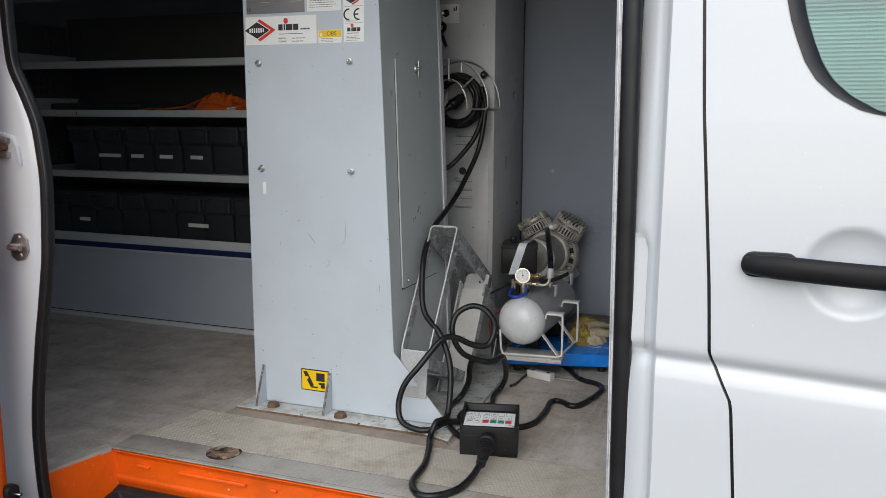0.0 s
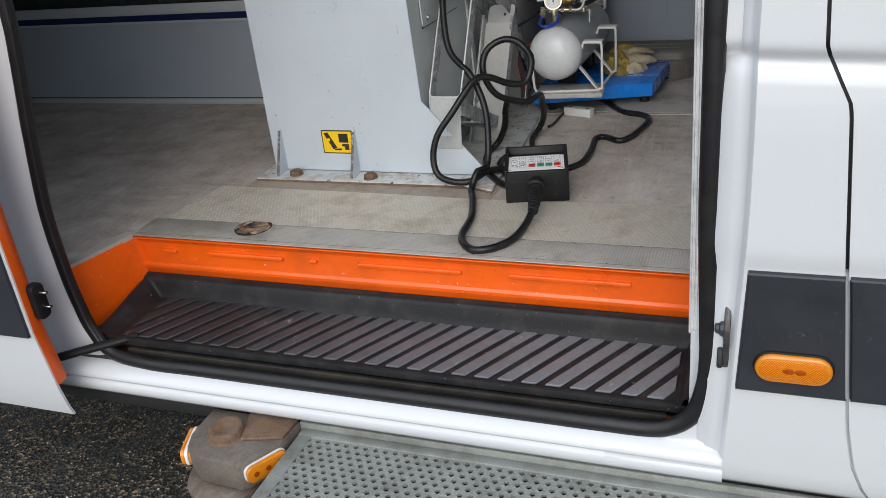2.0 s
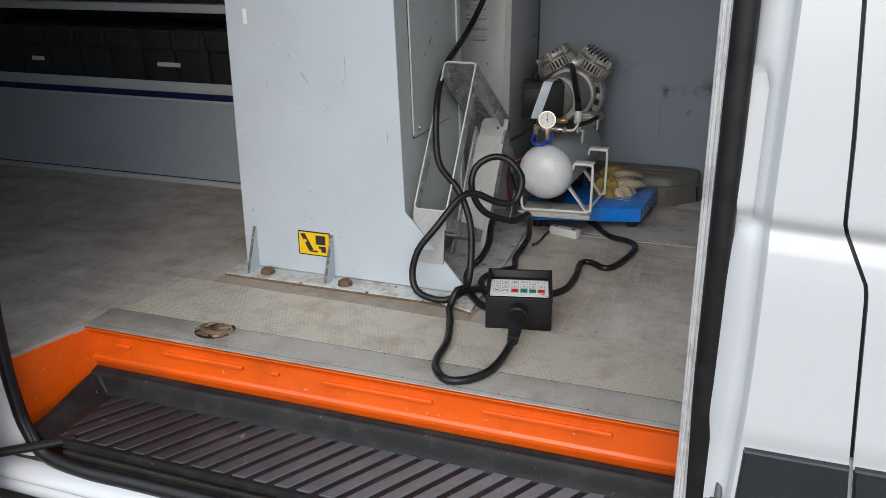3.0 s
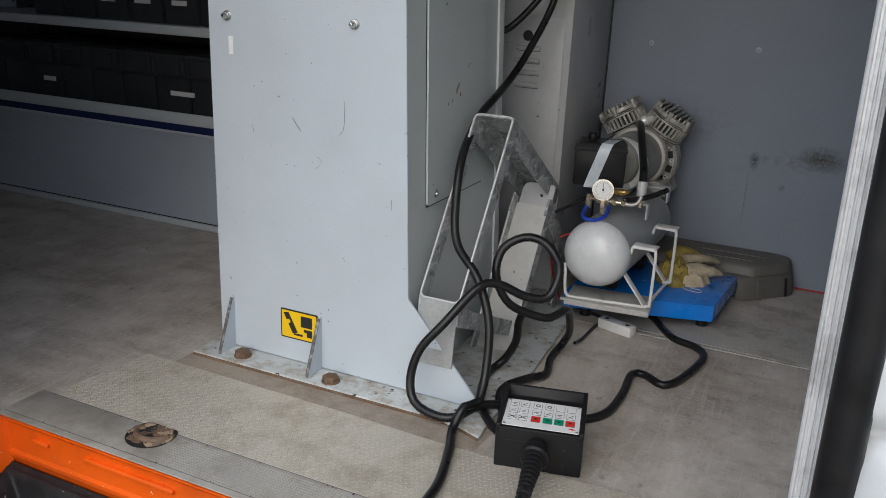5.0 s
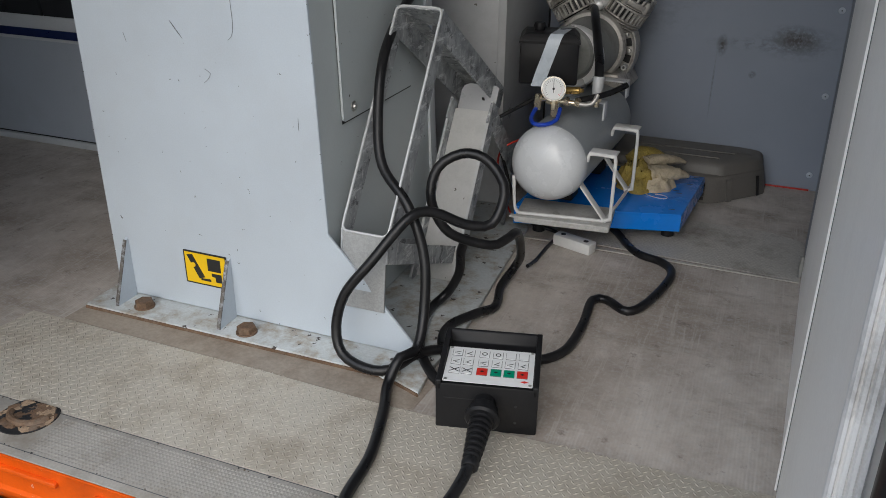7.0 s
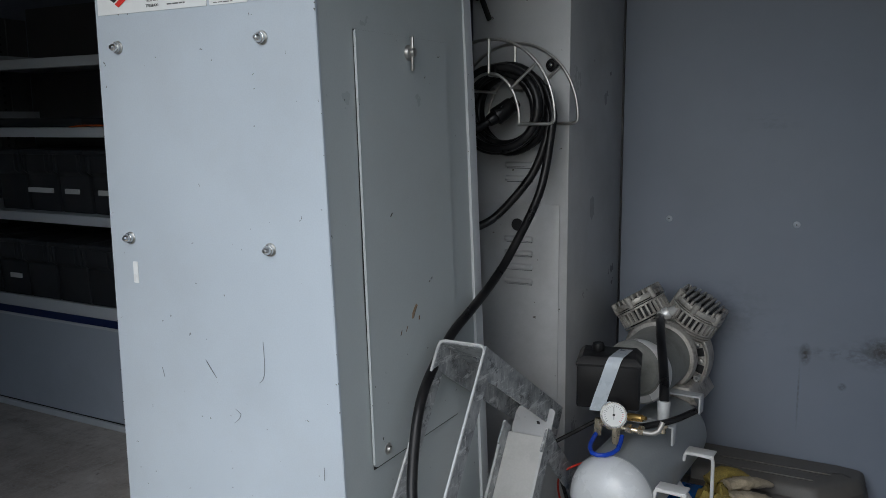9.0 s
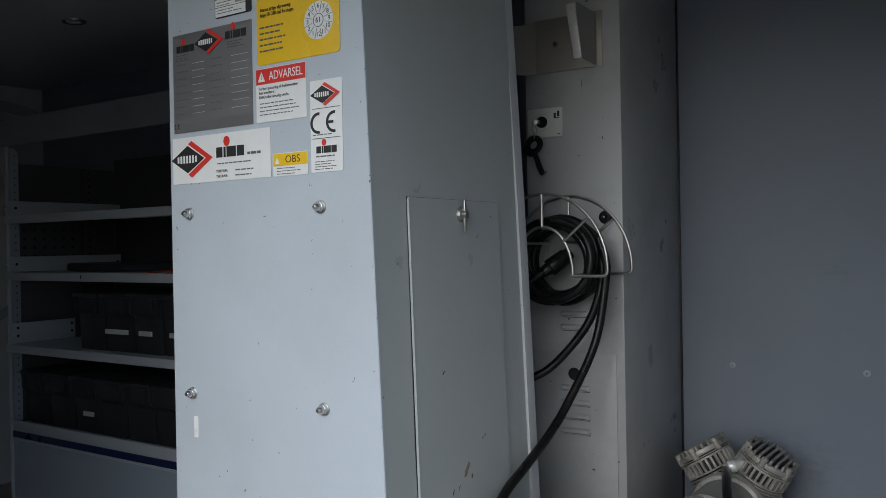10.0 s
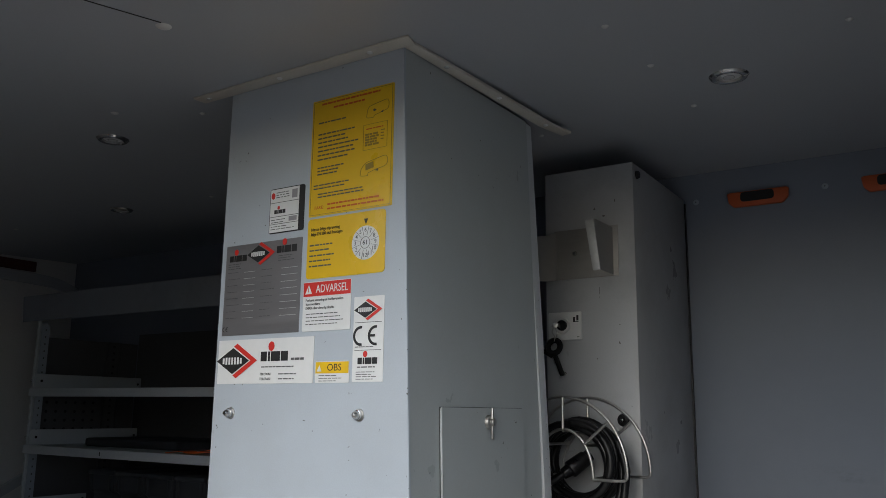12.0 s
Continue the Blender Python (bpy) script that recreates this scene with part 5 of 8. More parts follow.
# ---- lift column ----
def column():
    FY, BY, LX = 2.450, 2.885, -0.710

    def rx(z):
        return -0.252 - 0.0385 * (z - 0.66)

    def lean(z):
        """The folded back edge draws in towards the ceiling."""
        return 0.009 * max(0.0, (z - 1.6) / 0.63)

    col = thing("lift_column", (-0.48, 2.66, FLOOR_Z), "chipped light grey steel lift column bolted to the van floor", "lift column")
    # base plate with chamfered front corner
    part("base_plate", prism([(-0.736, 2.386), (-0.135, 2.388), (-0.066, 2.362), (-0.072, 2.44), (-0.066, 2.57), (-0.090, 3.03), (-0.12, 3.14), (-0.74, 3.14)], "z", 0.6604, 0.6695, 0.0015), FOOT_PAINT, col, "paint-worn stained base plate")
    part("rust_line", prism([(-0.736, 2.3842), (-0.50, 2.3852), (-0.135, 2.3862), (-0.068, 2.3608), (-0.066, 2.3622), (-0.135, 2.3880), (-0.736, 2.3862)], "z", 0.6602, 0.6662), RUST, col, "rusty front edge of the base plate")
    # front plate, with the stiffening foot at its lower corner
    zs = steps(0.672, 2.235, 0.1)
    outline = [(LX, 0.672), (-0.098, 0.672), (-0.110, 0.690), (rx(0.862), 0.862)] + [(rx(z), z) for z in zs if z > 0.9] + [(rx(2.235), 2.235), (LX, 2.235)]
    front = part("front_plate", prism(outline, "y", FY, FY + 0.006, 0.0012, 1), GREY, col, "light blue-grey front plate with chips and scratches")
    part("side_plate", sheet([[(rx(z) - 0.001, y, z) for y in (FY + 0.006, 2.6, 2.75, BY - 0.014)] for z in steps(0.672, 2.235, 0.2)], (-0.005, 0, 0)), GREY_SIDE, col, "grey side plate with a hatch")
    part("left_plate", box(LX + 0.0005, LX + 0.006, FY + 0.006, BY, 0.672, 2.235), GREY_SIDE, col)
    part("back_plate", sheet([[(x, BY - 0.006, z) for x in (LX + 0.006, rx(z) - 0.008)] for z in (0.672, 2.235)], (0, 0.005, 0)), GREY_SIDE, col)
    # pale folded back edge
    part("back_flange", sheet([[(rx(z) - 0.006, BY - 0.013, z), (rx(z) + 0.0034 - lean(z), BY - 0.012, z), (rx(z) + 0.0042 - lean(z), BY, z), (rx(z) + 0.0030 - lean(z), BY + 0.016, z)] for z in steps(0.675, 2.235, 0.1)], (-0.004, 0.001, 0)), FLANGE, col, "bare folded back edge")
    # hatch on the side
    shape = ((1.0275, 2.530, 2.786), (1.0290, 2.5255, 2.790), (1.033, 2.5225, 2.793), (1.3, 2.5265, 2.794), (1.62, 2.532, 2.797), (1.659, 2.5325, 2.798), (1.6635, 2.535, 2.797))
    hatch = part("hatch", sheet([[(rx(z) + 0.0042, y, z) for y in (lo, lerp(lo, hi, 0.35), hi)] for z, lo, hi in shape], (-0.003, 0, 0)), GREY_SIDE, col, "plain hatch cover")
    part("hatch_gap", sheet([[(rx(z) + 0.0008, y, z) for y in (lo - 0.0003, hi + 0.0026)] for z, lo, hi in ((1.0235, 2.5255, 2.790), (1.3, 2.5255, 2.794), (1.6642, 2.5335, 2.798))], (-0.0010, 0, 0)), DARK, hatch)
    part("hatch_edge", sheet([[(rx(z) + 0.0048, y, z) for y in (2.5225 + 0.016 * (z - 1.03), 2.5238 + 0.016 * (z - 1.03))] for z in steps(1.034, 1.658, 0.1)], (-0.003, 0, 0)), FLANGE, hatch)
    lt = part("hatch_latch", lathe([(0.0, 0.0070), (0.0080, 0.0070), (0.0105, 0.0055), (0.0120, 0.0020), (0.0120, 0.0)], pose(rx(1.64) + 0.0042, 2.674, 1.64, 0, 90, 0), 22), STEEL, hatch, "dull steel quarter-turn latch")
    part("latch_wing", join(box(rx(1.64) + 0.010, rx(1.64) + 0.0145, 2.6715, 2.6765, 1.612, 1.664, 0.0015), cyl((rx(1.64) + 0.011, 2.674, 1.64), (rx(1.64) + 0.0175, 2.674, 1.64), 0.0065, seg=16, bevel=0.001)), STEEL, lt)
    for y, z in ((2.56, 1.045), (2.70, 1.09)):
        part("hatch_screw", lathe([(0.0, 0.006), (0.004, 0.006), (0.005, 0.003), (0.009, 0.002), (0.009, 0.0)], pose(rx(z) + 0.003, y, z, 0, 90, 0), 14), STEEL, hatch)
    # ochre smear and dark rub marks on the hatch
    for k, (pts, m) in enumerate((([(2.647, 1.2285), (2.651, 1.2265), (2.657, 1.234), (2.666, 1.246), (2.662, 1.249), (2.655, 1.243), (2.649, 1.236)], SANDY),
                                  ([(2.652, 1.2275), (2.6545, 1.229), (2.6635, 1.2455), (2.661, 1.244)], MUDDY), ([(2.611, 1.2075), (2.6135, 1.2095), (2.6165, 1.2165), (2.6135, 1.2135)], RUST),
                                  ([(2.628, 1.211), (2.6295, 1.212), (2.6335, 1.219), (2.6315, 1.2175)], RUST), ([(2.705, 1.276), (2.708, 1.2765), (2.7125, 1.2815), (2.709, 1.280)], CHIPPED),
                                  ([(2.714, 1.279), (2.716, 1.2795), (2.717, 1.283), (2.715, 1.2825)], CHIPPED), ([(2.599, 1.3945), (2.601, 1.395), (2.606, 1.400), (2.603, 1.399)], CHIPPED), ([(2.668, 1.2215), (2.670, 1.222), (2.6705, 1.228), (2.6688, 1.2275)], RUST))):
        z = sum(p[1] for p in pts) / len(pts)
        part("smear", prism(pts, "x", rx(z) + 0.0030, rx(z) + 0.00465 + 0.0001 * k), m, hatch)
    # dome nuts with washers
    for x, z in ((-0.664, 1.650), (-0.382, 1.650), (-0.664, 1.3585), (-0.382, 1.3585)):
        nut = part("dome_nut", lathe([(0.0, 0.0155), (0.003, 0.015), (0.0055, 0.012), (0.0066, 0.0085), (0.0066, 0.0068), (0.0078, 0.0066), (0.0078, 0.002), (0.0, 0.002)], pose(x, FY, z, 90, 15, 0), 6 * 3), CHROME, front, "bright steel dome nut")
        part("washer", lathe([(0.0, 0.0020), (0.0090, 0.0020), (0.0098, 0.0012), (0.0098, 0.0)], pose(x, FY, z, 90, 0, 0), 22), STEEL, nut)
    # ribs and anchor bolts at the foot
    for x in (-0.676, -0.457):
        rib = part("rib", prism([(FY, 0.669), (2.400, 0.669), (2.401, 0.676), (2.4435, 0.782), (FY, 0.786)], "x", x - 0.003, x + 0.003, 0.0006, 1), GREY, col)
        part("worn_rib_edge", prism([(2.3990, 0.670), (2.4002, 0.677), (2.4428, 0.7835), (2.4445, 0.7815), (2.4016, 0.675), (2.4006, 0.670)], "x", x - 0.0032, x + 0.0032), CHIPPED, rib, smooth=0)
    for x, y in ((-0.630, 2.418), (-0.408, 2.412), (-0.128, 2.392)):
        m = FOOT_PAINT if x > -0.2 else RUST
        bolt = part("anchor_bolt", lathe([(0.0, 0.0135), (0.0130, 0.0135), (0.0168, 0.0112), (0.0172, 0.002), (0.0, 0.002)], pose(x, y, 0.6695, 0, 0, 20), 6), m, col, "painted anchor bolt" if x > -0.2 else "rusty anchor bolt", smooth=20)
        part("washer", lathe([(0.0, 0.003), (0.0175, 0.003), (0.0185, 0.002), (0.0185, 0.0)], pose(x, y, 0.6695), 24), m, bolt)
    # collar angle under the ceiling
    part("collar_front", prism([(-0.786, 2.421), (-0.282, 2.419), (-0.290, 2.4495), (-0.784, 2.4495)], "z", 2.2315, 2.2355, 0.001), CREAM, col, "cream angle strip along the ceiling")
    part("collar_side", prism([(-0.3115, 2.4500), (-0.290, 2.4500), (-0.280, 2.704), (-0.272, 2.912), (-0.262, 2.975), (-0.285, 2.980), (-0.300, 2.90)], "z", 2.2318, 2.2370, 0.001), CREAM, col, "cream angle strip along the ceiling")
    for x, y in ((-0.758, 2.435), (-0.573, 2.434), (-0.37, 2.434), (-0.296, 2.55), (-0.290, 2.72), (-0.284, 2.90)):
        part("collar_rivet", lathe([(0.0, -0.0026), (0.004, -0.0018), (0.0055, 0.0)], pose(x, y, 2.2318), 12), CHROME_RIM, col)
    # yellow crush warning, a worn strip of tape, scratches
    S = FY - 0.0006

    def card(x0, x1, z0, z1, r, mat, parent, label="", lift=0.0, name="sticker"):
        return part(name, prism(rounded(x0, x1, z0, z1, r, 3), "y", S - lift - 0.0006, S + 0.0004 - lift), mat, parent, label)

    def bar(x0, x1, z0, z1, mat, parent, lift=0.0009, name="print_bar"):
        return part(name, box(x0, x1, S - lift - 0.0003, S - lift + 0.0002, z0, z1), mat, parent)

    def flat(points, mat, parent, lift=0.0009, name="print"):
        return part(name, prism(points, "y", S - lift - 0.0003, S - lift + 0.0002), mat, parent)

    def words(text, x, z, size, mat, parent, width=None, lift=0.0012, name="lettering"):
        return part(name, text_bm(text, size, pose(x, S - lift, z, 90, 0, 0), width), mat, parent, smooth=0)

    y0 = card(-0.553, -0.463, 0.721, 0.785, 0.002, INK, col, "black and yellow crush hazard sticker")
    bar(-0.550, -0.466, 0.724, 0.782, YELLOW, y0)
    flat([(-0.5455, 0.7765), (-0.5335, 0.7790), (-0.5110, 0.7375), (-0.5230, 0.7330)], INK, y0, 0.0014)
    flat([(-0.5200, 0.7345), (-0.4990, 0.7355), (-0.4990, 0.7305), (-0.5200, 0.7305)], INK, y0, 0.0012)
    flat([(-0.503, 0.776), (-0.476, 0.776), (-0.476, 0.752), (-0.503, 0.752)], INK, y0, 0.0014)
    flat([(-0.496, 0.748), (-0.476, 0.748), (-0.476, 0.732), (-0.488, 0.732), (-0.489, 0.741), (-0.496, 0.742)], INK, y0, 0.0014)
    part("symbol_disc", prism([(-0.5330 + 0.0048 * math.cos(k * 0.7854), 0.7590 + 0.0048 * math.sin(k * 0.7854)) for k in range(8)], "y", S - 0.0022, S - 0.0017), YELLOW, y0)
    card(-0.6625, -0.6520, 1.287, 1.321, 0.001, WHITE_ST, col, "curled strip of pale tape", name="tape")
    rng = random.Random(3)
    for pts in ([(-0.518, 1.180), (-0.508, 1.166), (-0.497, 1.154)], [(-0.516, 1.178), (-0.505, 1.164), (-0.498, 1.155)], [(-0.403, 1.222), (-0.402, 1.182), (-0.406, 1.165), (-0.414, 1.158)],
                [(-0.462, 1.110), (-0.452, 1.104), (-0.458, 1.094), (-0.466, 1.088)], [(-0.612, 1.155), (-0.608, 1.140)], [(-0.30, 1.05), (-0.30, 1.03)]):
        line = spline([(x, S - 0.0002, z) for x, z in pts], 0.006)
        part("scratch", sweep(line, [(0.00022, 0.0002), (-0.00022, 0.0002), (-0.00022, -0.0002), (0.00022, -0.0002)], up=Vector((0, 1, 0))), GREYINK, front, smooth=0)
    for z in [0.70 + 0.027 * i + rng.uniform(-0.012, 0.012) for i in range(44)]:
        # paint knocked off along the plate's left edge
        h = rng.uniform(0.0006, 0.0026)
        part("edge_chip", prism([(LX + 0.0001, z), (LX + rng.uniform(0.0006, 0.002), z + h * 0.4), (LX + rng.uniform(0.0005, 0.002), z + h), (LX + 0.0001, z + h)], "y", S + 0.0002, FY + 0.003), GREYINK, front, smooth=0)
        if rng.random() < 0.3:
            e = rx(max(z, 0.9))
            if z > 0.9:
                part("edge_chip", prism([(e - 0.0001, z), (e - rng.uniform(0.0006, 0.0018), z + h * 0.4), (e - 0.0001, z + h)], "y", S + 0.0002, FY + 0.003), GREYINK, front, smooth=0)

    # makers' emblem: a black diamond in a red chevron, unlettered
    def emblem(x, z, w, parent):
        w = w * 1.12
        h = w * 0.225
        flat([(x - w * 0.5, z), (x - w * 0.10, z + h), (x + w * 0.30, z), (x - w * 0.10, z - h)], INK, parent, 0.0012, "emblem")
        flat([(x - w * 0.08, z + w * 0.25), (x + w * 0.0, z + w * 0.30), (x + w * 0.5, z), (x + w * 0.0, z - w * 0.30), (x - w * 0.08, z - w * 0.25), (x + w * 0.345, z)], RED, parent, 0.0016, "emblem_chevron")
        for k in range(7):
            u = x - w * 0.345 + w * 0.072 * k
            v = h * (0.22 if k in (0, 6) else 0.27)
            flat([(u, z + v), (u + w * 0.042, z + v), (u + w * 0.042, z - v), (u, z - v)], WHITE_ST, parent, 0.0016, "emblem_bar")

    def wordmark(x, z, w, parent, ball=True):
        for k in range(4):
            u = x - w * 0.5 + w * (0.0, 0.27, 0.38, 0.75)[k]
            flat([(u, z - w * 0.13), (u + w * (0.22, 0.07, 0.33, 0.25)[k], z - w * 0.13), (u + w * (0.22, 0.07, 0.33, 0.25)[k], z + w * 0.13), (u, z + w * 0.13)], INK, parent, 0.0012, "wordmark_block")
        if ball:
            part("emblem_ball", prism([(x - w * 0.12 + w * 0.11 * math.cos(a), z + w * 0.27 + w * 0.13 * math.sin(a)) for a in [i * math.pi / 6 for i in range(12)]], "y", S - 0.0015, S - 0.0008), RED, parent)

    def lines(x0, x1, z0, count, pitch, h, mat, parent, seed):
        """Printed lines of unreadable words; each line is one mesh of small bars."""
        r = random.Random(seed)
        for k in range(count):
            z = z0 - pitch * k
            end = x1 - (x1 - x0) * r.uniform(0.0, 0.3)
            x = x0
            words_in = []
            while x < end - 0.002:
                w = min(r.uniform(0.004, 0.012), end - x)
                words_in.append(box(x, x + w, S - 0.0012, S - 0.0007, z - h * 0.33, z + h * 0.33))
                x += w + 0.0018
            if words_in:
                part("print_line", join(*words_in), GREYINK if mat is INK else mat, parent)

    def ce_mark(x, z, r, mat, parent):
        """The two open rounds of the conformity mark."""
        for k, cx in enumerate((x - r * 0.78, x + r * 1.12)):
            arc = [(cx + q * r * math.cos(radians(a)), z + q * r * math.sin(radians(a))) for q, deg in ((1.0, range(82, 279, 14)), (0.74, range(278, 81, -14))) for a in deg]
            flat(arc, mat, parent, 0.0012, "mark_round")
            if k:
                flat([(cx - 0.80 * r, z + 0.12 * r), (cx - 0.10 * r, z + 0.12 * r), (cx - 0.10 * r, z - 0.12 * r), (cx - 0.80 * r, z - 0.12 * r)], mat, parent, 0.0015, "mark_bar")

    # large yellow instruction sheet
    a = card(-0.503, -0.329, 1.973, 2.177, 0.002, YELLOW, col, "large yellow instruction sheet with printed lines")
    for q in ((-0.500, -0.332, 1.9755, 1.9758), (-0.500, -0.332, 2.1742, 2.1745), (-0.500, -0.4997, 1.9755, 2.1745), (-0.3323, -0.332, 1.9755, 2.1745),
              (-0.390, -0.341, 2.0710, 2.0714), (-0.390, -0.341, 2.1140, 2.1144), (-0.390, -0.3896, 2.0710, 2.1144), (-0.3414, -0.341, 2.0710, 2.1144)):
        bar(*q, GREYINK if q[1] - q[0] > 0.1 or q[3] - q[2] > 0.1 else FAINT_INK, a)
    words("FARE:", -0.480, 1.9872, 0.0075, ORANGE_INK, a, 0.019)
    lines(-0.482, -0.352, 2.1685, 1, 0.009, 0.0046, ORANGE_INK, a, 1)
    lines(-0.456, -0.379, 2.1592, 1, 0.009, 0.0046, ORANGE_INK, a, 11)
    lines(-0.488, -0.405, 2.1355, 1, 0.008, 0.0036, INK, a, 2)
    lines(-0.488, -0.400, 2.1150, 7, 0.0074, 0.0036, INK, a, 3)
    lines(-0.487, -0.426, 2.0560, 3, 0.0056, 0.0034, INK, a, 4)
    lines(-0.494, -0.399, 2.0260, 2, 0.0056, 0.0032, INK, a, 5)
    lines(-0.484, -0.356, 2.0105, 2, 0.0052, 0.0032, INK, a, 6)
    lines(-0.462, -0.341, 1.9910, 2, 0.0075, 0.0042, ORANGE_INK, a, 7)

    def outline(points, mat):
        loop = spline([(x, S - 0.0007, z) for x, z in points], 0.004, True)
        return part("tool_drawing", sweep(loop, [(0.0004, 0.0003), (-0.0004, 0.0003), (-0.0004, -0.0003), (0.0004, -0.0003)], True, Vector((0, 1, 0))), mat, a, smooth=0)

    outline([(-0.384, 2.131), (-0.381, 2.143), (-0.374, 2.146), (-0.358, 2.149), (-0.341, 2.150), (-0.340, 2.136), (-0.350, 2.132), (-0.368, 2.128), (-0.370, 2.125), (-0.383, 2.126)], FAINT_INK)
    flat([(-0.372, 2.1375), (-0.368, 2.1395), (-0.364, 2.1375), (-0.368, 2.1345)], GREYINK, a, 0.0009, "tool_drawing")
    flat([(-0.356, 2.131), (-0.350, 2.134), (-0.351, 2.130)], GREYINK, a, 0.0009, "tool_drawing")
    outline([(-0.394, 2.032), (-0.393, 2.039), (-0.384, 2.049), (-0.366, 2.053), (-0.342, 2.056), (-0.341, 2.041), (-0.364, 2.036), (-0.378, 2.032), (-0.379, 2.028), (-0.393, 2.029)], FAINT_INK)
    flat([(-0.383, 2.037), (-0.3835, 2.047), (-0.368, 2.050), (-0.367, 2.040)], FAINT_INK, a, 0.0009, "tool_drawing")
    flat([(-0.364, 2.0345), (-0.357, 2.0375), (-0.358, 2.033)], GREYINK, a, 0.0009, "tool_drawing")
    lines(-0.384, -0.347, 2.1065, 1, 0.004, 0.0026, ORANGE_INK, a, 8)
    lines(-0.386, -0.356, 2.0970, 5, 0.0044, 0.0050, FAINT_INK, a, 9)
    lines(-0.354, -0.345, 2.1005, 4, 0.005, 0.0024, FAINT_INK, a, 10)
    # yellow test sheet with a month dial
    b = card(-0.503, -0.340, 1.868, 1.969, 0.006, YELLOW, col, "yellow inspection sticker with a month dial")
    words("Næste årlige afprøvning", -0.4640, 1.9505, 0.0078, INK, b, 0.062)
    words("følge EN 280 skal foretages", -0.4610, 1.9425, 0.0078, INK, b, 0.068)
    lines(-0.497, -0.440, 1.924, 5, 0.0088, 0.0036, GREYINK, b, 12)
    part("dial", prism([(-0.379 + 0.0275 * math.cos(t), 1.918 + 0.0275 * math.sin(t)) for t in [i * math.pi / 16 for i in range(32)]], "y", S - 0.0012, S - 0.0006), WHITE_ST, b)
    for k in range(12):
        t = math.pi / 2 - (k - 5.5) * math.pi / 6
        c, s = math.cos(t), math.sin(t)
        u, v = -0.379, 1.918
        flat([(u + 0.012 * c - 0.0003 * s, v + 0.012 * s + 0.0003 * c), (u + 0.027 * c - 0.0003 * s, v + 0.027 * s + 0.0003 * c), (u + 0.027 * c + 0.0003 * s, v + 0.027 * s - 0.0003 * c), (u + 0.012 * c + 0.0003 * s, v + 0.012 * s - 0.0003 * c)], GREYINK, b, 0.0014, "dial_line")
        t2 = math.pi / 2 - (k - 5) * math.pi / 6
        words(str(k + 1), u + 0.0205 * math.cos(t2), v + 0.0205 * math.sin(t2), 0.0095, INK, b, lift=0.0014, name="month")
    part("dial_ring", lathe([(0.0090, 0.0), (0.0090, 0.0016), (0.0098, 0.0016), (0.0098, 0.0)], pose(-0.379, S, 1.918, 90, 0, 0), 24), INK, b)
    words("61", -0.379, 1.918, 0.011, INK, b, lift=0.0014)
    flat([(-0.383, 1.957), (-0.375, 1.957), (-0.379, 1.948)], INK, b)
    # small white approval card
    w = card(-0.595, -0.514, 1.954, 2.034, 0.004, INK, col, "small white approval card with a dark edge")
    bar(-0.5935, -0.5265, 1.956, 2.0325, WHITE_ST, w, 0.0007)
    for z in (2.008, 1.983, 1.970):
        bar(-0.5935, -0.5265, z, z + 0.0007, INK, w, 0.0013)
    lines(-0.580, -0.548, 2.026, 3, 0.0042, 0.0020, GREYINK, w, 13)
    wordmark(-0.570, 1.992, 0.026, w)
    lines(-0.590, -0.556, 1.978, 2, 0.0045, 0.0018, GREYINK, w, 14)
    lines(-0.590, -0.535, 1.966, 2, 0.0045, 0.0018, GREYINK, w, 15)
    bar(-0.5425, -0.5305, 2.013, 2.028, LILAC_INK, w, 0.0013)
    bar(-0.548, -0.530, 1.973, 1.981, LILAC_INK, w, 0.0013)
    part("round_stamp", prism([(-0.587 + 0.0045 * math.cos(k * 0.7854), 2.021 + 0.006 * math.sin(k * 0.7854)) for k in range(8)], "y", S - 0.0015, S - 0.0009), RED, w)
    # grey type plate
    p = card(-0.697, -0.515, 1.782, 1.942, 0.001, PLATE, col, "dark grey metal type plate with faint print")
    wordmark(-0.666, 1.918, 0.042, p)
    emblem(-0.610, 1.922, 0.060, p)
    wordmark(-0.549, 1.925, 0.046, p)
    lines(-0.690, -0.655, 1.908, 3, 0.004, 0.0020, INK, p, 16)
    lines(-0.568, -0.530, 1.914, 3, 0.004, 0.0020, INK, p, 17)
    for k in range(8):
        z = 1.893 - 0.0115 * k
        lines(-0.690, -0.655, z, 1, 0.004, 0.0014, INK, p, 20 + k)
        bar(-0.650, -0.622, z - 0.001, z - 0.0006, LABEL, p)
        lines(-0.607, -0.575, z, 1, 0.004, 0.0014, INK, p, 40 + k)
        bar(-0.560, -0.522, z - 0.001, z - 0.0006, LABEL, p)
    ce_mark(-0.688, 1.793, 0.0042, INK, p)
    # red and white warning
    d = card(-0.507, -0.405, 1.782, 1.863, 0.002, WHITE_ST, col, "white warning sticker with a red head line")
    bar(-0.506, -0.406, 1.839, 1.862, RED, d)
    words("ADVARSEL", -0.445, 1.8500, 0.0185, WHITE_ST, d, 0.068, 0.0014)
    flat([(-0.502, 1.843), (-0.487, 1.843), (-0.4945, 1.858)], WHITE_ST, d, 0.0014)
    bar(-0.4950, -0.4940, 1.846, 1.854, RED, d, 0.0018)
    words("Forkert justering af holdeventilen", -0.4605, 1.8325, 0.0062, GREYINK, d, 0.080)
    words("kan medføre", -0.4845, 1.8262, 0.0062, GREYINK, d, 0.031)
    words("DØD eller alvorlig skade.", -0.4695, 1.8195, 0.0062, GREYINK, d, 0.061)
    lines(-0.499, -0.416, 1.810, 4, 0.0056, 0.0020, INK, d, 61)
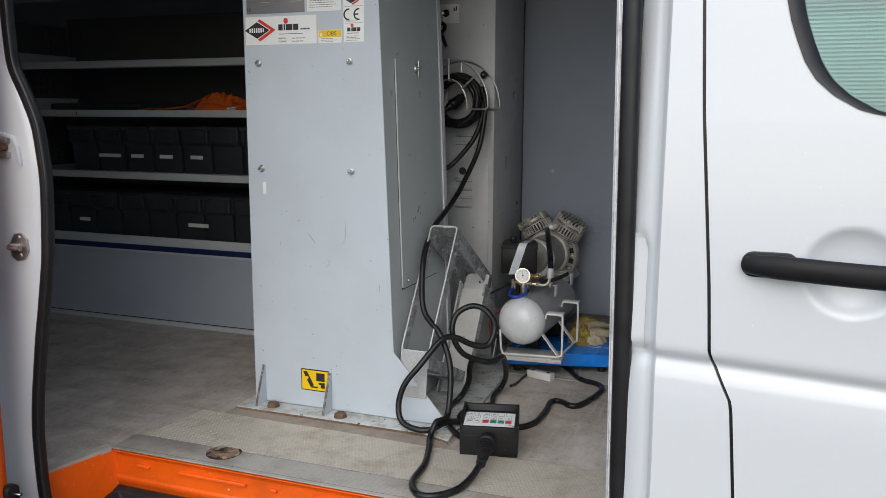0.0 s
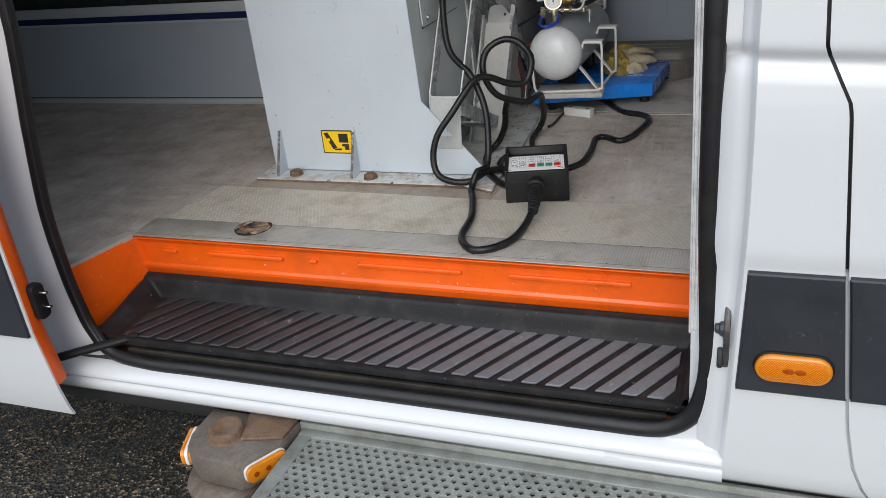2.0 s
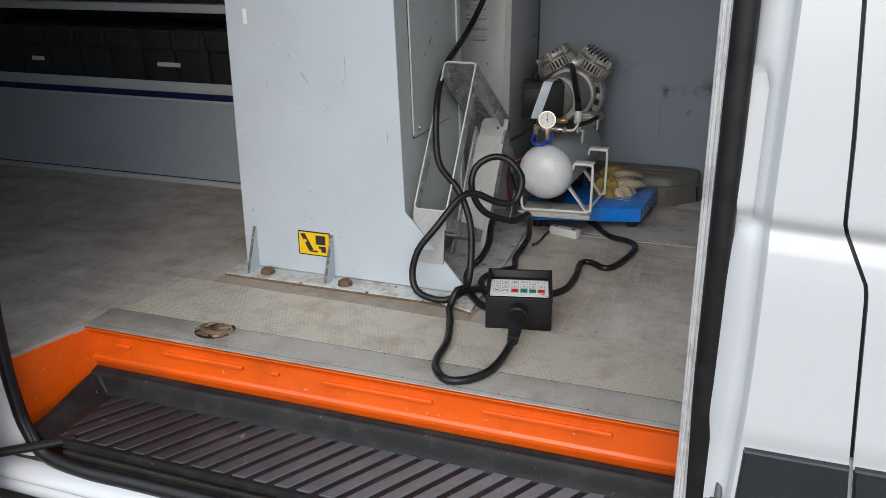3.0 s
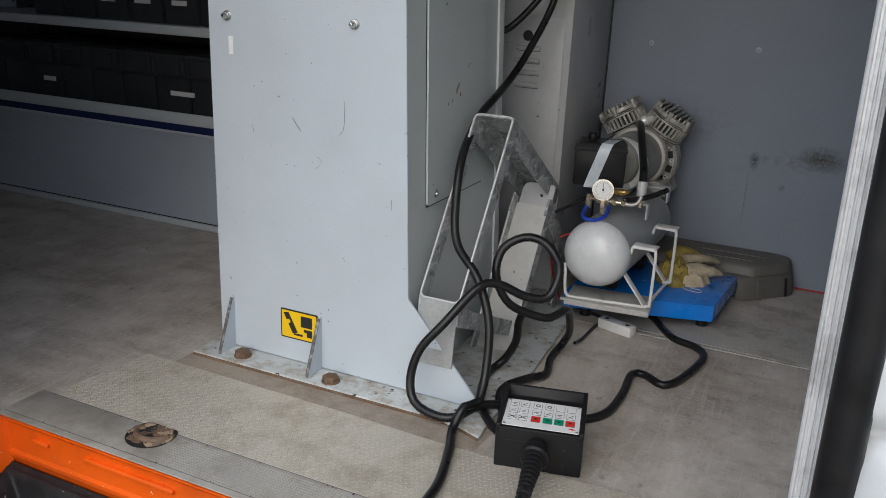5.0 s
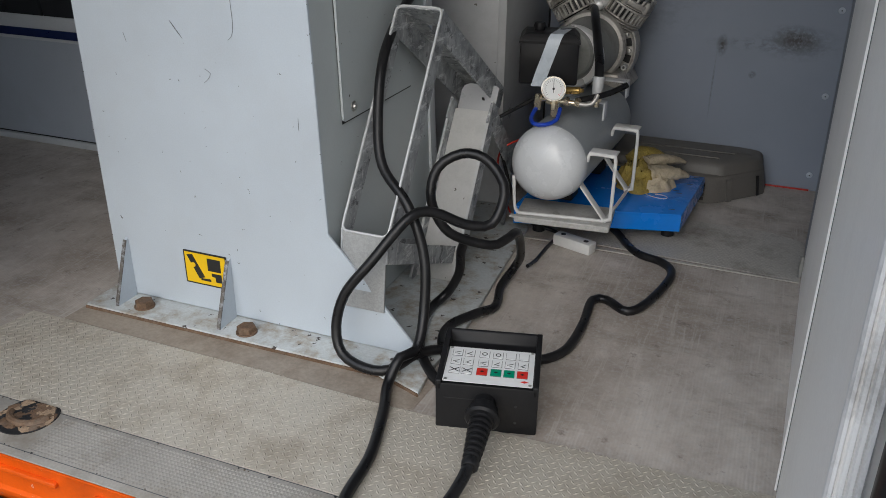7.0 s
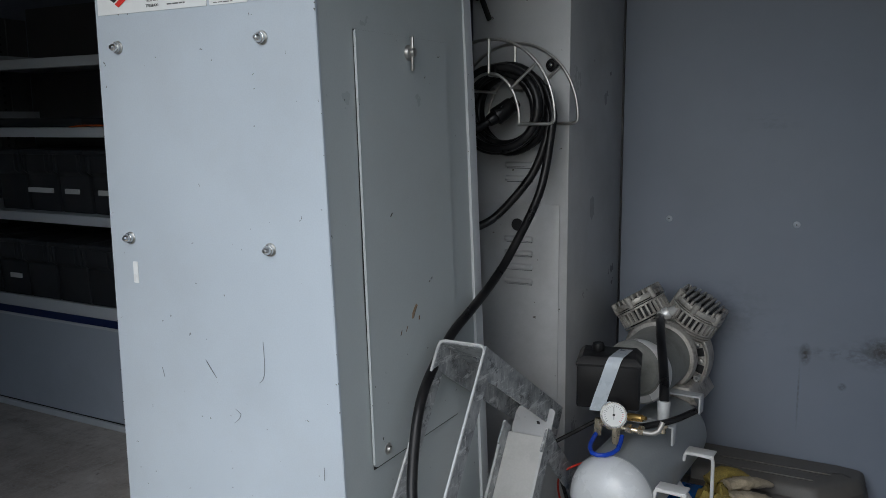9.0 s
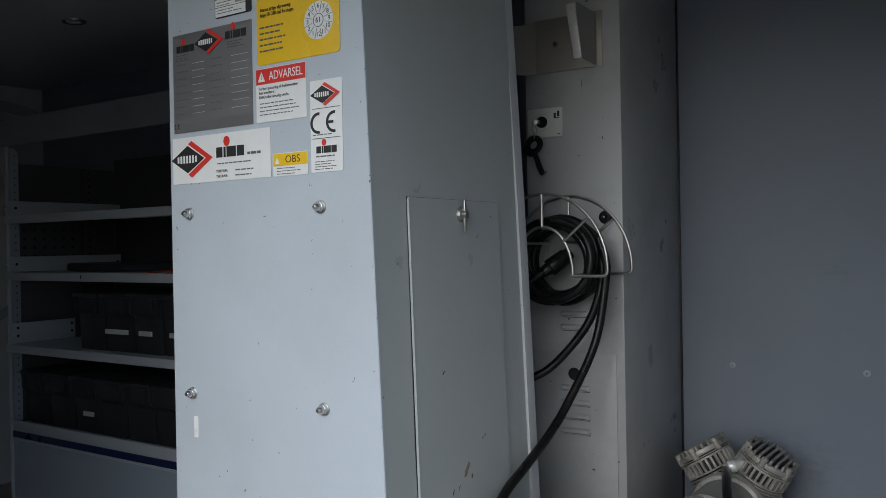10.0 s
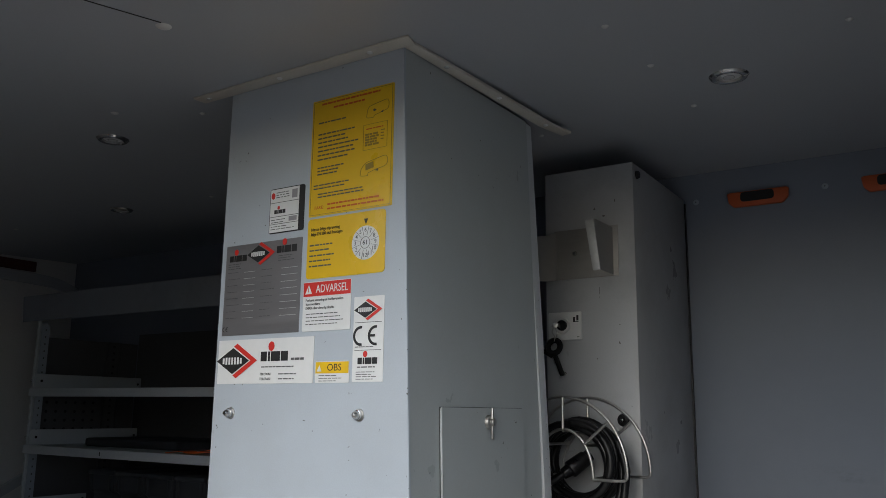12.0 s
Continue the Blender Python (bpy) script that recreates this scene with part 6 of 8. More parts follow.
    # tall white card: emblem, CE, emblem
    e = card(-0.398, -0.338, 1.700, 1.832, 0.001, WHITE_ST, col, "tall white card with a CE mark")
    emblem(-0.369, 1.811, 0.050, e)
    for q in ((-0.394, -0.342, 1.791, 1.7917), (-0.394, -0.342, 1.748, 1.7487)):
        bar(*q, INK, e)
    ce_mark(-0.370, 1.7705, 0.0155, INK, e)
    lines(-0.393, -0.344, 1.7535, 1, 0.004, 0.0018, INK, e, 62)
    wordmark(-0.368, 1.732, 0.038, e)
    lines(-0.388, -0.348, 1.7225, 1, 0.004, 0.0026, INK, e, 63)
    lines(-0.390, -0.348, 1.715, 4, 0.0036, 0.0016, INK, e, 64)
    # wide white makers' card
    g = card(-0.702, -0.479, 1.699, 1.774, 0.001, WHITE_ST, col, "wide white card with a red and black emblem")
    emblem(-0.655, 1.738, 0.088, g)
    wordmark(-0.566, 1.744, 0.062, g)
    lines(-0.528, -0.494, 1.7385, 1, 0.004, 0.0060, GREYINK, g, 65)
    lines(-0.595, -0.520, 1.7265, 1, 0.004, 0.0026, GREYINK, g, 66)
    words("TELEFON:", -0.585, 1.7145, 0.0058, INK, g, 0.026)
    words("TELEFAX:", -0.585, 1.7065, 0.0058, INK, g, 0.026)
    lines(-0.555, -0.515, 1.7145, 2, 0.008, 0.0028, GREYINK, g, 67)
    # yellow and white notice
    o = card(-0.474, -0.404, 1.699, 1.733, 0.002, WHITE_ST, col, "small notice with a yellow head line")
    bar(-0.473, -0.405, 1.714, 1.732, YELLOW, o)
    words("OBS", -0.434, 1.7227, 0.0155, INK, o, 0.029)
    flat([(-0.470, 1.717), (-0.460, 1.717), (-0.465, 1.727)], WHITE_ST, o, 0.0014)
    lines(-0.466, -0.416, 1.7105, 3, 0.0042, 0.0016, GREYINK, o, 68)


column()


# ---- tall cabinet with a wire cable reel ----
def tall_cabinet():
    X0, X1, Y0, Y1, Z1 = -0.410, -0.1945, 3.146, 3.545, 2.205
    cab = thing("tall_cabinet", (-0.304, 3.34, FLOOR_Z), "tall light grey sheet-steel cabinet with louvres", "cabinet")
    part("body", prism([(X0, Y0), (X1, Y0), (-0.2045, Y1), (X0, Y1)], "z", FLOOR_Z, Z1, 0.003), CABINET, cab)
    # Black strip paints in the shadow gap between cabinet and wall.
    part("edge_shade_strip", box(-0.209, -0.2015, Y1 - 0.006, FAR_Y - 0.0006, FLOOR_Z, Z1 - 0.01, 0.001), RUBBER, cab, "black strip standing in for the shadow gap at the wall")
    part("lower_door", box(-0.396, -0.212, Y0 - 0.003, Y0, 0.72, 1.362, 0.001), CABINET, cab, "flat lower cover")
    for z in (1.443, 1.415, 1.288, 1.258, 1.229, 1.198):
        yb = Y0 - 0.003 if z < 1.35 else Y0
        # pressed outward, deepest at its open lower lip
        rings = []
        for y, d, lip in ((yb, 0.0, 0.0), (yb - 0.0022, 0.0010, 0.0), (yb - 0.0048, 0.0030, 0.0012), (yb - 0.0062, 0.0062, 0.0015)):
            rings.append([(x, y, w) for x, w in rounded(-0.336 + d, -0.270 - d, z - 0.0062 + 0.3 * lip, z + 0.0066 - 1.5 * d + lip, 0.0044 - 0.25 * d, 4)])
        louvre = loft(rings)
        lv = part("louvre", louvre, CABINET, cab)
        part("slot", box(-0.329, -0.271, Y0 - 0.0045, Y0 - 0.0025 if z < 1.35 else Y0 + 0.001, z - 0.0075, z - 0.0055), GAP_GREY, lv)
    part("knock_out", cyl((-0.305, Y0 - 0.001, 1.318), (-0.305, Y0 - 0.0045, 1.318), 0.013, seg=20), DARK, cab)
    # tool holder of thin sheet
    hold = part("tool_holder", box(-0.386, -0.232, Y0 - 0.003, Y0, 1.952, 2.066, 0.001), HOLDER, cab, "bent sheet-steel tool holder")
    part("holder_arm", sheet([[(x, y, z) for z in (1.955, 2.060)] for x, y in ((-0.246, Y0 - 0.002), (-0.245, Y0 - 0.05), (-0.244, Y0 - 0.106))], (0.002, 0.001, 0)), HOLDER, hold)
    part("holder_lip", prism([(-0.263, 2.058), (-0.243, 2.057), (-0.230, 1.949), (-0.247, 1.949)], "y", Y0 - 0.110, Y0 - 0.105, 0.0015), CUT_ZINC, hold, "bright turned-out lip")
    part("holder_cheek", sheet([[(x, y, z) for z in (a, b)] for x, y, a, b in ((-0.384, Y0 - 0.002, 1.953, 2.062), (-0.386, Y0 - 0.04, 1.945, 2.050), (-0.392, Y0 - 0.085, 1.940, 2.040), (-0.405, Y0 - 0.100, 1.945, 2.036))], (0.003, 0, 0)), HOLDER, hold)
    part("holder_bolt", lathe([(0.0, 0.005), (0.004, 0.005), (0.006, 0.0)], pose(-0.335, Y0 - 0.003, 2.010, 90, 0, 0), 12), CHROME, hold)
    # key switch with a hanging key
    sw = part("key_switch", prism(rounded(-0.402, -0.3215, 1.816, 1.878, 0.003), "y", Y0 - 0.006, Y0, 0.001), NYLON, cab, "white key switch plate")
    part("collar", lathe([(0.012, 0.0), (0.012, 0.004), (0.0165, 0.004), (0.018, 0.0)], pose(-0.366, Y0 - 0.006, 1.848, 90, 0, 0), 24), NYLON, sw)
    part("barrel", cyl((-0.366, Y0 - 0.006, 1.848), (-0.366, Y0 - 0.016, 1.848), 0.012, seg=22, bevel=0.002), PLASTIC, sw)
    part("key", join(box(-0.3695, -0.3680, Y0 - 0.028, Y0 - 0.015, 1.843, 1.852, 0.0004), obox(pose(-0.374, Y0 - 0.030, 1.847, 0, 25, 20), 0.012, 0.0018, 0.012, 0.0008), tube([(-0.376, Y0 - 0.031, 1.844), (-0.380, Y0 - 0.033, 1.832), (-0.374, Y0 - 0.032, 1.822), (-0.376, Y0 - 0.030, 1.812)], 0.0011, 6), tube([(-0.372, Y0 - 0.031, 1.838), (-0.368, Y0 - 0.032, 1.828), (-0.372, Y0 - 0.032, 1.818)], 0.0010, 6)), STEEL, sw)
    part("key_fob", join(lathe([(0.009, 0.003), (0.017, 0.005), (0.0215, 0.0), (0.017, -0.005), (0.009, -0.003)], pose(-0.380, Y0 - 0.024, 1.800, 80, 10, 0), 20), obox(pose(-0.395, Y0 - 0.022, 1.786, 0, 30, 0), 0.026, 0.006, 0.012, 0.003), obox(pose(-0.371, Y0 - 0.022, 1.762, 0, -22, 0), 0.012, 0.006, 0.056, 0.003)), PLASTIC, sw)
    part("scratch", join(box(-0.2795, -0.2787, Y0 - 0.0004, Y0 + 0.001, 1.914, 1.930), box(-0.2792, -0.2786, Y0 - 0.0004, Y0 + 0.001, 1.905, 1.909)), GREYINK, cab)
    part("switch_print", join(box(-0.341, -0.336, Y0 - 0.0064, Y0 - 0.0058, 1.856, 1.866), box(-0.333, -0.328, Y0 - 0.0064, Y0 - 0.0058, 1.858, 1.870), box(-0.341, -0.328, Y0 - 0.0064, Y0 - 0.0058, 1.855, 1.8565), box(-0.332, -0.3265, Y0 - 0.0064, Y0 - 0.0058, 1.821, 1.8225)), INK, sw)
    # rubber buffer beside the reel
    part("buffer", lathe([(0.0, 0.010), (0.004, 0.010), (0.006, 0.006), (0.012, 0.005), (0.014, 0.0)], pose(-0.232, Y0, 1.643, 90, 0, 0), 20), PLASTIC, cab)
    part("buffer_screw", lathe([(0.0, 0.0125), (0.003, 0.0120), (0.0042, 0.009)], pose(-0.232, Y0, 1.643, 90, 0, 0), 12), CHROME, cab)
    part("top_bolt", lathe([(0.0, 0.006), (0.008, 0.006), (0.010, 0.0)], pose(X1, 3.17, 2.18, 0, 90, 0), 12), PLASTIC, cab)

    # wire basket: two arcs joined by spokes, round a hub ring
    reel = thing("cable_reel", (-0.332, Y0, 1.545), "half-round steel wire cable holder on the cabinet", "cable holder")
    cx, cz = -0.311, 1.528

    def arc(y, a, b, round_=0.012):
        """A standing half oval whose feet turn in on short radii."""
        pts = [(cx + a * math.cos(t), y, cz + round_ + (b - round_) * math.sin(t)) for t in [math.pi * i / 16 for i in range(17)]]
        return [(cx + a - round_, y, cz), (cx + a - round_ * 0.3, y, cz + round_ * 0.25), *pts, (cx - a + round_ * 0.3, y, cz + round_ * 0.25), (cx - a + round_, y, cz)]

    yf, yb, W = 3.018, 3.140, 0.0031
    part("front_arc", tube(arc(yf, 0.134, 0.160), W, 8), STEEL, reel)
    part("rear_arc", tube(arc(yb, 0.136, 0.161), W, 8), STEEL, reel)
    part("hub_front", tube(arc(yf, 0.063, 0.096, 0.004), W, 8), STEEL, reel)
    part("hub_rear", tube(arc(yb, 0.060, 0.094, 0.004), W, 8), STEEL, reel)
    for t in (44, 90, 136):
        c, q = math.cos(radians(t)), math.sin(radians(t))
        part("front_spoke", tube([(cx + 0.063 * c, yf - 0.002, cz + 0.096 * q), (cx + 0.134 * c, yf - 0.002, cz + 0.160 * q)], W, 8), STEEL, reel)
        part("rear_spoke", tube([(cx + 0.060 * c, yb, cz + 0.094 * q), (cx + 0.136 * c, yb, cz + 0.161 * q)], W, 8), STEEL, reel)
        part("cross_bar", tube([(cx + 0.062 * c, yf, cz + 0.093 * q), (cx + 0.060 * c, yb, cz + 0.092 * q)], W, 8), STEEL, reel)
    for k in (-1, 1):
        part("foot_bar", tube([(cx + 0.060 * k, yf, cz), (cx + 0.09 * k, yf, cz), (cx + 0.123 * k, yf, cz)], W, 8), STEEL, reel)
        part("rear_foot_bar", tube([(cx + 0.058 * k, yb, cz), (cx + 0.09 * k, yb, cz), (cx + 0.125 * k, yb, cz)], W, 8), STEEL, reel)
        part("base_bar", tube([(cx + 0.060 * k, yf, cz), (cx + 0.058 * k, yb, cz)], W, 8), STEEL, reel)


tall_cabinet()


# ---- cables ----
def cables():
    R = 0.0083
    coil = []
    for i in range(9 * 18 + 1):
        t = i / 18 * 2 * math.pi
        k = i / 162
        r = 0.0770 + 0.0055 * math.sin(2.1 * k * 6.28) + 0.0035 * math.sin(5 * t / 3)
        coil.append((-0.305 + r * math.cos(t + 1.57), 3.034 + 0.090 * k + 0.004 * math.sin(t * 1.3), 1.557 + r * math.sin(t + 1.57)))
    lead = thing("coiled_cable", (-0.305, 3.10, 1.50), "thick black cable coiled on the wire holder", "cable")
    part("coil", tube(coil, R, 10, step=0.02), CABLE, lead, smooth=60)
    part("plug", join(cyl((-0.318, 3.060, 1.541), (-0.292, 3.085, 1.566), 0.0185, 0.0165, 18, 0.003), cyl((-0.330, 3.050, 1.532), (-0.316, 3.062, 1.543), 0.011, 0.014, 16, 0.002), cyl((-0.294, 3.083, 1.564), (-0.286, 3.091, 1.572), 0.013, 0.013, 16, 0.001)), CABLE, lead, "black rubber plug")
    part("plug_lead", tube([(-0.326, 3.053, 1.535), (-0.345, 3.045, 1.522), (-0.370, 3.040, 1.511), (-0.392, 3.045, 1.520)], R, 10), CABLE, lead, smooth=60)
    # one run hangs from the holder and swings behind the column
    part("hanging_run", tube([(-0.216, 3.085, 1.56), (-0.213, 3.075, 1.51), (-0.241, 3.065, 1.429), (-0.304, 3.045, 1.350), (-0.345, 3.02, 1.322), (-0.45, 3.0, 1.27)], R, 10), CABLE, lead, smooth=60)

    long = thing("control_cable", (-0.10, 2.45, FLOOR_Z), "long black rubber cable looped beside the column onto the floor", "cable")
    part("run", tube([(-0.222, 3.085, 1.6), (-0.205, 3.078, 1.555), (-0.202, 3.07, 1.521), (-0.217, 3.05, 1.4), (-0.247, 2.985, 1.29), (-0.258, 2.92, 1.238), (-0.2585, 2.83, 1.203), (-0.2575, 2.747, 1.172), (-0.2365, 2.622, 1.117), (-0.222, 2.565, 1.03), (-0.199, 2.53, 0.962), (-0.141, 2.5, 0.912), (-0.105, 2.48, 0.836), (-0.095, 2.452, 0.746), (-0.094, 2.418, 0.705), (-0.106, 2.385, 0.708), (-0.115, 2.358, 0.673), (-0.094, 2.299, 0.67), (-0.067, 2.201, 0.67), (-0.059, 2.113, 0.6712), (-0.043, 2.07, 0.6712), (-0.011, 2.04, 0.6712), (0.027, 2.055, 0.6712), (0.055, 2.098, 0.6712), (0.066, 2.15, 0.674), (0.072, 2.19, 0.684), (0.074, 2.212, 0.694)], R, 12), CABLE, long, smooth=60)

    feed = thing("supply_cable", (0.10, 2.7, FLOOR_Z), "black supply cable snaking over the van floor", "cable")
    part("run", tube([(0.055, 3.14, 0.668), (0.095, 3.088, 0.668), (0.154, 2.998, 0.668), (0.213, 2.969, 0.668), (0.238, 2.917, 0.668), (0.214, 2.793, 0.668), (0.184, 2.74, 0.668), (0.141, 2.768, 0.668), (0.116, 2.756, 0.668), (0.12, 2.66, 0.668), (0.113, 2.57, 0.668), (0.08, 2.522, 0.668), (0.03, 2.52, 0.668), (-0.04, 2.505, 0.669), (-0.075, 2.47, 0.681), (-0.098, 2.43, 0.69), (-0.122, 2.382, 0.684), (-0.16, 2.372, 0.683), (-0.205, 2.38, 0.695), (-0.22, 2.392, 0.735), (-0.207, 2.402, 0.791), (-0.169, 2.42, 0.845), (-0.126, 2.47, 0.907), (-0.097, 2.5, 0.909), (-0.054, 2.525, 0.886), (-0.018, 2.55, 0.883), (-0.006, 2.573, 0.926), (-0.02, 2.59, 0.95), (-0.051, 2.6, 0.973), (-0.09, 2.6, 0.975), (-0.126, 2.585, 0.95), (-0.131, 2.57, 0.899), (-0.102, 2.58, 0.841), (-0.043, 2.62, 0.811), (-0.023, 2.65, 0.813), (-0.018, 2.7, 0.805), (-0.031, 2.775, 0.727), (-0.051, 2.804, 0.682), (-0.057, 2.74, 0.67), (-0.042, 2.662, 0.67), (-0.062, 2.612, 0.677), (-0.089, 2.552, 0.6785), (-0.08, 2.495, 0.6785), (-0.045, 2.445, 0.672), (-0.024, 2.42, 0.668)], R, 12), CABLE, feed, smooth=60)
    spare = thing("floor_cable", (-0.06, 2.7, FLOOR_Z), "black cable kinked on the column's base plate", "cable")
    part("run", tube([(-0.026, 2.39, 0.668), (-0.062, 2.41, 0.672), (-0.108, 2.468, 0.6785), (-0.138, 2.560, 0.6785), (-0.141, 2.615, 0.6785), (-0.124, 2.635, 0.696), (-0.100, 2.625, 0.745), (-0.092, 2.612, 0.795), (-0.080, 2.604, 0.826)], R, 12), CABLE, spare, smooth=60)
    # thin lead from the compressor's switch to the floor
    thin = thing("thin_lead", (-0.10, 3.0, FLOOR_Z), "thin black lead hanging from the compressor", "cable")
    part("run", tube([(-0.085, 3.03, 0.965), (-0.12, 3.0, 0.945), (-0.155, 2.97, 0.925), (-0.165, 2.98, 0.91), (-0.15, 3.0, 0.85), (-0.13, 3.02, 0.76), (-0.10, 3.03, 0.69), (-0.045, 3.05, 0.6645), (-0.020, 3.03, 0.664), (-0.026, 2.96, 0.664), (-0.030, 2.89, 0.6645), (-0.034, 2.84, 0.672)], 0.004, 8), CABLE, thin, smooth=60)
    red = thing("red_lead", (-0.11, 3.02, FLOOR_Z), "thin red lead behind the tank", "cable")
    part("run", tube([(-0.090, 3.07, 0.872), (-0.120, 3.03, 0.868), (-0.150, 3.01, 0.850), (-0.168, 3.04, 0.800), (-0.165, 3.08, 0.720), (-0.150, 3.10, 0.6625)], 0.0022, 8), RED_WIRE, red, smooth=60)


cables()


# ---- control box ----
def control_box():
    # stands askew on the floor, its sloped keypad facing the opening
    m = pose(0.043, 2.381, FLOOR_Z, 0, 0, 13.5)

    def at(bm):
        bm.transform(m)
        return bm

    cb = thing("control_box", (0.043, 2.381, FLOOR_Z), "black plastic remote control box with a pictogram keypad", "control box")
    W, D = 0.146, 0.122
    shape = [(-D / 2, 0.0), (D / 2, 0.0), (D / 2, 0.098), (D / 2 - 0.006, 0.098), (D / 2 - 0.012, 0.080), (-D / 2 + 0.008, 0.076), (-D / 2, 0.078)]
    part("case", at(prism(shape, "x", -W / 2, W / 2, 0.003)), PLASTIC, cb, smooth=40)
    for s in (-1, 1):
        part("cheek", at(prism([(-D / 2, 0.065), (D / 2, 0.07), (D / 2, 0.098), (D / 2 - 0.008, 0.097), (-D / 2 + 0.004, 0.083), (-D / 2, 0.081)], "x", s * (W / 2 - 0.004) - 0.004, s * (W / 2 - 0.004) + 0.004, 0.0015)), PLASTIC, cb)
    tilt = 2.2
    pm = m @ pose(0, -0.0150, 0.0812, tilt, 0, 0)

    def pad(x0, x1, y0, y1, mat, parent, z=0.0, name="pictogram", r=0.0):
        b = prism(rounded(x0, x1, y0, y1, r or 0.0006, 2), "z", z, z + 0.0008)
        b.transform(pm)
        return part(name, b, mat, parent)

    key = pad(-0.064, 0.064, -0.043, 0.043, WHITE_ST, cb, 0.0, "keypad", 0.002)
    tagged(key, "white keypad with red and green buttons")
    cols = [-0.050, -0.032, -0.010, 0.010, 0.029, 0.048]
    for i, x in enumerate(cols):
        for j, y in enumerate((0.028, 0.006)):
            k = pad(x - 0.0075, x + 0.0075, y - 0.0085, y + 0.0085, GREYINK, key, 0.0006, "button_frame")
            pad(x - 0.0069, x + 0.0069, y - 0.0079, y + 0.0079, WHITE_ST, k, 0.0012, "button")
            if j == 0 and i in (2, 3):
                b = lathe([(0.0028, 0.0), (0.0028, 0.0022), (0.0042, 0.0022), (0.0042, 0.0)], pm @ pose(x, y, 0.0), 14)
                part("symbol", b, INK, k)
            elif j == 1 or i < 2:
                b = obox(pose(x, y, 0.0018, 0, 0, 40 if i % 2 else 25), 0.010, 0.0012, 0.0008)
                b.transform(pm)
                part("symbol", b, INK, k)
                b = obox(pose(x + 0.001, y - 0.004, 0.0018, 0, 0, -20), 0.006, 0.0010, 0.0008)
                b.transform(pm)
                part("symbol", b, INK, k)
    for i, (x, mat) in enumerate(zip(cols, (None, None, RED, GREEN, GREEN, RED))):
        y = -0.016
        k = pad(x - 0.0078, x + 0.0078, y - 0.0085, y + 0.0085, GREYINK, key, 0.0006, "button_frame")
        pad(x - 0.0075, x + 0.0075, y - 0.0080, y + 0.0080, mat or WHITE_ST, k, 0.0012, "button")
        if mat is None:
            for s in (35, -35):
                b = obox(pose(x, y, 0.0021, 0, 0, s), 0.016, 0.0013, 0.0006)
                b.transform(pm)
                part("symbol", b, INK, k)
        else:
            b = prism([(x - 0.003, y), (x, y - 0.002), (x + 0.003, y), (x, y + 0.002)], "z", 0.0018, 0.0024)
            b.transform(pm)
            part("symbol", b, INK, k)
    b = prism([(0.046, -0.032), (0.052, -0.0295), (0.058, -0.032), (0.052, -0.0345)], "z", 0.0006, 0.0012)
    b.transform(pm)
    part("mark", b, RED, key)
    for x, y in ((-0.060, -0.039), (0.060, -0.039), (-0.060, 0.040), (0.060, 0.040)):
        b = cyl((x, y, 0.0006), (x, y, 0.0016), 0.0024, seg=10)
        b.transform(pm)
        part("pad_screw", b, STEEL, key)
    # cable gland with a ribbed strain relief
    gl = part("cable_gland", at(cyl((-0.002, -D / 2 + 0.004, 0.050), (-0.002, -D / 2 - 0.026, 0.048), 0.0165, 0.0155, 20, 0.002)), PLASTIC, cb, "black cable gland")
    a, b = Vector((-0.002, -D / 2 - 0.022, 0.048)), Vector((-0.010, -0.180, 0.030))
    part("gland_nut", at(cyl(a - (b - a) * 0.10, a + (b - a) * 0.04, 0.0205, 0.0215, 10, 0.002)), PLASTIC, gl)
    part("gland_collar", at(lathe([(0.012, -0.004), (0.0215, -0.004), (0.0250, -0.001), (0.0250, 0.003), (0.0215, 0.006), (0.012, 0.006)], Matrix.Translation(a + (b - a) * 0.08) @ (b - a).to_track_quat("Z", "Y").to_matrix().to_4x4(), 26)), PLASTIC, gl)
    for i in range(8):
        t = 0.12 + i * 0.095
        part("relief_ring", at(cyl(a + (b - a) * t, a + (b - a) * (t + 0.06), 0.0178 - 0.0007 * i, 0.0172 - 0.0007 * i, 18, 0.0022)), PLASTIC, gl)
    part("relief_core", at(cyl(a, b, 0.0125, 0.0098, 16)), RUBBER, gl)
    part("relief_end", at(cyl(a + (b - a) * 0.88, b, 0.0125, 0.0115, 18, 0.002)), RUBBER, gl)
    part("mould_line", at(box(-W / 2 + 0.012, -0.008, -D / 2 - 0.0004, -D / 2 + 0.001, 0.0535, 0.0545)), DARK, cb)
    for x, z in ((0.042, 0.048), (0.042, 0.020), (-0.02, 0.022)):
        part("case_screw", at(cyl((x, -D / 2 - 0.0004, z), (x, -D / 2 + 0.002, z), 0.0022, seg=10)), DARK, cb)


control_box()


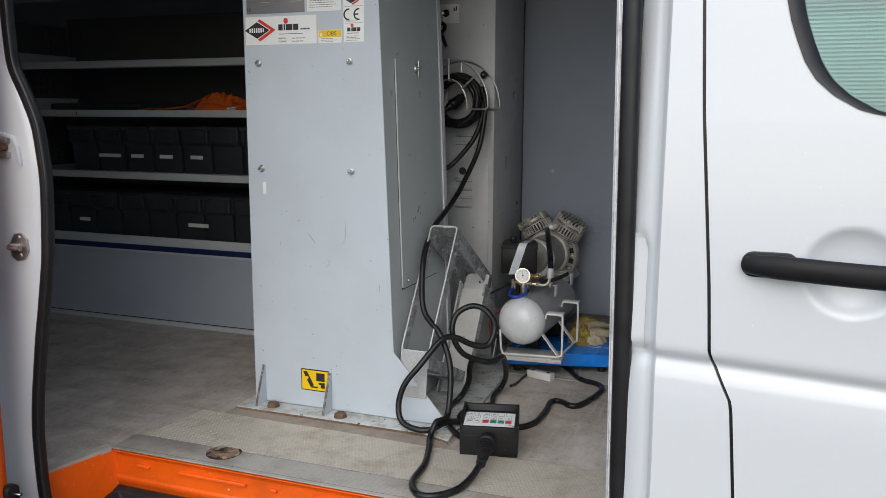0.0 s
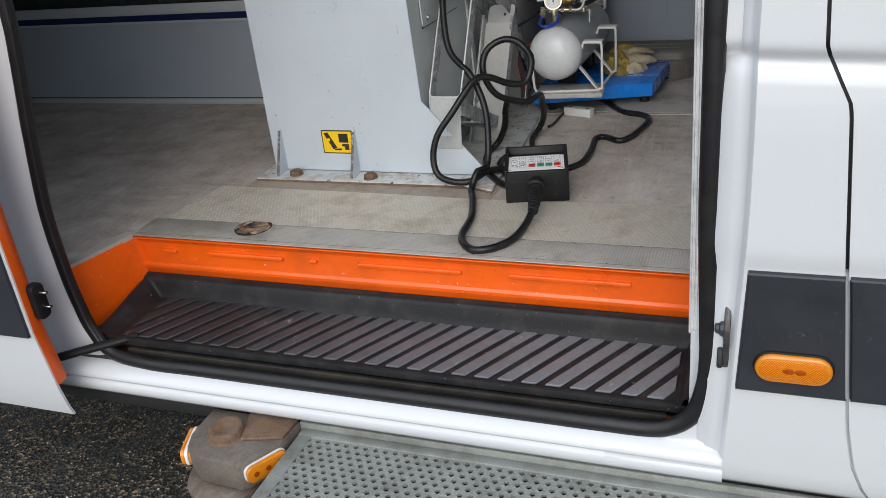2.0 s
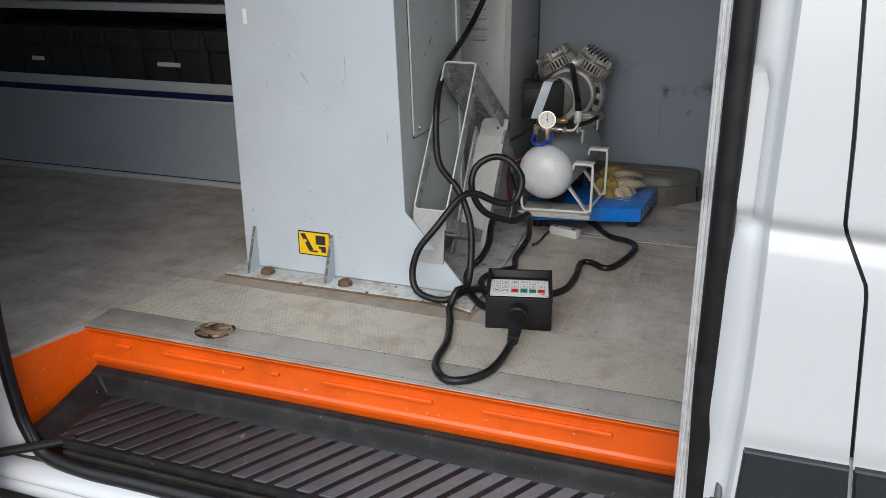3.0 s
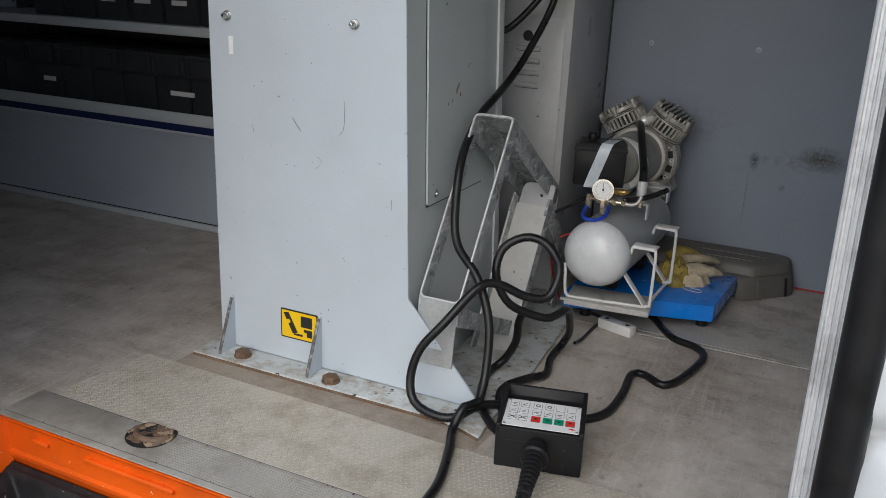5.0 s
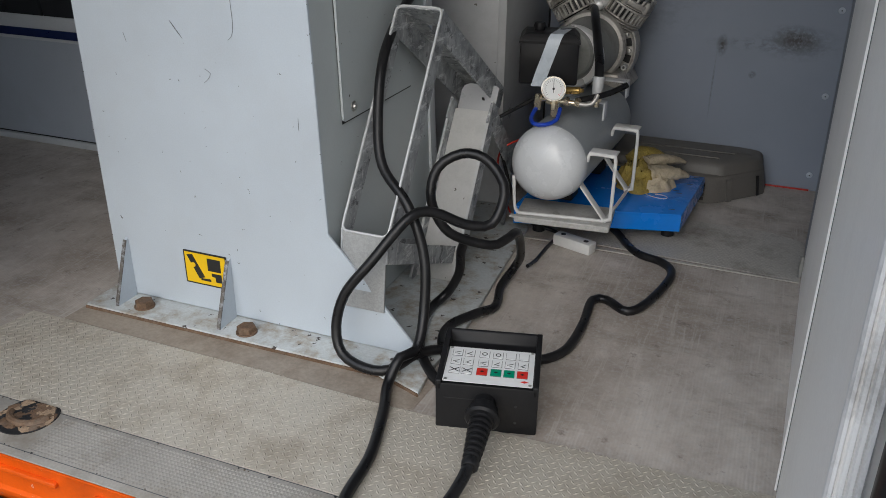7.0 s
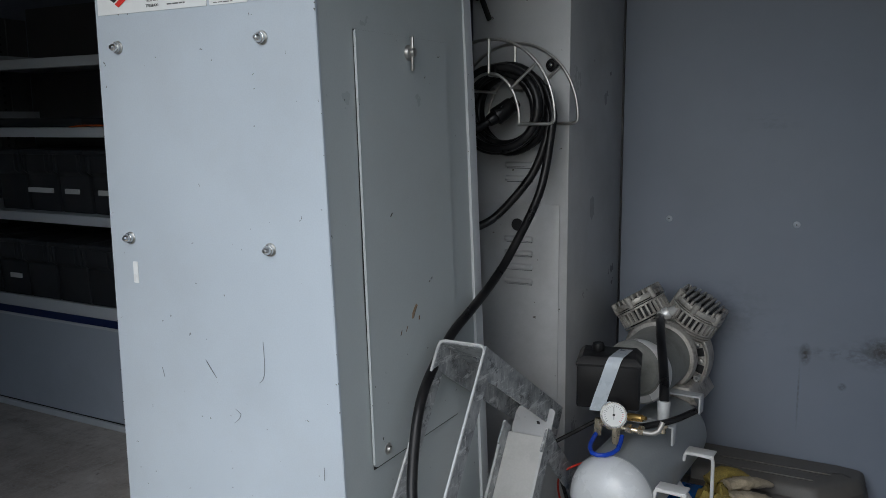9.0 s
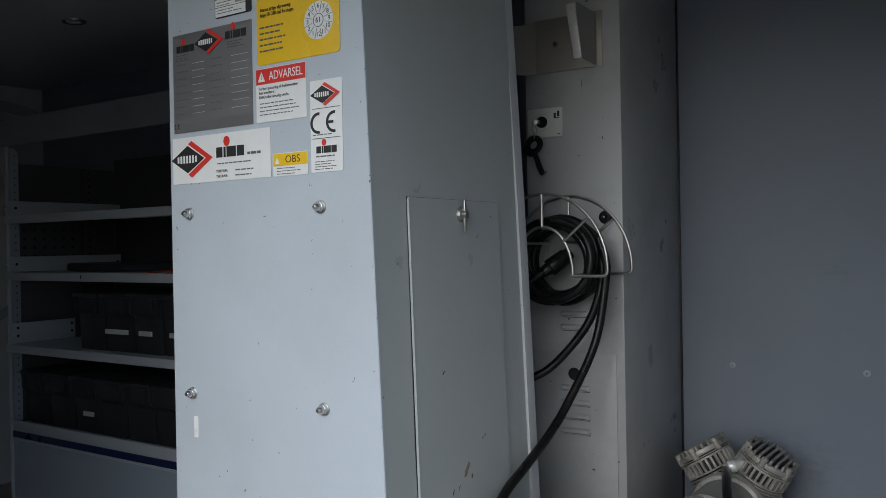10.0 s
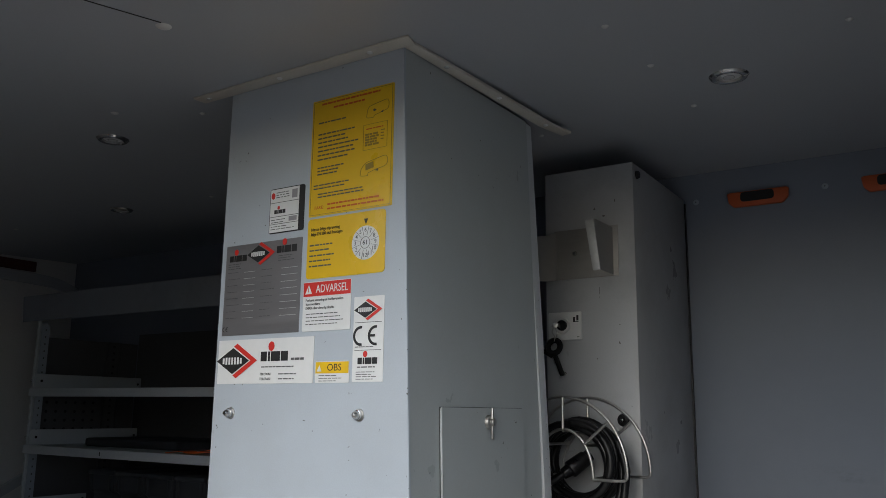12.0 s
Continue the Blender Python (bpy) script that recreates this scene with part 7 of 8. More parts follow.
# ---- galvanised wheel chocks ----
def chock(x0, x1, shift, nested):
    """A wedge of folded galvanised plate: two side frames joined by cross plates, open in front."""
    A, B, C, D, T = [Vector(p) + Vector(shift) for p in ((2.687, 1.187), (2.462, 0.870), (2.446, 0.742), (2.794, 0.676), (3.034, 0.976))]
    knee = Vector((2.456, 0.826)) + Vector(shift)
    if nested:
        # its foot stands on the base plate
        B, knee, C, D = Vector((2.696, 0.676)), Vector((2.700, 0.673)), Vector((2.700, 0.6720)), Vector((3.02, 0.6720))
        T = Vector((3.10, 0.80))
        label = "galvanised wheel chock tucked behind another, pale face outward"
    else:
        label = "open galvanised wheel chock leaning against the column"
    ck = thing("wheel_chock", ((x0 + x1) / 2, D.x, 0.6725), label, "wheel chock", "wheel chocks")
    mid = (A + B + D + T) / 4

    def inward(p, q):
        n = Vector((-(q - p).y, (q - p).x)).normalized()
        return n if n.dot(mid - p) > 0 else -n

    def strip(p, q, w):
        """A flat bar lying along an edge, its width inward."""
        n = inward(p, q) * w
        return [tuple(v) for v in (p, q, q + n, p + n)]

    def edge_bead(p, q, x):
        """The bright cut edge of a bar."""
        n = inward(p, q) * 0.0010
        return prism([tuple(v) for v in (p - n * 0.5, q - n * 0.5, q + n, p + n)], "x", x - 0.0006, x + 0.0046, 0.0005, 1)

    for x, d in ((x0, 0.0004), (x1 - 0.004, -0.0004)):
        fb = part("front_bar", prism(strip(A, B, 0.036), "x", x, x + 0.004, 0.0006, 1), SCRAPED, ck)
        if nested:
            part("cut_edge", edge_bead(A, B, x), CUT_ZINC, fb, "bright cut edge")
        part("top_bar", prism(strip(T, A, 0.046), "x", x + d, x + d + 0.004, 0.0006, 1), SCRAPED, ck)
        if not nested:
            part("toe_gusset", prism([tuple(B), tuple(knee), tuple(lerp(knee, D, 0.45)), tuple(lerp(B, D, 0.25))], "x", x + d, x + d + 0.004, 0.0006, 1), SCRAPED, ck)
            part("bottom_bar", prism(strip(knee, D, 0.034), "x", x + 2 * d, x + 2 * d + 0.004, 0.0006, 1), SCRAPED, ck)
        else:
            part("heel_bar", prism(strip(D, T, 0.034), "x", x + 3 * d, x + 3 * d + 0.004, 0.0006, 1), SCRAPED, ck)

    def cross(p, q, sink=0.0, thick=0.004):
        n = inward(p, q)
        a, b = p + n * sink, q + n * sink
        return prism([tuple(v) for v in (a, b, b + n * thick, a + n * thick)], "x", x0 + 0.004, x1 - 0.004, 0.0006, 1)

    if nested:
        part("tread_face", cross(lerp(A, B, 0.035), lerp(A, B, 0.99), 0.026), PALE_ZINC, ck, "smooth pale face sunk between the sides")
        # rounded tab with a slot, standing behind the head of the face
        up = (A - B).normalized()
        s = A + inward(A, B) * 0.034 - up * 0.05
        tab = []
        for x, k in ((x0 + 0.006, 0.0), (x0 + 0.006, 0.078), (x0 + 0.010, 0.089), (x0 + 0.020, 0.094), (x1 - 0.012, 0.094), (x1 - 0.006, 0.090), (x1 - 0.005, 0.0)):
            p = s + up * k
            tab.append((x, p.x, p.y))
        back = inward(A, B) * 0.003
        part("head_tab", loft([tab, [(x, y + back.x, z + back.y) for x, y, z in tab]]), CABINET, ck)
        p = s + up * 0.062 - inward(A, B) * 0.0006
        part("tab_slot", obox(pose((x0 + x1) / 2 + 0.012, p.x, p.y, 35, 0, 0), 0.005, 0.0015, 0.014), DARK, ck)
    else:
        # the head plate is pierced by a long window
        part("top_plate", cross(A, lerp(A, T, 0.17)), SCRAPED, ck)
        n = inward(A, T) * 0.004
        for xa, xb in ((x0 + 0.004, x0 + 0.030), (x1 - 0.016, x1 - 0.004)):
            part("top_web", prism([tuple(v) for v in (lerp(A, T, 0.17), T, T + n, lerp(A, T, 0.17) + n)], "x", xa, xb, 0.0006, 1), SCRAPED, ck)
        part("toe_plate", cross(B, C), GALV, ck)
        out = []
        slope = (A - B).length
        for u, v in rounded(x0 + 0.0018, x1 - 0.0018, 0.0, slope, 0.011, 4):
            p = lerp(B, A, v / slope)
            out.append((u, p.x, p.y))
        part("cut_edge", tube(out, 0.0024, 8, False, closed=True), CUT_ZINC, ck, "bright rounded cut edge")
        part("bottom_plate", cross(lerp(knee, D, 0.5), D), SCRAPED, ck)


chock(-0.243, -0.158, (0.0, 0.0), False)
chock(-0.229, -0.140, (0.222, -0.207), True)


# ---- compressor on its blue plate ----
def compressor():
    blue = thing("blue_platform", (0.08, 3.2, FLOOR_Z), "glossy blue folded sheet-metal platform on rubber feet", "platform")
    out = [(-0.115, 3.00), (0.228, 3.092), (0.250, 3.350), (-0.10, 3.350)]
    part("deck", prism(out, "z", 0.7235, 0.7285, 0.0015), BLUE, blue)
    for (ax, ay), (bx, by) in zip(out, out[1:] + out[:1]):
        d = Vector((bx - ax, by - ay, 0)).normalized()
        n = Vector((-d.y, d.x, 0)) * 0.003
        p, q = Vector((ax, ay, 0)), Vector((bx, by, 0))
        part("skirt", prism([(p.x, p.y), (q.x, q.y), (q.x + n.x, q.y + n.y), (p.x + n.x, p.y + n.y)], "z", 0.6885, 0.7240, 0.0006, 1), BLUE, blue)
    for x, y in ((0.20, 3.13), (0.22, 3.31), (-0.07, 3.05), (-0.07, 3.32)):
        part("rubber_foot", cyl((x, y, FLOOR_Z), (x, y, 0.7235), 0.014, 0.012, 16), RUBBER, blue)
    for x, y, r in ((0.206, 3.218, 10), (0.198, 3.232, 10), (0.232, 3.338, 10), (0.204, 3.114, 10), (0.222, 3.285, 10)):
        part("slot", obox(pose(x, y, 0.7286, 0, 0, r), 0.013, 0.003, 0.0005), DARK, blue)
    part("loose_thread", tube([(0.128, 3.200, 0.7293), (0.142, 3.178, 0.7293), (0.160, 3.170, 0.7293), (0.180, 3.168, 0.7293), (0.186, 3.178, 0.7293), (0.176, 3.190, 0.7293), (0.158, 3.188, 0.7293)], 0.0009, 6), TAPE, blue)

    comp = thing("air_compressor", (0.0, 3.1, 0.729), "small V-twin air compressor on a grey tank with a white end", "compressor")
    u = Vector((math.sin(radians(3)), math.cos(radians(3)), 0))
    side = Vector((u.y, -u.x, 0))
    o = Vector((-0.0325, 2.889, 0.857))
    base = Matrix(((side.x, 0, u.x, o.x), (side.y, 0, u.y, o.y), (0, 1, 0, o.z), (0, 0, 0, 1)))
    # local x: to the side, y: up, z: along the tank

    def at(bm):
        bm.transform(base)
        return bm

    R = 0.077
    dome = [(0.0, 0.0), (0.02, 0.0012), (0.04, 0.006), (0.058, 0.016), (0.070, 0.030), (0.0755, 0.045), (R, 0.058)]
    part("end_cap", at(lathe(dome + [(R, 0.0585), (0.070, 0.0586)], Matrix.Identity(4), 48)), TANK, comp, "glossy white domed end", smooth=70)
    tank = part("tank", at(lathe([(0.070, 0.0588), (R - 0.0006, 0.0588), (R - 0.0006, 0.062), (R - 0.0006, 0.42), (0.0755, 0.433), (0.070, 0.448), (0.055, 0.462), (0.03, 0.470), (0.0, 0.472)], Matrix.Identity(4), 48)), TANK_BODY, comp, "dull grey pressure tank", smooth=70)
    part("weld_seam", at(lathe([(R, 0.056), (R + 0.001, 0.058), (R + 0.001, 0.061), (R, 0.063)], Matrix.Identity(4), 48)), TANK_BODY, tank)
    # white wire frame: two stirrups, base rails and struts
    Z1, Z2 = 0.062, 0.252

    def stirrup(z):
        return [(0.115, -0.108, z), (0.130, -0.103, z), (0.132, -0.092, z), (0.132, 0.020, z), (0.128, 0.027, z), (0.121, 0.029, z), (0.086, 0.029, z), (0.079, 0.026, z), (0.076, 0.012, z)]

    fr = part("wire_frame", at(join(
        tube([(-0.052, -0.108, 0.03), (-0.058, -0.100, 0.03), (-0.061, -0.085, 0.03), (-0.066, -0.030, 0.034)], 0.0036, 8),
        tube([(-0.052, -0.108, 0.03), (0.118, -0.108, Z1)], 0.0036, 8, False),
        tube(stirrup(Z1), 0.0036, 8),
    )), NYLON, comp, "white bent wire carrying frame")
    part("rear_stirrup", at(tube(stirrup(Z2), 0.0036, 8)), NYLON, fr)
    for z in (Z1, Z2):
        part("flat_cap", at(obox(pose(0.105, 0.031, z + 0.014), 0.054, 0.004, 0.032, 0.001)), NYLON, fr)
        part("strut", at(obox(pose(0.090, -0.070, z + 0.006, 0, 0, 129), 0.098, 0.004, 0.020, 0.001)), NYLON, fr)
    part("side_rail", at(tube([(0.122, -0.108, Z1), (0.122, -0.108, 0.20), (0.122, -0.108, 0.36)], 0.0036, 8, False)), NYLON, fr)
    tr = part("drip_tray", at(obox(pose(0.032, -0.119, 0.085, 0, -8, 0), 0.195, 0.014, 0.11, 0.004)), TRAY_GREY, comp, "dull galvanised tray under the tank")
    part("tray_lip", at(obox(pose(0.032, -0.1135, 0.034, 0, -8, 0), 0.200, 0.005, 0.012, 0.002)), TRAY_GREY, tr)
    part("tray_bolt", at(lathe([(0.0, 0.006), (0.004, 0.006), (0.0045, 0.003), (0.008, 0.002), (0.008, 0.0)], pose(0.020, -0.1118, 0.062, -90, 0, 0), 12)), STEEL, tr)
    part("saddle", at(obox(pose(0.0, -0.096, 0.18), 0.05, 0.040, 0.05, 0.004)), PLASTIC, comp)
    part("rear_saddle", at(obox(pose(0.0, -0.095, 0.40), 0.06, 0.064, 0.05, 0.004)), PLASTIC, comp)
    for z in (0.22, 0.42):
        part("tank_bracket", at(obox(pose(0.015, 0.092, z), 0.100, 0.004, 0.03, 0.001)), TANK, comp)
        for x in (-0.034, 0.064):
            part("bracket_leg", at(obox(pose(x, 0.074, z), 0.004, 0.038, 0.028, 0.001)), TANK, comp)

    # pump: round crankcase with a V of two finned heads
    c = Vector((-0.041, 0.144, 0.525))
    case = part("crankcase", at(lathe([(0.0, -0.055), (0.030, -0.055), (0.050, -0.050), (0.060, -0.046), (0.066, -0.040), (0.068, -0.020), (0.090, -0.018), (0.0945, -0.022), (0.0975, -0.020), (0.0985, 0.0), (0.0985, 0.020), (0.075, 0.040), (0.060, 0.08), (0.0, 0.085)],
                                      Matrix.Translation(c), 48)), CAST, comp, "grimy cast aluminium crankcase", smooth=40)

    def wedge(a, half, r0, r1, z0, z1):
        """A ring-shaped window between two webs of the flange."""
        pts = [(c.x + r * math.cos(radians(a + q)), c.y + r * math.sin(radians(a + q))) for r, turn in ((r0, 1), (r1, -1)) for q in (-half * turn, 0.0, half * turn)]
        return prism(pts, "z", c.z + z0, c.z + z1)

    for k in range(13):
        a = 14 + k * 27.7
        # Dark plates on the flange paint the shade of its openings.
        part("flange_window", at(wedge(a, 9.5 if k % 3 else 6.5, 0.0715, 0.0880, -0.0205, -0.0186)), DARK, case)
        if k % 3 == 0:
            g = radians(a + 13.8)
            part("case_bolt", at(cyl(c + Vector((0.081 * math.cos(g), 0.081 * math.sin(g), -0.030)), c + Vector((0.081 * math.cos(g), 0.081 * math.sin(g), -0.017)), 0.0062, seg=8, bevel=0.001)), STEEL, case)
    for g in (-38, -27):
        q = c + Vector((0.084 * math.cos(radians(g)), 0.084 * math.sin(radians(g)), 0))
        part("tube_end", at(lathe([(0.0032, -0.016), (0.0032, -0.034), (0.0068, -0.034), (0.0072, -0.016)], Matrix.Translation(q), 16)), CUT_ZINC, case)
    mot = part("motor", at(lathe([(0.0, -0.212), (0.062, -0.212), (0.0675, -0.206), (0.0685, -0.195), (0.0685, -0.075), (0.0705, -0.072), (0.0780, -0.070), (0.0805, -0.064), (0.0805, -0.056), (0.0770, -0.052), (0.0735, -0.050), (0.0720, -0.034), (0.0, -0.030)],
                                 Matrix.Translation(c + Vector((0.0, 0.012, 0.0))), 48)), MOTOR, comp, "dull grey motor housing with a stepped flange", smooth=40)
    part("motor_flange", at(lathe([(0.0700, -0.0745), (0.0775, -0.0730), (0.0815, -0.0670), (0.0820, -0.0560), (0.0790, -0.0525), (0.0700, -0.0520)], Matrix.Translation(c + Vector((0.0, 0.012, 0.0))), 48)), CAST, mot)
    # Pale rim behind an offset cap paints the crescent of reflected door light.
    part("motor_glint_rim", at(lathe([(0.050, -0.2200), (0.0640, -0.2200), (0.0680, -0.2150), (0.0690, -0.2040), (0.0680, -0.2000), (0.050, -0.2000)], Matrix.Translation(c + Vector((0.0, 0.014, 0.0))), 48)), CHROME_RIM, mot, "rim painted bright for its reflection")
    part("motor_cap", at(lathe([(0.0, -0.232), (0.040, -0.231), (0.053, -0.228), (0.058, -0.222), (0.058, -0.214)], Matrix.Translation(c + Vector((-0.010, 0.024, 0.0))), 40)), MOTOR, mot)
    part("foot_bracket", at(prism([(c.x - 0.045, 0.062), (c.x + 0.095, 0.062), (c.x + 0.075, 0.100), (c.x - 0.03, 0.100)], "z", c.z - 0.09, c.z + 0.06, 0.004)), CAST, case)
    for tilt in (32, -30):
        turn = Matrix.Translation(c) @ pose(0, 0, 0, 0, 0, tilt)

        def cylp(a, b, r, seg=32, bev=0.001, part_turn=turn):
            bm = cyl((0, a, 0), (0, b, 0), r, r, seg, bev)
            bm.transform(part_turn)
            return at(bm)

        hd = part("cylinder_head", cylp(0.134, 0.1465, 0.0585, 32, 0.003), CAST, comp, "grimy finned cylinder head")
        # Barrel and cores are near black to paint the shade between the fins.
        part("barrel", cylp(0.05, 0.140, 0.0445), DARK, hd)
        for k in range(5):
            part("barrel_fin", cylp(0.0600 + 0.0072 * k, 0.0626 + 0.0072 * k, 0.0530 + 0.0014 * k), CAST, hd)
        part("slot_shade_core", cylp(0.096, 0.127, 0.0505), DARK, hd)
        part("lower_ring", cylp(0.0950, 0.0985, 0.0590), CAST, hd)
        part("upper_ring", cylp(0.1235, 0.1280, 0.0595), CAST, hd)
        part("joint_gap", cylp(0.1275, 0.1305, 0.0555), DARK, hd)
        part("joint_ring", cylp(0.1300, 0.1320, 0.0592), CAST, hd)
        for i in range(30):
            a = i * math.pi / 15
            b = obox(Matrix.Translation((0.0545 * math.cos(a), 0.1110, 0.0545 * math.sin(a))) @ pose(0, 0, 0, 0, -math.degrees(a), 0), 0.0085, 0.0260, 0.0050, 0.0008, 1)
            b.transform(turn)
            part("head_rib", at(b), CAST, hd)
        part("top_shade_core", cylp(0.1455, 0.1485, 0.0500), DARK, hd)
        for k in range(-4, 5):
            chord = 2 * (0.0575 ** 2 - (0.0124 * k) ** 2) ** 0.5
            b = obox(pose(0.0124 * k, 0.1510, 0), 0.0056, 0.0110, chord, 0.0010, 1)
            b.transform(turn)
            part("head_fin", at(b), CAST, hd)
        for i in range(6):
            a = math.pi / 6 + i * math.pi / 3
            u, v = 0.0545 * math.cos(a), 0.0545 * math.sin(a)
            b = lathe([(0.0, 0.1520), (0.0035, 0.1520), (0.0038, 0.1555), (0.0062, 0.1560), (0.0074, 0.1545), (0.0078, 0.1320), (0.0060, 0.129)], pose(u, 0, v, -90, 0, 0), 12)
            b.transform(turn)
            part("head_boss", at(b), CAST, hd)
    # steel elbow between the heads, feeding the hose
    part("elbow", at(tube([tuple(c + Vector((0.036, 0.116, -0.020))), tuple(c + Vector((0.020, 0.111, -0.040))), tuple(c + Vector((0.004, 0.104, -0.048))), tuple(c + Vector((-0.008, 0.098, -0.050)))], 0.0112, 14)), PALE_ZINC, comp, "dull steel elbow")
    part("elbow_collar", at(cyl(c + Vector((0.012, 0.108, -0.044)), c + Vector((0.000, 0.102, -0.0495)), 0.0138, seg=16, bevel=0.002)), CHROME_RIM, comp)
    part("elbow_root", at(cyl(c + Vector((0.030, 0.115, -0.028)), c + Vector((0.046, 0.119, -0.006)), 0.0135, seg=6, bevel=0.001)), CAST, comp)
    # hose down to the manifold
    part("hose", tube([(-0.055, 3.362, 1.098), (-0.034, 3.285, 1.106), (-0.014, 3.212, 1.092), (0.006, 3.150, 1.064), (0.026, 3.085, 1.036), (0.034, 3.054, 1.010)], 0.0095, 14), CABLE, comp, "black rubber air hose", smooth=60)
    part("hose_ferrule", cyl((0.034, 3.054, 1.014), (0.034, 3.050, 0.974), 0.0125, 0.0105, 14, 0.001), CUT_ZINC, comp)
    part("hose_nut", join(cyl((0.034, 3.050, 0.975), (0.034, 3.049, 0.964), 0.0105, 0.0105, 6, 0.001), cyl((0.034, 3.049, 0.966), (0.034, 3.048, 0.952), 0.0065, 0.0065, 12, 0.001)), NICKEL, comp)

    # square black filter housing with a strip of tape
    mbox = pose(-0.068, 3.040, 1.048, 0, 0, 14)
    bx = part("switch_cover", obox(mbox @ Matrix.Translation((0, 0, -0.006)), 0.116, 0.090, 0.084, 0.005, 2), PLASTIC, comp, "square black plastic cover with tape over it")
    rise = [(-0.058, -0.045, 0.034), (0.058, -0.045, 0.034), (0.058, 0.045, 0.034), (-0.058, 0.045, 0.034)]
    part("cover_lid", loft([[mbox @ Vector((x * q, y * q, z + d)) for x, y, z in rise] for q, d in ((1.03, 0.0), (1.03, 0.004), (0.96, 0.010), (0.84, 0.017))]), PLASTIC, bx, smooth=20)
    part("knob", lathe([(0.0, 0.016), (0.010, 0.016), (0.012, 0.010), (0.010, 0.0)], mbox @ Matrix.Translation((-0.022, 0.006, 0.050)), 18), PLASTIC, bx)
    band = []
    for x, y, z in ((-0.020, -0.0462, -0.051), (-0.011, -0.0462, -0.020), (0.000, -0.0468, 0.014), (0.007, -0.0478, 0.037), (0.010, -0.0440, 0.0452), (0.014, -0.0385, 0.0520), (0.022, -0.010, 0.0524), (0.030, 0.018, 0.0524)):
        band.append([mbox @ Vector((x + w, y, z)) for w in (-0.013, 0.0, 0.013)])
    part("tape_strip", sheet(band, (0.0, -0.0006, 0.0004)), TAPE, bx, "strip of pale grey tape")

    # pressure gauge, brass manifold, blue hose
    gp = Vector((-0.040, 2.984, 0.998))
    face = pose(*gp, 84, 0, 10)
    g = part("pressure_gauge", lathe([(0.0, -0.012), (0.022, -0.012), (0.025, -0.008), (0.0255, 0.004), (0.0245, 0.008), (0.022, 0.008), (0.0215, 0.0045), (0.0, 0.0045)], face, 36), CHROME, comp, "round pressure gauge with a white dial")
    part("dial", lathe([(0.0, 0.0052), (0.0213, 0.0052), (0.0213, 0.004), (0.0, 0.004)], face, 32), WHITE_ST, g)
    for i in range(21):
        a = radians(225 - 13.5 * i)
        b = obox(face @ Matrix.Translation((0.0165 * math.cos(a), 0.0165 * math.sin(a), 0.0055)) @ pose(0, 0, 0, 0, 0, math.degrees(a)), 0.005 if i % 5 == 0 else 0.003, 0.0006, 0.0004)
        part("tick", b, RED if i > 15 else INK, g)
    part("needle", obox(face @ Matrix.Translation((0.0, 0.004, 0.0062)) @ pose(0, 0, 0, 0, 0, 92), 0.024, 0.0010, 0.0005), INK, g)
    part("needle_hub", lathe([(0.0, 0.0075), (0.002, 0.0072), (0.0025, 0.005)], face, 12), INK, g)
    def rel(*q):
        return gp + Vector(q)

    man = part("manifold", join(cyl(rel(-0.036, 0.016, -0.027), rel(0.052, 0.012, -0.029), 0.0055, 0.0055, 12, 0.001),
                                cyl(rel(-0.034, 0.016, -0.018), rel(-0.036, 0.014, -0.050), 0.0080, 0.0080, 6, 0.001),
                                cyl(rel(0.0, 0.012, -0.018), rel(0.001, 0.010, -0.060), 0.0078, 0.0078, 6, 0.001)), NICKEL, comp, "nickel-plated pipe manifold")
    for x in (-0.016, 0.020, 0.042):
        part("pipe_nut", cyl(rel(x, 0.014, -0.0275), rel(x + 0.010, 0.0135, -0.0278), 0.0095, 0.0095, 6, 0.001), NICKEL, man, smooth=20)
    part("relief_valve", join(cyl(gp + Vector((0.024, 0.01, -0.004)), gp + Vector((0.052, 0.004, 0.000)), 0.0075, 0.0065, 12, 0.001), cyl(gp + Vector((0.052, 0.004, 0.000)), gp + Vector((0.058, 0.003, 0.001)), 0.004, 0.004, 10)), BRASS, man)
    part("steel_elbow", tube([tuple(rel(0.050, 0.012, -0.029)), tuple(rel(0.066, 0.014, -0.030)), tuple(rel(0.078, 0.018, -0.024)), tuple(rel(0.083, 0.026, -0.010))], 0.0048, 10), HOLDER, man)
    part("outlet_hose", tube([tuple(gp + Vector((0.040, 0.03, -0.028))), tuple(gp + Vector((0.085, 0.06, -0.020))), tuple(gp + Vector((0.108, 0.078, -0.012))), tuple(gp + Vector((0.128, 0.095, -0.002)))], 0.0062, 10), CABLE, man)
    part("blue_hose", tube([tuple(rel(*q)) for q in ((-0.036, 0.012, -0.046), (-0.037, -0.020, -0.056), (-0.024, -0.052, -0.060), (0.0, -0.052, -0.060), (0.017, -0.030, -0.054), (0.015, 0.002, -0.040))], 0.0042, 10), BLUE_HOSE, man, "thin blue air hose")


compressor()


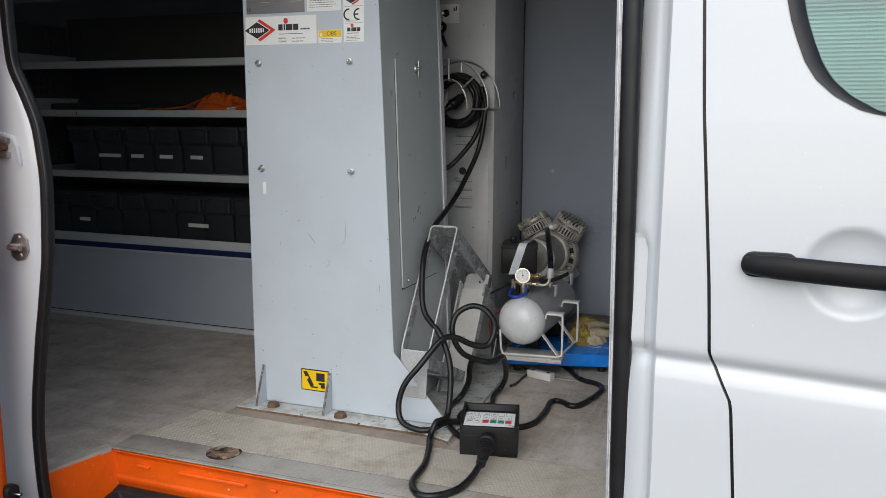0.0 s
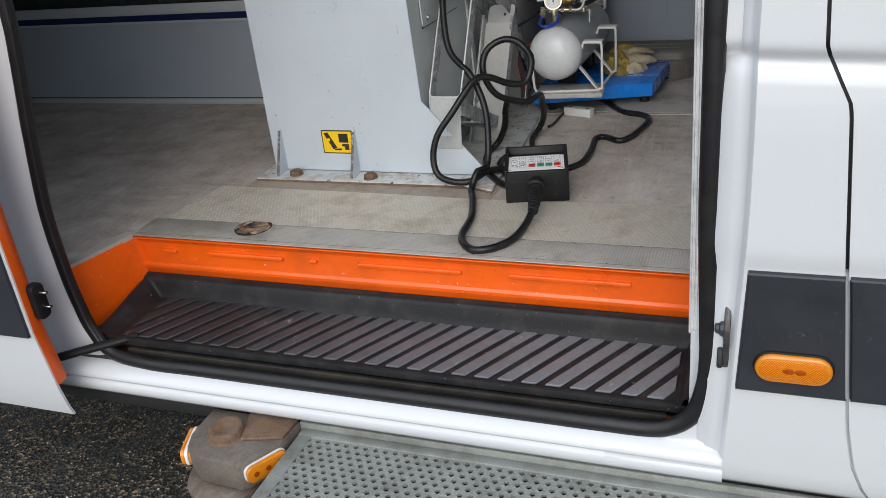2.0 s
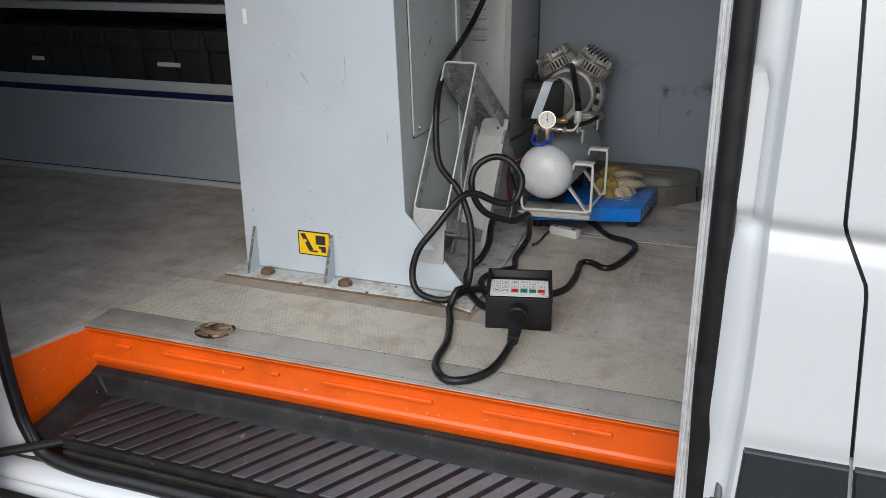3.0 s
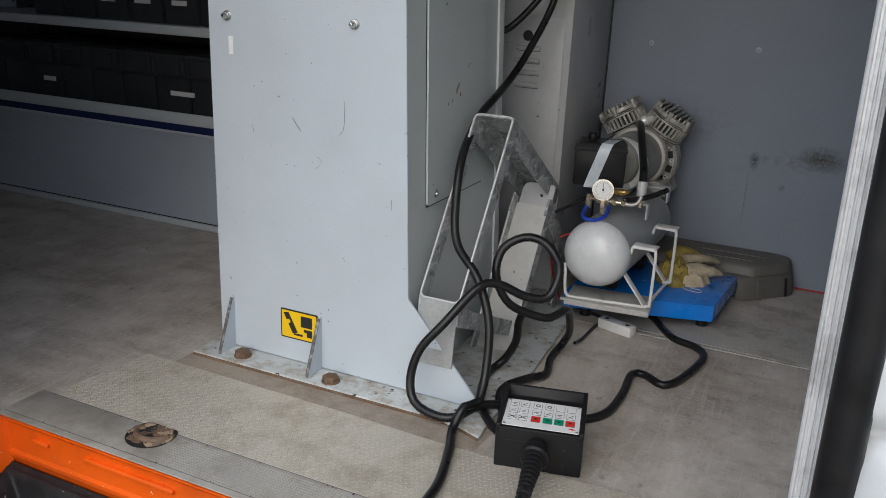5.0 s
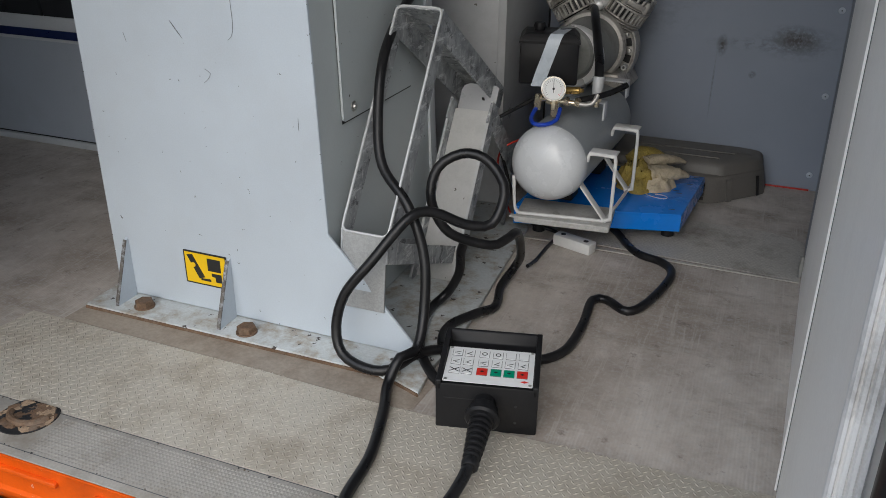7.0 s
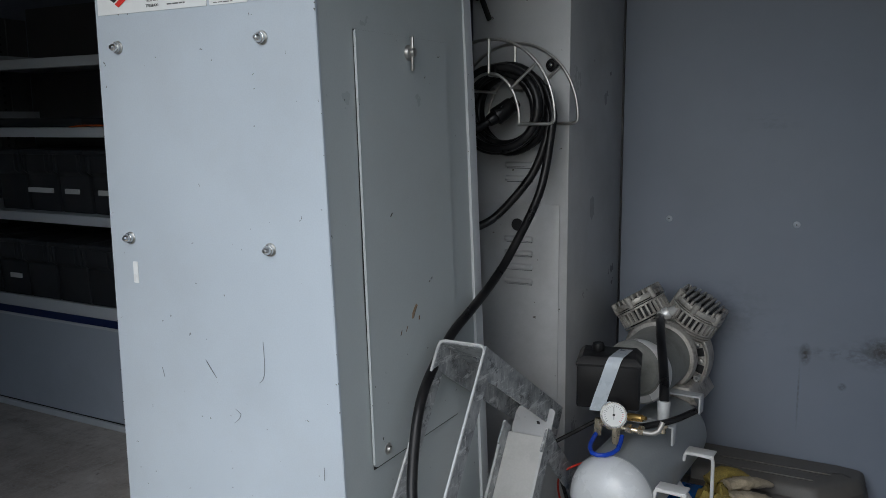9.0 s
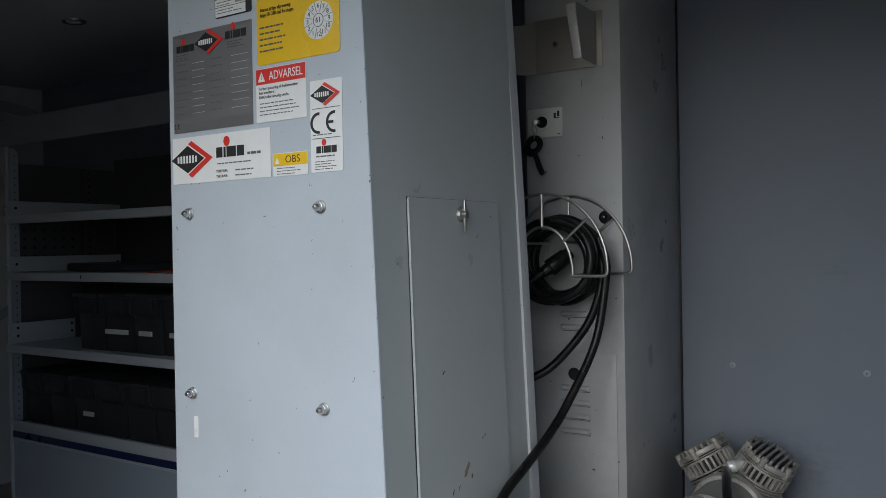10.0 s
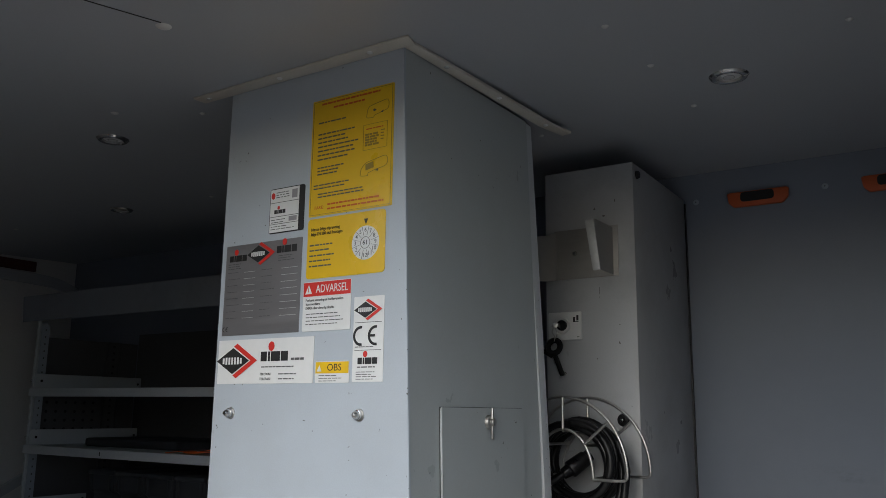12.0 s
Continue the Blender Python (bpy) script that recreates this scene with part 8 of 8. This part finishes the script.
# ---- things on the floor behind ----
def crumple(cx, cy, rx, ry, high, turn, seed, fold, base=0.7290):
    """A heap of creased cloth: a dome with ridged folds, closed on the deck."""
    k, rings = 44, 16
    m = pose(cx, cy, base, 0, 0, turn)
    bm = bmesh.new()
    rows = []
    for j in range(rings + 1):
        r = 1 - j / rings
        row = []
        for i in range(k):
            a = 2 * math.pi * i / k
            q = Vector((math.cos(a) * r * rx, math.sin(a) * r * ry, 0))
            edge = 1 + 0.22 * noise.noise(Vector((2.2 * math.cos(a) + seed, 2.2 * math.sin(a), 0)))
            ridge = 1 - abs(noise.noise(Vector((q.x * 38 + seed, q.y * fold, 0)))) * 2.6
            fine = noise.noise(Vector((q.x * 90, q.y * 90, seed)))
            h = high * max(0.0, 1 - r * r) ** 0.75 * (0.5 + 0.5 * ridge + 0.18 * fine)
            row.append(bm.verts.new(m @ Vector((q.x * edge, q.y * edge, max(0.0, h)))))
        rows.append(row)
    for a, b in zip(rows, rows[1:-1]):
        for i in range(k):
            bm.faces.new((a[i], a[(i + 1) % k], b[(i + 1) % k], b[i]))
    bm.faces.new(rows[-2])
    bm.faces.new(rows[0][::-1])
    for v in rows[-1]:
        bm.verts.remove(v)
    return bm


def floor_things():
    cov = thing("plastic_cover", (0.22, 3.46, FLOOR_Z), "dark grey-brown moulded plastic cover lying against the wall", "cover")

    def low(z, d):
        return [(0.02, 3.355 + d, z), (0.262 - 0.3 * d, 3.357 + d, z), (0.283 - 0.4 * d, 3.369 + 0.9 * d, z), (0.301 - 0.6 * d, 3.387 + 0.8 * d, z), (0.372 - 0.7 * d, 3.462 + 0.5 * d, z),
                (0.384 - 0.9 * d, 3.478 + 0.3 * d, z), (0.387 - d, 3.492, z), (0.387 - d, 3.5425, z), (0.02, 3.5425, z)]

    def high(z, d):
        return [(0.02, 3.392 + d, z), (0.270 - 0.3 * d, 3.392 + d, z), (0.284 - 0.4 * d, 3.393 + 0.9 * d, z), (0.294 - 0.6 * d, 3.4005 + 0.8 * d, z), (0.3605 - 0.7 * d, 3.4695 + 0.5 * d, z),
                (0.3705 - 0.9 * d, 3.4830 + 0.3 * d, z), (0.3735 - d, 3.494, z), (0.3735 - d, 3.5435, z), (0.02, 3.5435, z)]

    part("shell", loft([low(0.6605, 0.0), low(0.690, 0.006), low(0.712, 0.011), low(0.719, 0.015), low(0.7225, 0.022)]), COVER, cov, smooth=50)
    part("raised_top", loft([high(0.7215, 0.0), high(0.738, 0.004), high(0.745, 0.008), high(0.7485, 0.015), high(0.7505, 0.030), high(0.7525, 0.060)]), COVER, cov, smooth=50)
    for y, z, x1 in ((3.432, 0.7508, 0.272), (3.478, 0.7520, 0.305)):
        part("ridge", box(0.06, x1, y, y + 0.005, z, z + 0.0032, 0.0014), COVER, cov)
    part("end_rib", sheet([[(0.302, 3.386, 0.6605), (0.2985, 3.3915, 0.690), (0.2955, 3.396, 0.712)], [(0.312, 3.396, 0.6605), (0.3085, 3.4015, 0.690), (0.3055, 3.406, 0.712)]], (0.004, -0.004, 0.001)), COVER, cov)
    part("end_slot", sheet([[(0.369, 3.457, 0.6615), (0.365, 3.460, 0.690), (0.362, 3.4625, 0.710)], [(0.373, 3.4615, 0.6615), (0.369, 3.4645, 0.690), (0.366, 3.467, 0.710)]], (0.0024, -0.0024, 0.0005)), DARK, cov)
    for k in range(4):
        part("vent", box(0.228, 0.252, 3.3545 + 0.002 * k, 3.362 + 0.002 * k, 0.668 + 0.011 * k, 0.674 + 0.011 * k), DARK, cov)
    whole("red_line", box(0.375, 0.49, 3.543, 3.548, 0.6602, 0.664, 0.001), RED_WIRE, "thin red cord along the foot of the wall", "cord")

    blk = thing("nylon_block", (0.026, 2.975, FLOOR_Z), "off-white plastic block with two holes", "block")
    m = pose(0.026, 2.985, 0.672, 0, 0, -19)
    part("body", obox(m, 0.090, 0.028, 0.024, 0.002), NYLON, blk)
    for x in (-0.028, 0.028):
        part("bore", cyl(m @ Vector((x, 0, 0.0105)), m @ Vector((x, 0, 0.0124)), 0.0055, seg=16), DARK, blk)

    glove = thing("work_glove", (0.12, 3.22, 0.7285), "crumpled yellow and cream leather work glove", "glove")

    def finger(pts, radii, seed):
        """A limp leather tube: flattened rings with creases along a bent line."""
        line = spline(pts, 0.004)
        k = len(line) - 1
        rings = []
        for i, p in enumerate(line):
            d = (line[min(i + 1, k)] - line[max(i - 1, 0)]).normalized()
            side = d.cross(Vector((0, 0, 1))).normalized()
            top = side.cross(d)
            r = along([(q / (len(radii) - 1), v) for q, v in enumerate(radii)], i / k)
            ring = []
            for a in [2 * math.pi * q / 22 for q in range(22)]:
                w = 1 + 0.24 * noise.noise(Vector((3 * math.cos(a) + seed, 3 * math.sin(a), i * 0.35))) + 0.07 * noise.noise(Vector((8 * math.cos(a), 8 * math.sin(a) + seed, i * 0.9)))
                q = p + side * (r * 1.25 * w * math.cos(a)) + top * (r * 0.85 * w * math.sin(a))
                ring.append((q.x, q.y, max(0.7288, q.z)))
            rings.append(ring)
        return loft(rings)

    part("cuff", crumple(0.104, 3.238, 0.048, 0.066, 0.066, 12, 1.7, 60), GLOVE_Y, glove, "stained yellow leather cuff", smooth=75)
    part("cuff_fold", finger([(0.080, 3.275, 0.775), (0.104, 3.305, 0.786), (0.135, 3.335, 0.776), (0.155, 3.352, 0.762)], (0.012, 0.015, 0.013, 0.006), 2.4), GLOVE_Y, glove, smooth=75)
    part("palm", crumple(0.148, 3.238, 0.052, 0.040, 0.044, 38, 5.1, 75), GLOVE_W, glove, "creased cream leather palm", smooth=60)
    part("back_fold", crumple(0.128, 3.290, 0.050, 0.034, 0.054, 42, 9.4, 80), GLOVE_Y, glove, smooth=60)
    part("thumb", finger([(0.130, 3.235, 0.762), (0.168, 3.262, 0.757), (0.198, 3.288, 0.750), (0.213, 3.302, 0.743)], (0.018, 0.020, 0.016, 0.006), 6.1), GLOVE_W, glove, smooth=75)
    part("finger", finger([(0.118, 3.268, 0.776), (0.150, 3.304, 0.774), (0.180, 3.342, 0.764), (0.197, 3.364, 0.754)], (0.014, 0.015, 0.012, 0.005), 8.3), GLOVE_W, glove, smooth=75)


floor_things()

# ---- orange grips on the far wall ----
for x in (-0.020, 0.287):
    grip = thing("coat_hook_grip", (x, FAR_Y, 2.19), "orange plastic grip recess on the wall lining", "wall grip", "wall grips")
    frame_bm = prism([(x - 0.074, 2.205), (x - 0.070, 2.180), (x - 0.058, 2.168), (x + 0.058, 2.168), (x + 0.072, 2.182), (x + 0.074, 2.205), (x + 0.066, 2.207), (x - 0.066, 2.207)], "y", FAR_Y - 0.014, FAR_Y, 0.004)
    part("surround", frame_bm, GRIP, grip, "orange moulded surround")
    part("recess", prism(rounded(x - 0.040, x + 0.040, 2.180, 2.204, 0.008), "y", FAR_Y - 0.0155, FAR_Y - 0.010), DARK, grip)

# ---- shelf rack along the far side ----
def shelves():
    Y, XL, XR = 3.10, -2.385, -0.665
    rack = thing("shelf_rack", (-1.5, 3.32, FLOOR_Z), "grey steel van shelving rack with four shelves", "shelf rack")
    up = part("upright", prism([(XL - 0.028, Y + 0.040), (XL + 0.012, Y - 0.008), (XL + 0.0145, Y - 0.006), (XL - 0.024, Y + 0.0405), (XL - 0.024, Y + 0.052), (XL - 0.028, Y + 0.052)], "z", FLOOR_Z, 1.952, 0.0008, 1), SHELF, rack, "pale folded steel upright")
    part("upright_edge", box(XL + 0.0148, XL + 0.0195, Y - 0.006, Y + 0.001, FLOOR_Z, 1.952, 0.001), SHELF, up)
    flange = part("slotted_flange", box(XL - 0.004, XL - 0.001, Y + 0.016, Y + 0.046, FLOOR_Z, 1.94), KICK, up)
    for z in steps(0.80, 1.92, 0.025):
        part("slot", box(XL - 0.0010, XL - 0.0004, Y + 0.030, Y + 0.0345, z, z + 0.006), GAP_GREY, flange)
    part("upright", box(XR - 0.064, XR - 0.024, Y - 0.006, Y + 0.004, FLOOR_Z, 1.90, 0.002), SHELF, rack)
    part("end_frame", box(XR - 0.006, XR + 0.006, Y + 0.03, FAR_Y - 0.01, FLOOR_Z, 1.90), SHELF, rack)
    # perforated end panel between the front and rear uprights, darkened in place of shade
    panel = part("end_panel", box(XL - 0.030, XL - 0.026, Y + 0.0345, FAR_Y - 0.012, FLOOR_Z, 1.90), RACK_SHADE, rack, "perforated end panel coloured dark for shade")
    # Added back panel; its dark colour takes the place of shade behind the shelves.
    part("back_panel", box(XL - 0.025, XR - 0.008, FAR_Y - 0.009, FAR_Y - 0.003, FLOOR_Z + 0.02, 1.94), RACK_SHADE, rack, "added back panel, dark in place of shade in the rack")
    for z in (1.638, 1.607, 1.576, 1.67):
        for k in range(6):
            part("hole", cyl((XL - 0.0262, 3.177 + 0.037 * k, z), (XL - 0.0250, 3.177 + 0.037 * k, z), 0.0055, seg=10), DARK, panel)
    rear = part("rear_upright", join(box(XL - 0.024, XL - 0.014, 3.398, 3.404, FLOOR_Z, 1.90, 0.001), box(XL - 0.024, XL - 0.019, 3.404, 3.452, FLOOR_Z, 1.90), box(XL - 0.024, XL - 0.014, 3.452, 3.457, FLOOR_Z, 1.90, 0.001)), RACK_SHADE, rack)
    for z in steps(0.80, 1.88, 0.025):
        part("slot", box(XL - 0.0192, XL - 0.0184, 3.423, 3.432, z, z + 0.008), DARK, rear)
    for z, deep, high in ((1.725, FAR_Y - 0.02, 0.042), (1.5325, FAR_Y - 0.02, 0.044), (1.287, 3.334, 0.062)):
        sh = part("shelf", join(box(XL + 0.02, XR, Y + 0.002, FAR_Y - 0.01, z - 0.012, z - 0.009), box(XL - 0.004, XR, Y - 0.0075, Y + 0.0045, z - 0.036, z - 0.009, 0.0012), box(XL + 0.02, XR, Y + 0.0045, Y + 0.018, z - 0.036, z - 0.0335)), SHELF, rack)
        sb = part("side_bracket", box(XL + 0.0205, XL + 0.0235, Y - 0.002, deep, z - 0.008, z + high, 0.0008), SHELF, sh)
        for y in (Y + 0.020, deep - 0.014):
            for q in (0.018, 0.045):
                if q < high - 0.008:
                    part("hole", cyl((XL + 0.0234, y, z + q), (XL + 0.0242, y, z + q), 0.0048, seg=10), DARK, sb)
        part("bracket_screw", lathe([(0.0, 0.004), (0.004, 0.0032), (0.0055, 0.0)], pose(XL + 0.006, Y - 0.006, z + 0.018, 90, 0, 0), 12), CHROME, sb)
    part("shelf_notch", box(-1.955, -1.951, Y - 0.0082, Y - 0.0070, 1.504, 1.517), DARK, rack)
    part("bottom_shelf", join(box(XL + 0.02, XR, Y + 0.002, FAR_Y - 0.01, 1.004, 1.010), box(XL + 0.02, XR, Y - 0.002, Y + 0.004, 0.985, 1.020, 0.001)), SHELF, rack)
    part("stripe", box(XL + 0.02, XR, Y - 0.003, Y + 0.003, 0.963, 0.9848), NAVY, rack, "navy blue stripe")
    part("stripe_edge", box(XL + 0.02, XR, Y - 0.006, Y + 0.003, 0.955, 0.9628, 0.001), SHELF, rack)
    part("kick_panel", box(XL + 0.02, XR, Y, Y + 0.006, 0.682, 0.9549), KICK, rack, "blue-grey kick panel")
    part("kick_base", box(XL + 0.02, XR, Y - 0.010, Y + 0.006, FLOOR_Z, 0.6785, 0.002), SHELF, rack, "pale base strip")
    part("kick_gap", box(XL + 0.02, XR, Y - 0.001, Y + 0.004, 0.6787, 0.6818), DARK, rack)
    # sloping valance above
    part("valance", sheet([[(x, y, z) for x in (XL - 0.10, -1.5, XR)] for y, z in ((3.10, 1.953), (3.092, 2.043), (3.12, 2.05), (3.3, 2.07))], (0, 0.004, 0.002)), WALL, rack)

    # storage bins in two rows
    def bin_(x, z, h, label_w, tag):
        w = 0.128
        ob = thing("storage_bin", (x, Y + 0.17, z), "black plastic storage bin" + (" with a paper label" if label_w else ""), "storage bin", "storage bins")
        part("body", prism([(Y + 0.036, z), (Y + 0.34, z), (Y + 0.34, z + h), (Y + 0.012, z + h), (Y + 0.014, z + h * 0.66), (Y + 0.030, z + h * 0.60)], "x", x - w / 2, x + w / 2, 0.004), BIN, ob)
        part("rim", box(x - w / 2 - 0.002, x + w / 2 + 0.002, Y + 0.006, Y + 0.344, z + h - 0.012, z + h + 0.002, 0.003), BIN, ob)
        for s in (-1, 1):
            part("grip_rib", prism([(Y + 0.0195, z + h * 0.62), (Y + 0.006, z + h * 0.68), (Y + 0.004, z + h - 0.012), (Y + 0.02, z + h - 0.012)], "x", x + s * 0.050 - 0.004, x + s * 0.050 + 0.004, 0.001), BIN, ob)
        if label_w:
            part("label", box(tag - label_w / 2, tag + label_w / 2, Y + 0.0250, Y + 0.0300, z + h * 0.31, z + h * 0.31 + 0.014), LABEL, ob, "white paper label")
        return ob

    top = {-1.826: 0.110, -1.687: 0.058, -1.545: 0.060, -1.40: 0.055}
    for k in range(9):
        x = -1.958 + 0.1395 * k
        near = [(w, c) for c, w in top.items() if abs(c - x) < 0.0697]
        bin_(x, 1.2782, 0.180, *(near[0] if near else (0, 0)))
    low = {-1.978: 0.052, -1.406: 0.092}
    for k in range(12):
        x = -2.265 + 0.1362 * k
        near = [(w, c) for c, w in low.items() if abs(c - x) < 0.068]
        bin_(x, 1.0102, 0.180, *(near[0] if near else (0, 0)))
    # crumpled orange webbing on the upper shelf
    wb = thing("lashing_strap", (-1.4, 3.2, 1.5235), "crumpled orange webbing strap on the shelf", "strap")

    def ribbon(pts, w):
        line = spline(pts, 0.01)
        return sweep(line, [(w / 2, 0.001), (-w / 2, 0.001), (-w / 2, -0.001), (w / 2, -0.001)])

    part("webbing", ribbon([(-1.66, 3.13, 1.5245), (-1.60, 3.14, 1.530), (-1.55, 3.13, 1.527), (-1.48, 3.15, 1.533), (-1.42, 3.16, 1.55), (-1.37, 3.18, 1.577), (-1.33, 3.19, 1.586), (-1.28, 3.18, 1.566), (-1.22, 3.17, 1.548), (-1.12, 3.17, 1.530)], 0.045), STRAP, wb)
    part("wad", crumple(-1.315, 3.175, 0.115, 0.050, 0.072, 6, 3.3, 30, 1.5240), STRAP, wb, smooth=60)
    part("loop", ribbon([(-1.58, 3.16, 1.526), (-1.50, 3.18, 1.536), (-1.42, 3.20, 1.530), (-1.36, 3.15, 1.556), (-1.30, 3.14, 1.548), (-1.22, 3.15, 1.535), (-1.15, 3.14, 1.528)], 0.045), STRAP, wb)
    part("fold", ribbon([(-1.40, 3.22, 1.526), (-1.35, 3.21, 1.57), (-1.29, 3.20, 1.578), (-1.20, 3.21, 1.55), (-1.10, 3.20, 1.527)], 0.05), STRAP, wb)
    for x in (-1.335, -1.235):
        part("buckle", box(x - 0.02, x + 0.02, 3.128, 3.142, 1.525, 1.537, 0.003), LABEL, wb)
    # dark slab added for the dark area at the back of the top shelf
    cs = thing("dark_shelf_slab", (-1.95, 3.35, 1.5235), "flat dark slab added for the dark area on the shelf", "case")
    part("shell", box(-2.2, -1.72, 3.20, 3.50, 1.524, 1.552, 0.008), BIN, cs)


shelves()

# ---- rear arch trim at the end of the load space ----
part("rear_arch", sweep(spline([(-2.885, 1.96, 1.0), (-2.885, 1.96, 1.8), (-2.885, 2.02, 2.08), (-2.885, 2.25, 2.175), (-2.885, 3.10, 2.180), (-2.885, 3.347, 2.178), (-2.885, 3.47, 2.165), (-2.885, 3.545, 2.135)], 0.03), [(0.022, 0.012), (-0.022, 0.012), (-0.022, -0.012), (0.022, -0.012)], up=Vector((1, 0, 0))), SHELF, van, "pale arched rear door trim")
part("rear_door_strip", sweep(spline([(-2.885, 2.3, 1.23), (-2.885, 3.0, 1.25), (-2.885, 3.22, 1.285), (-2.885, 3.40, 1.372)], 0.03), [(0.018, 0.010), (-0.018, 0.010), (-0.018, -0.010), (0.018, -0.010)], up=Vector((1, 0, 0))), SHELF, van, "pale rear door trim")
part("rear_red_strip", box(-2.899, -2.885, 2.70, 3.36, 2.208, 2.250, 0.004), TRIM_RED, van, "dull red strip above the rear door")
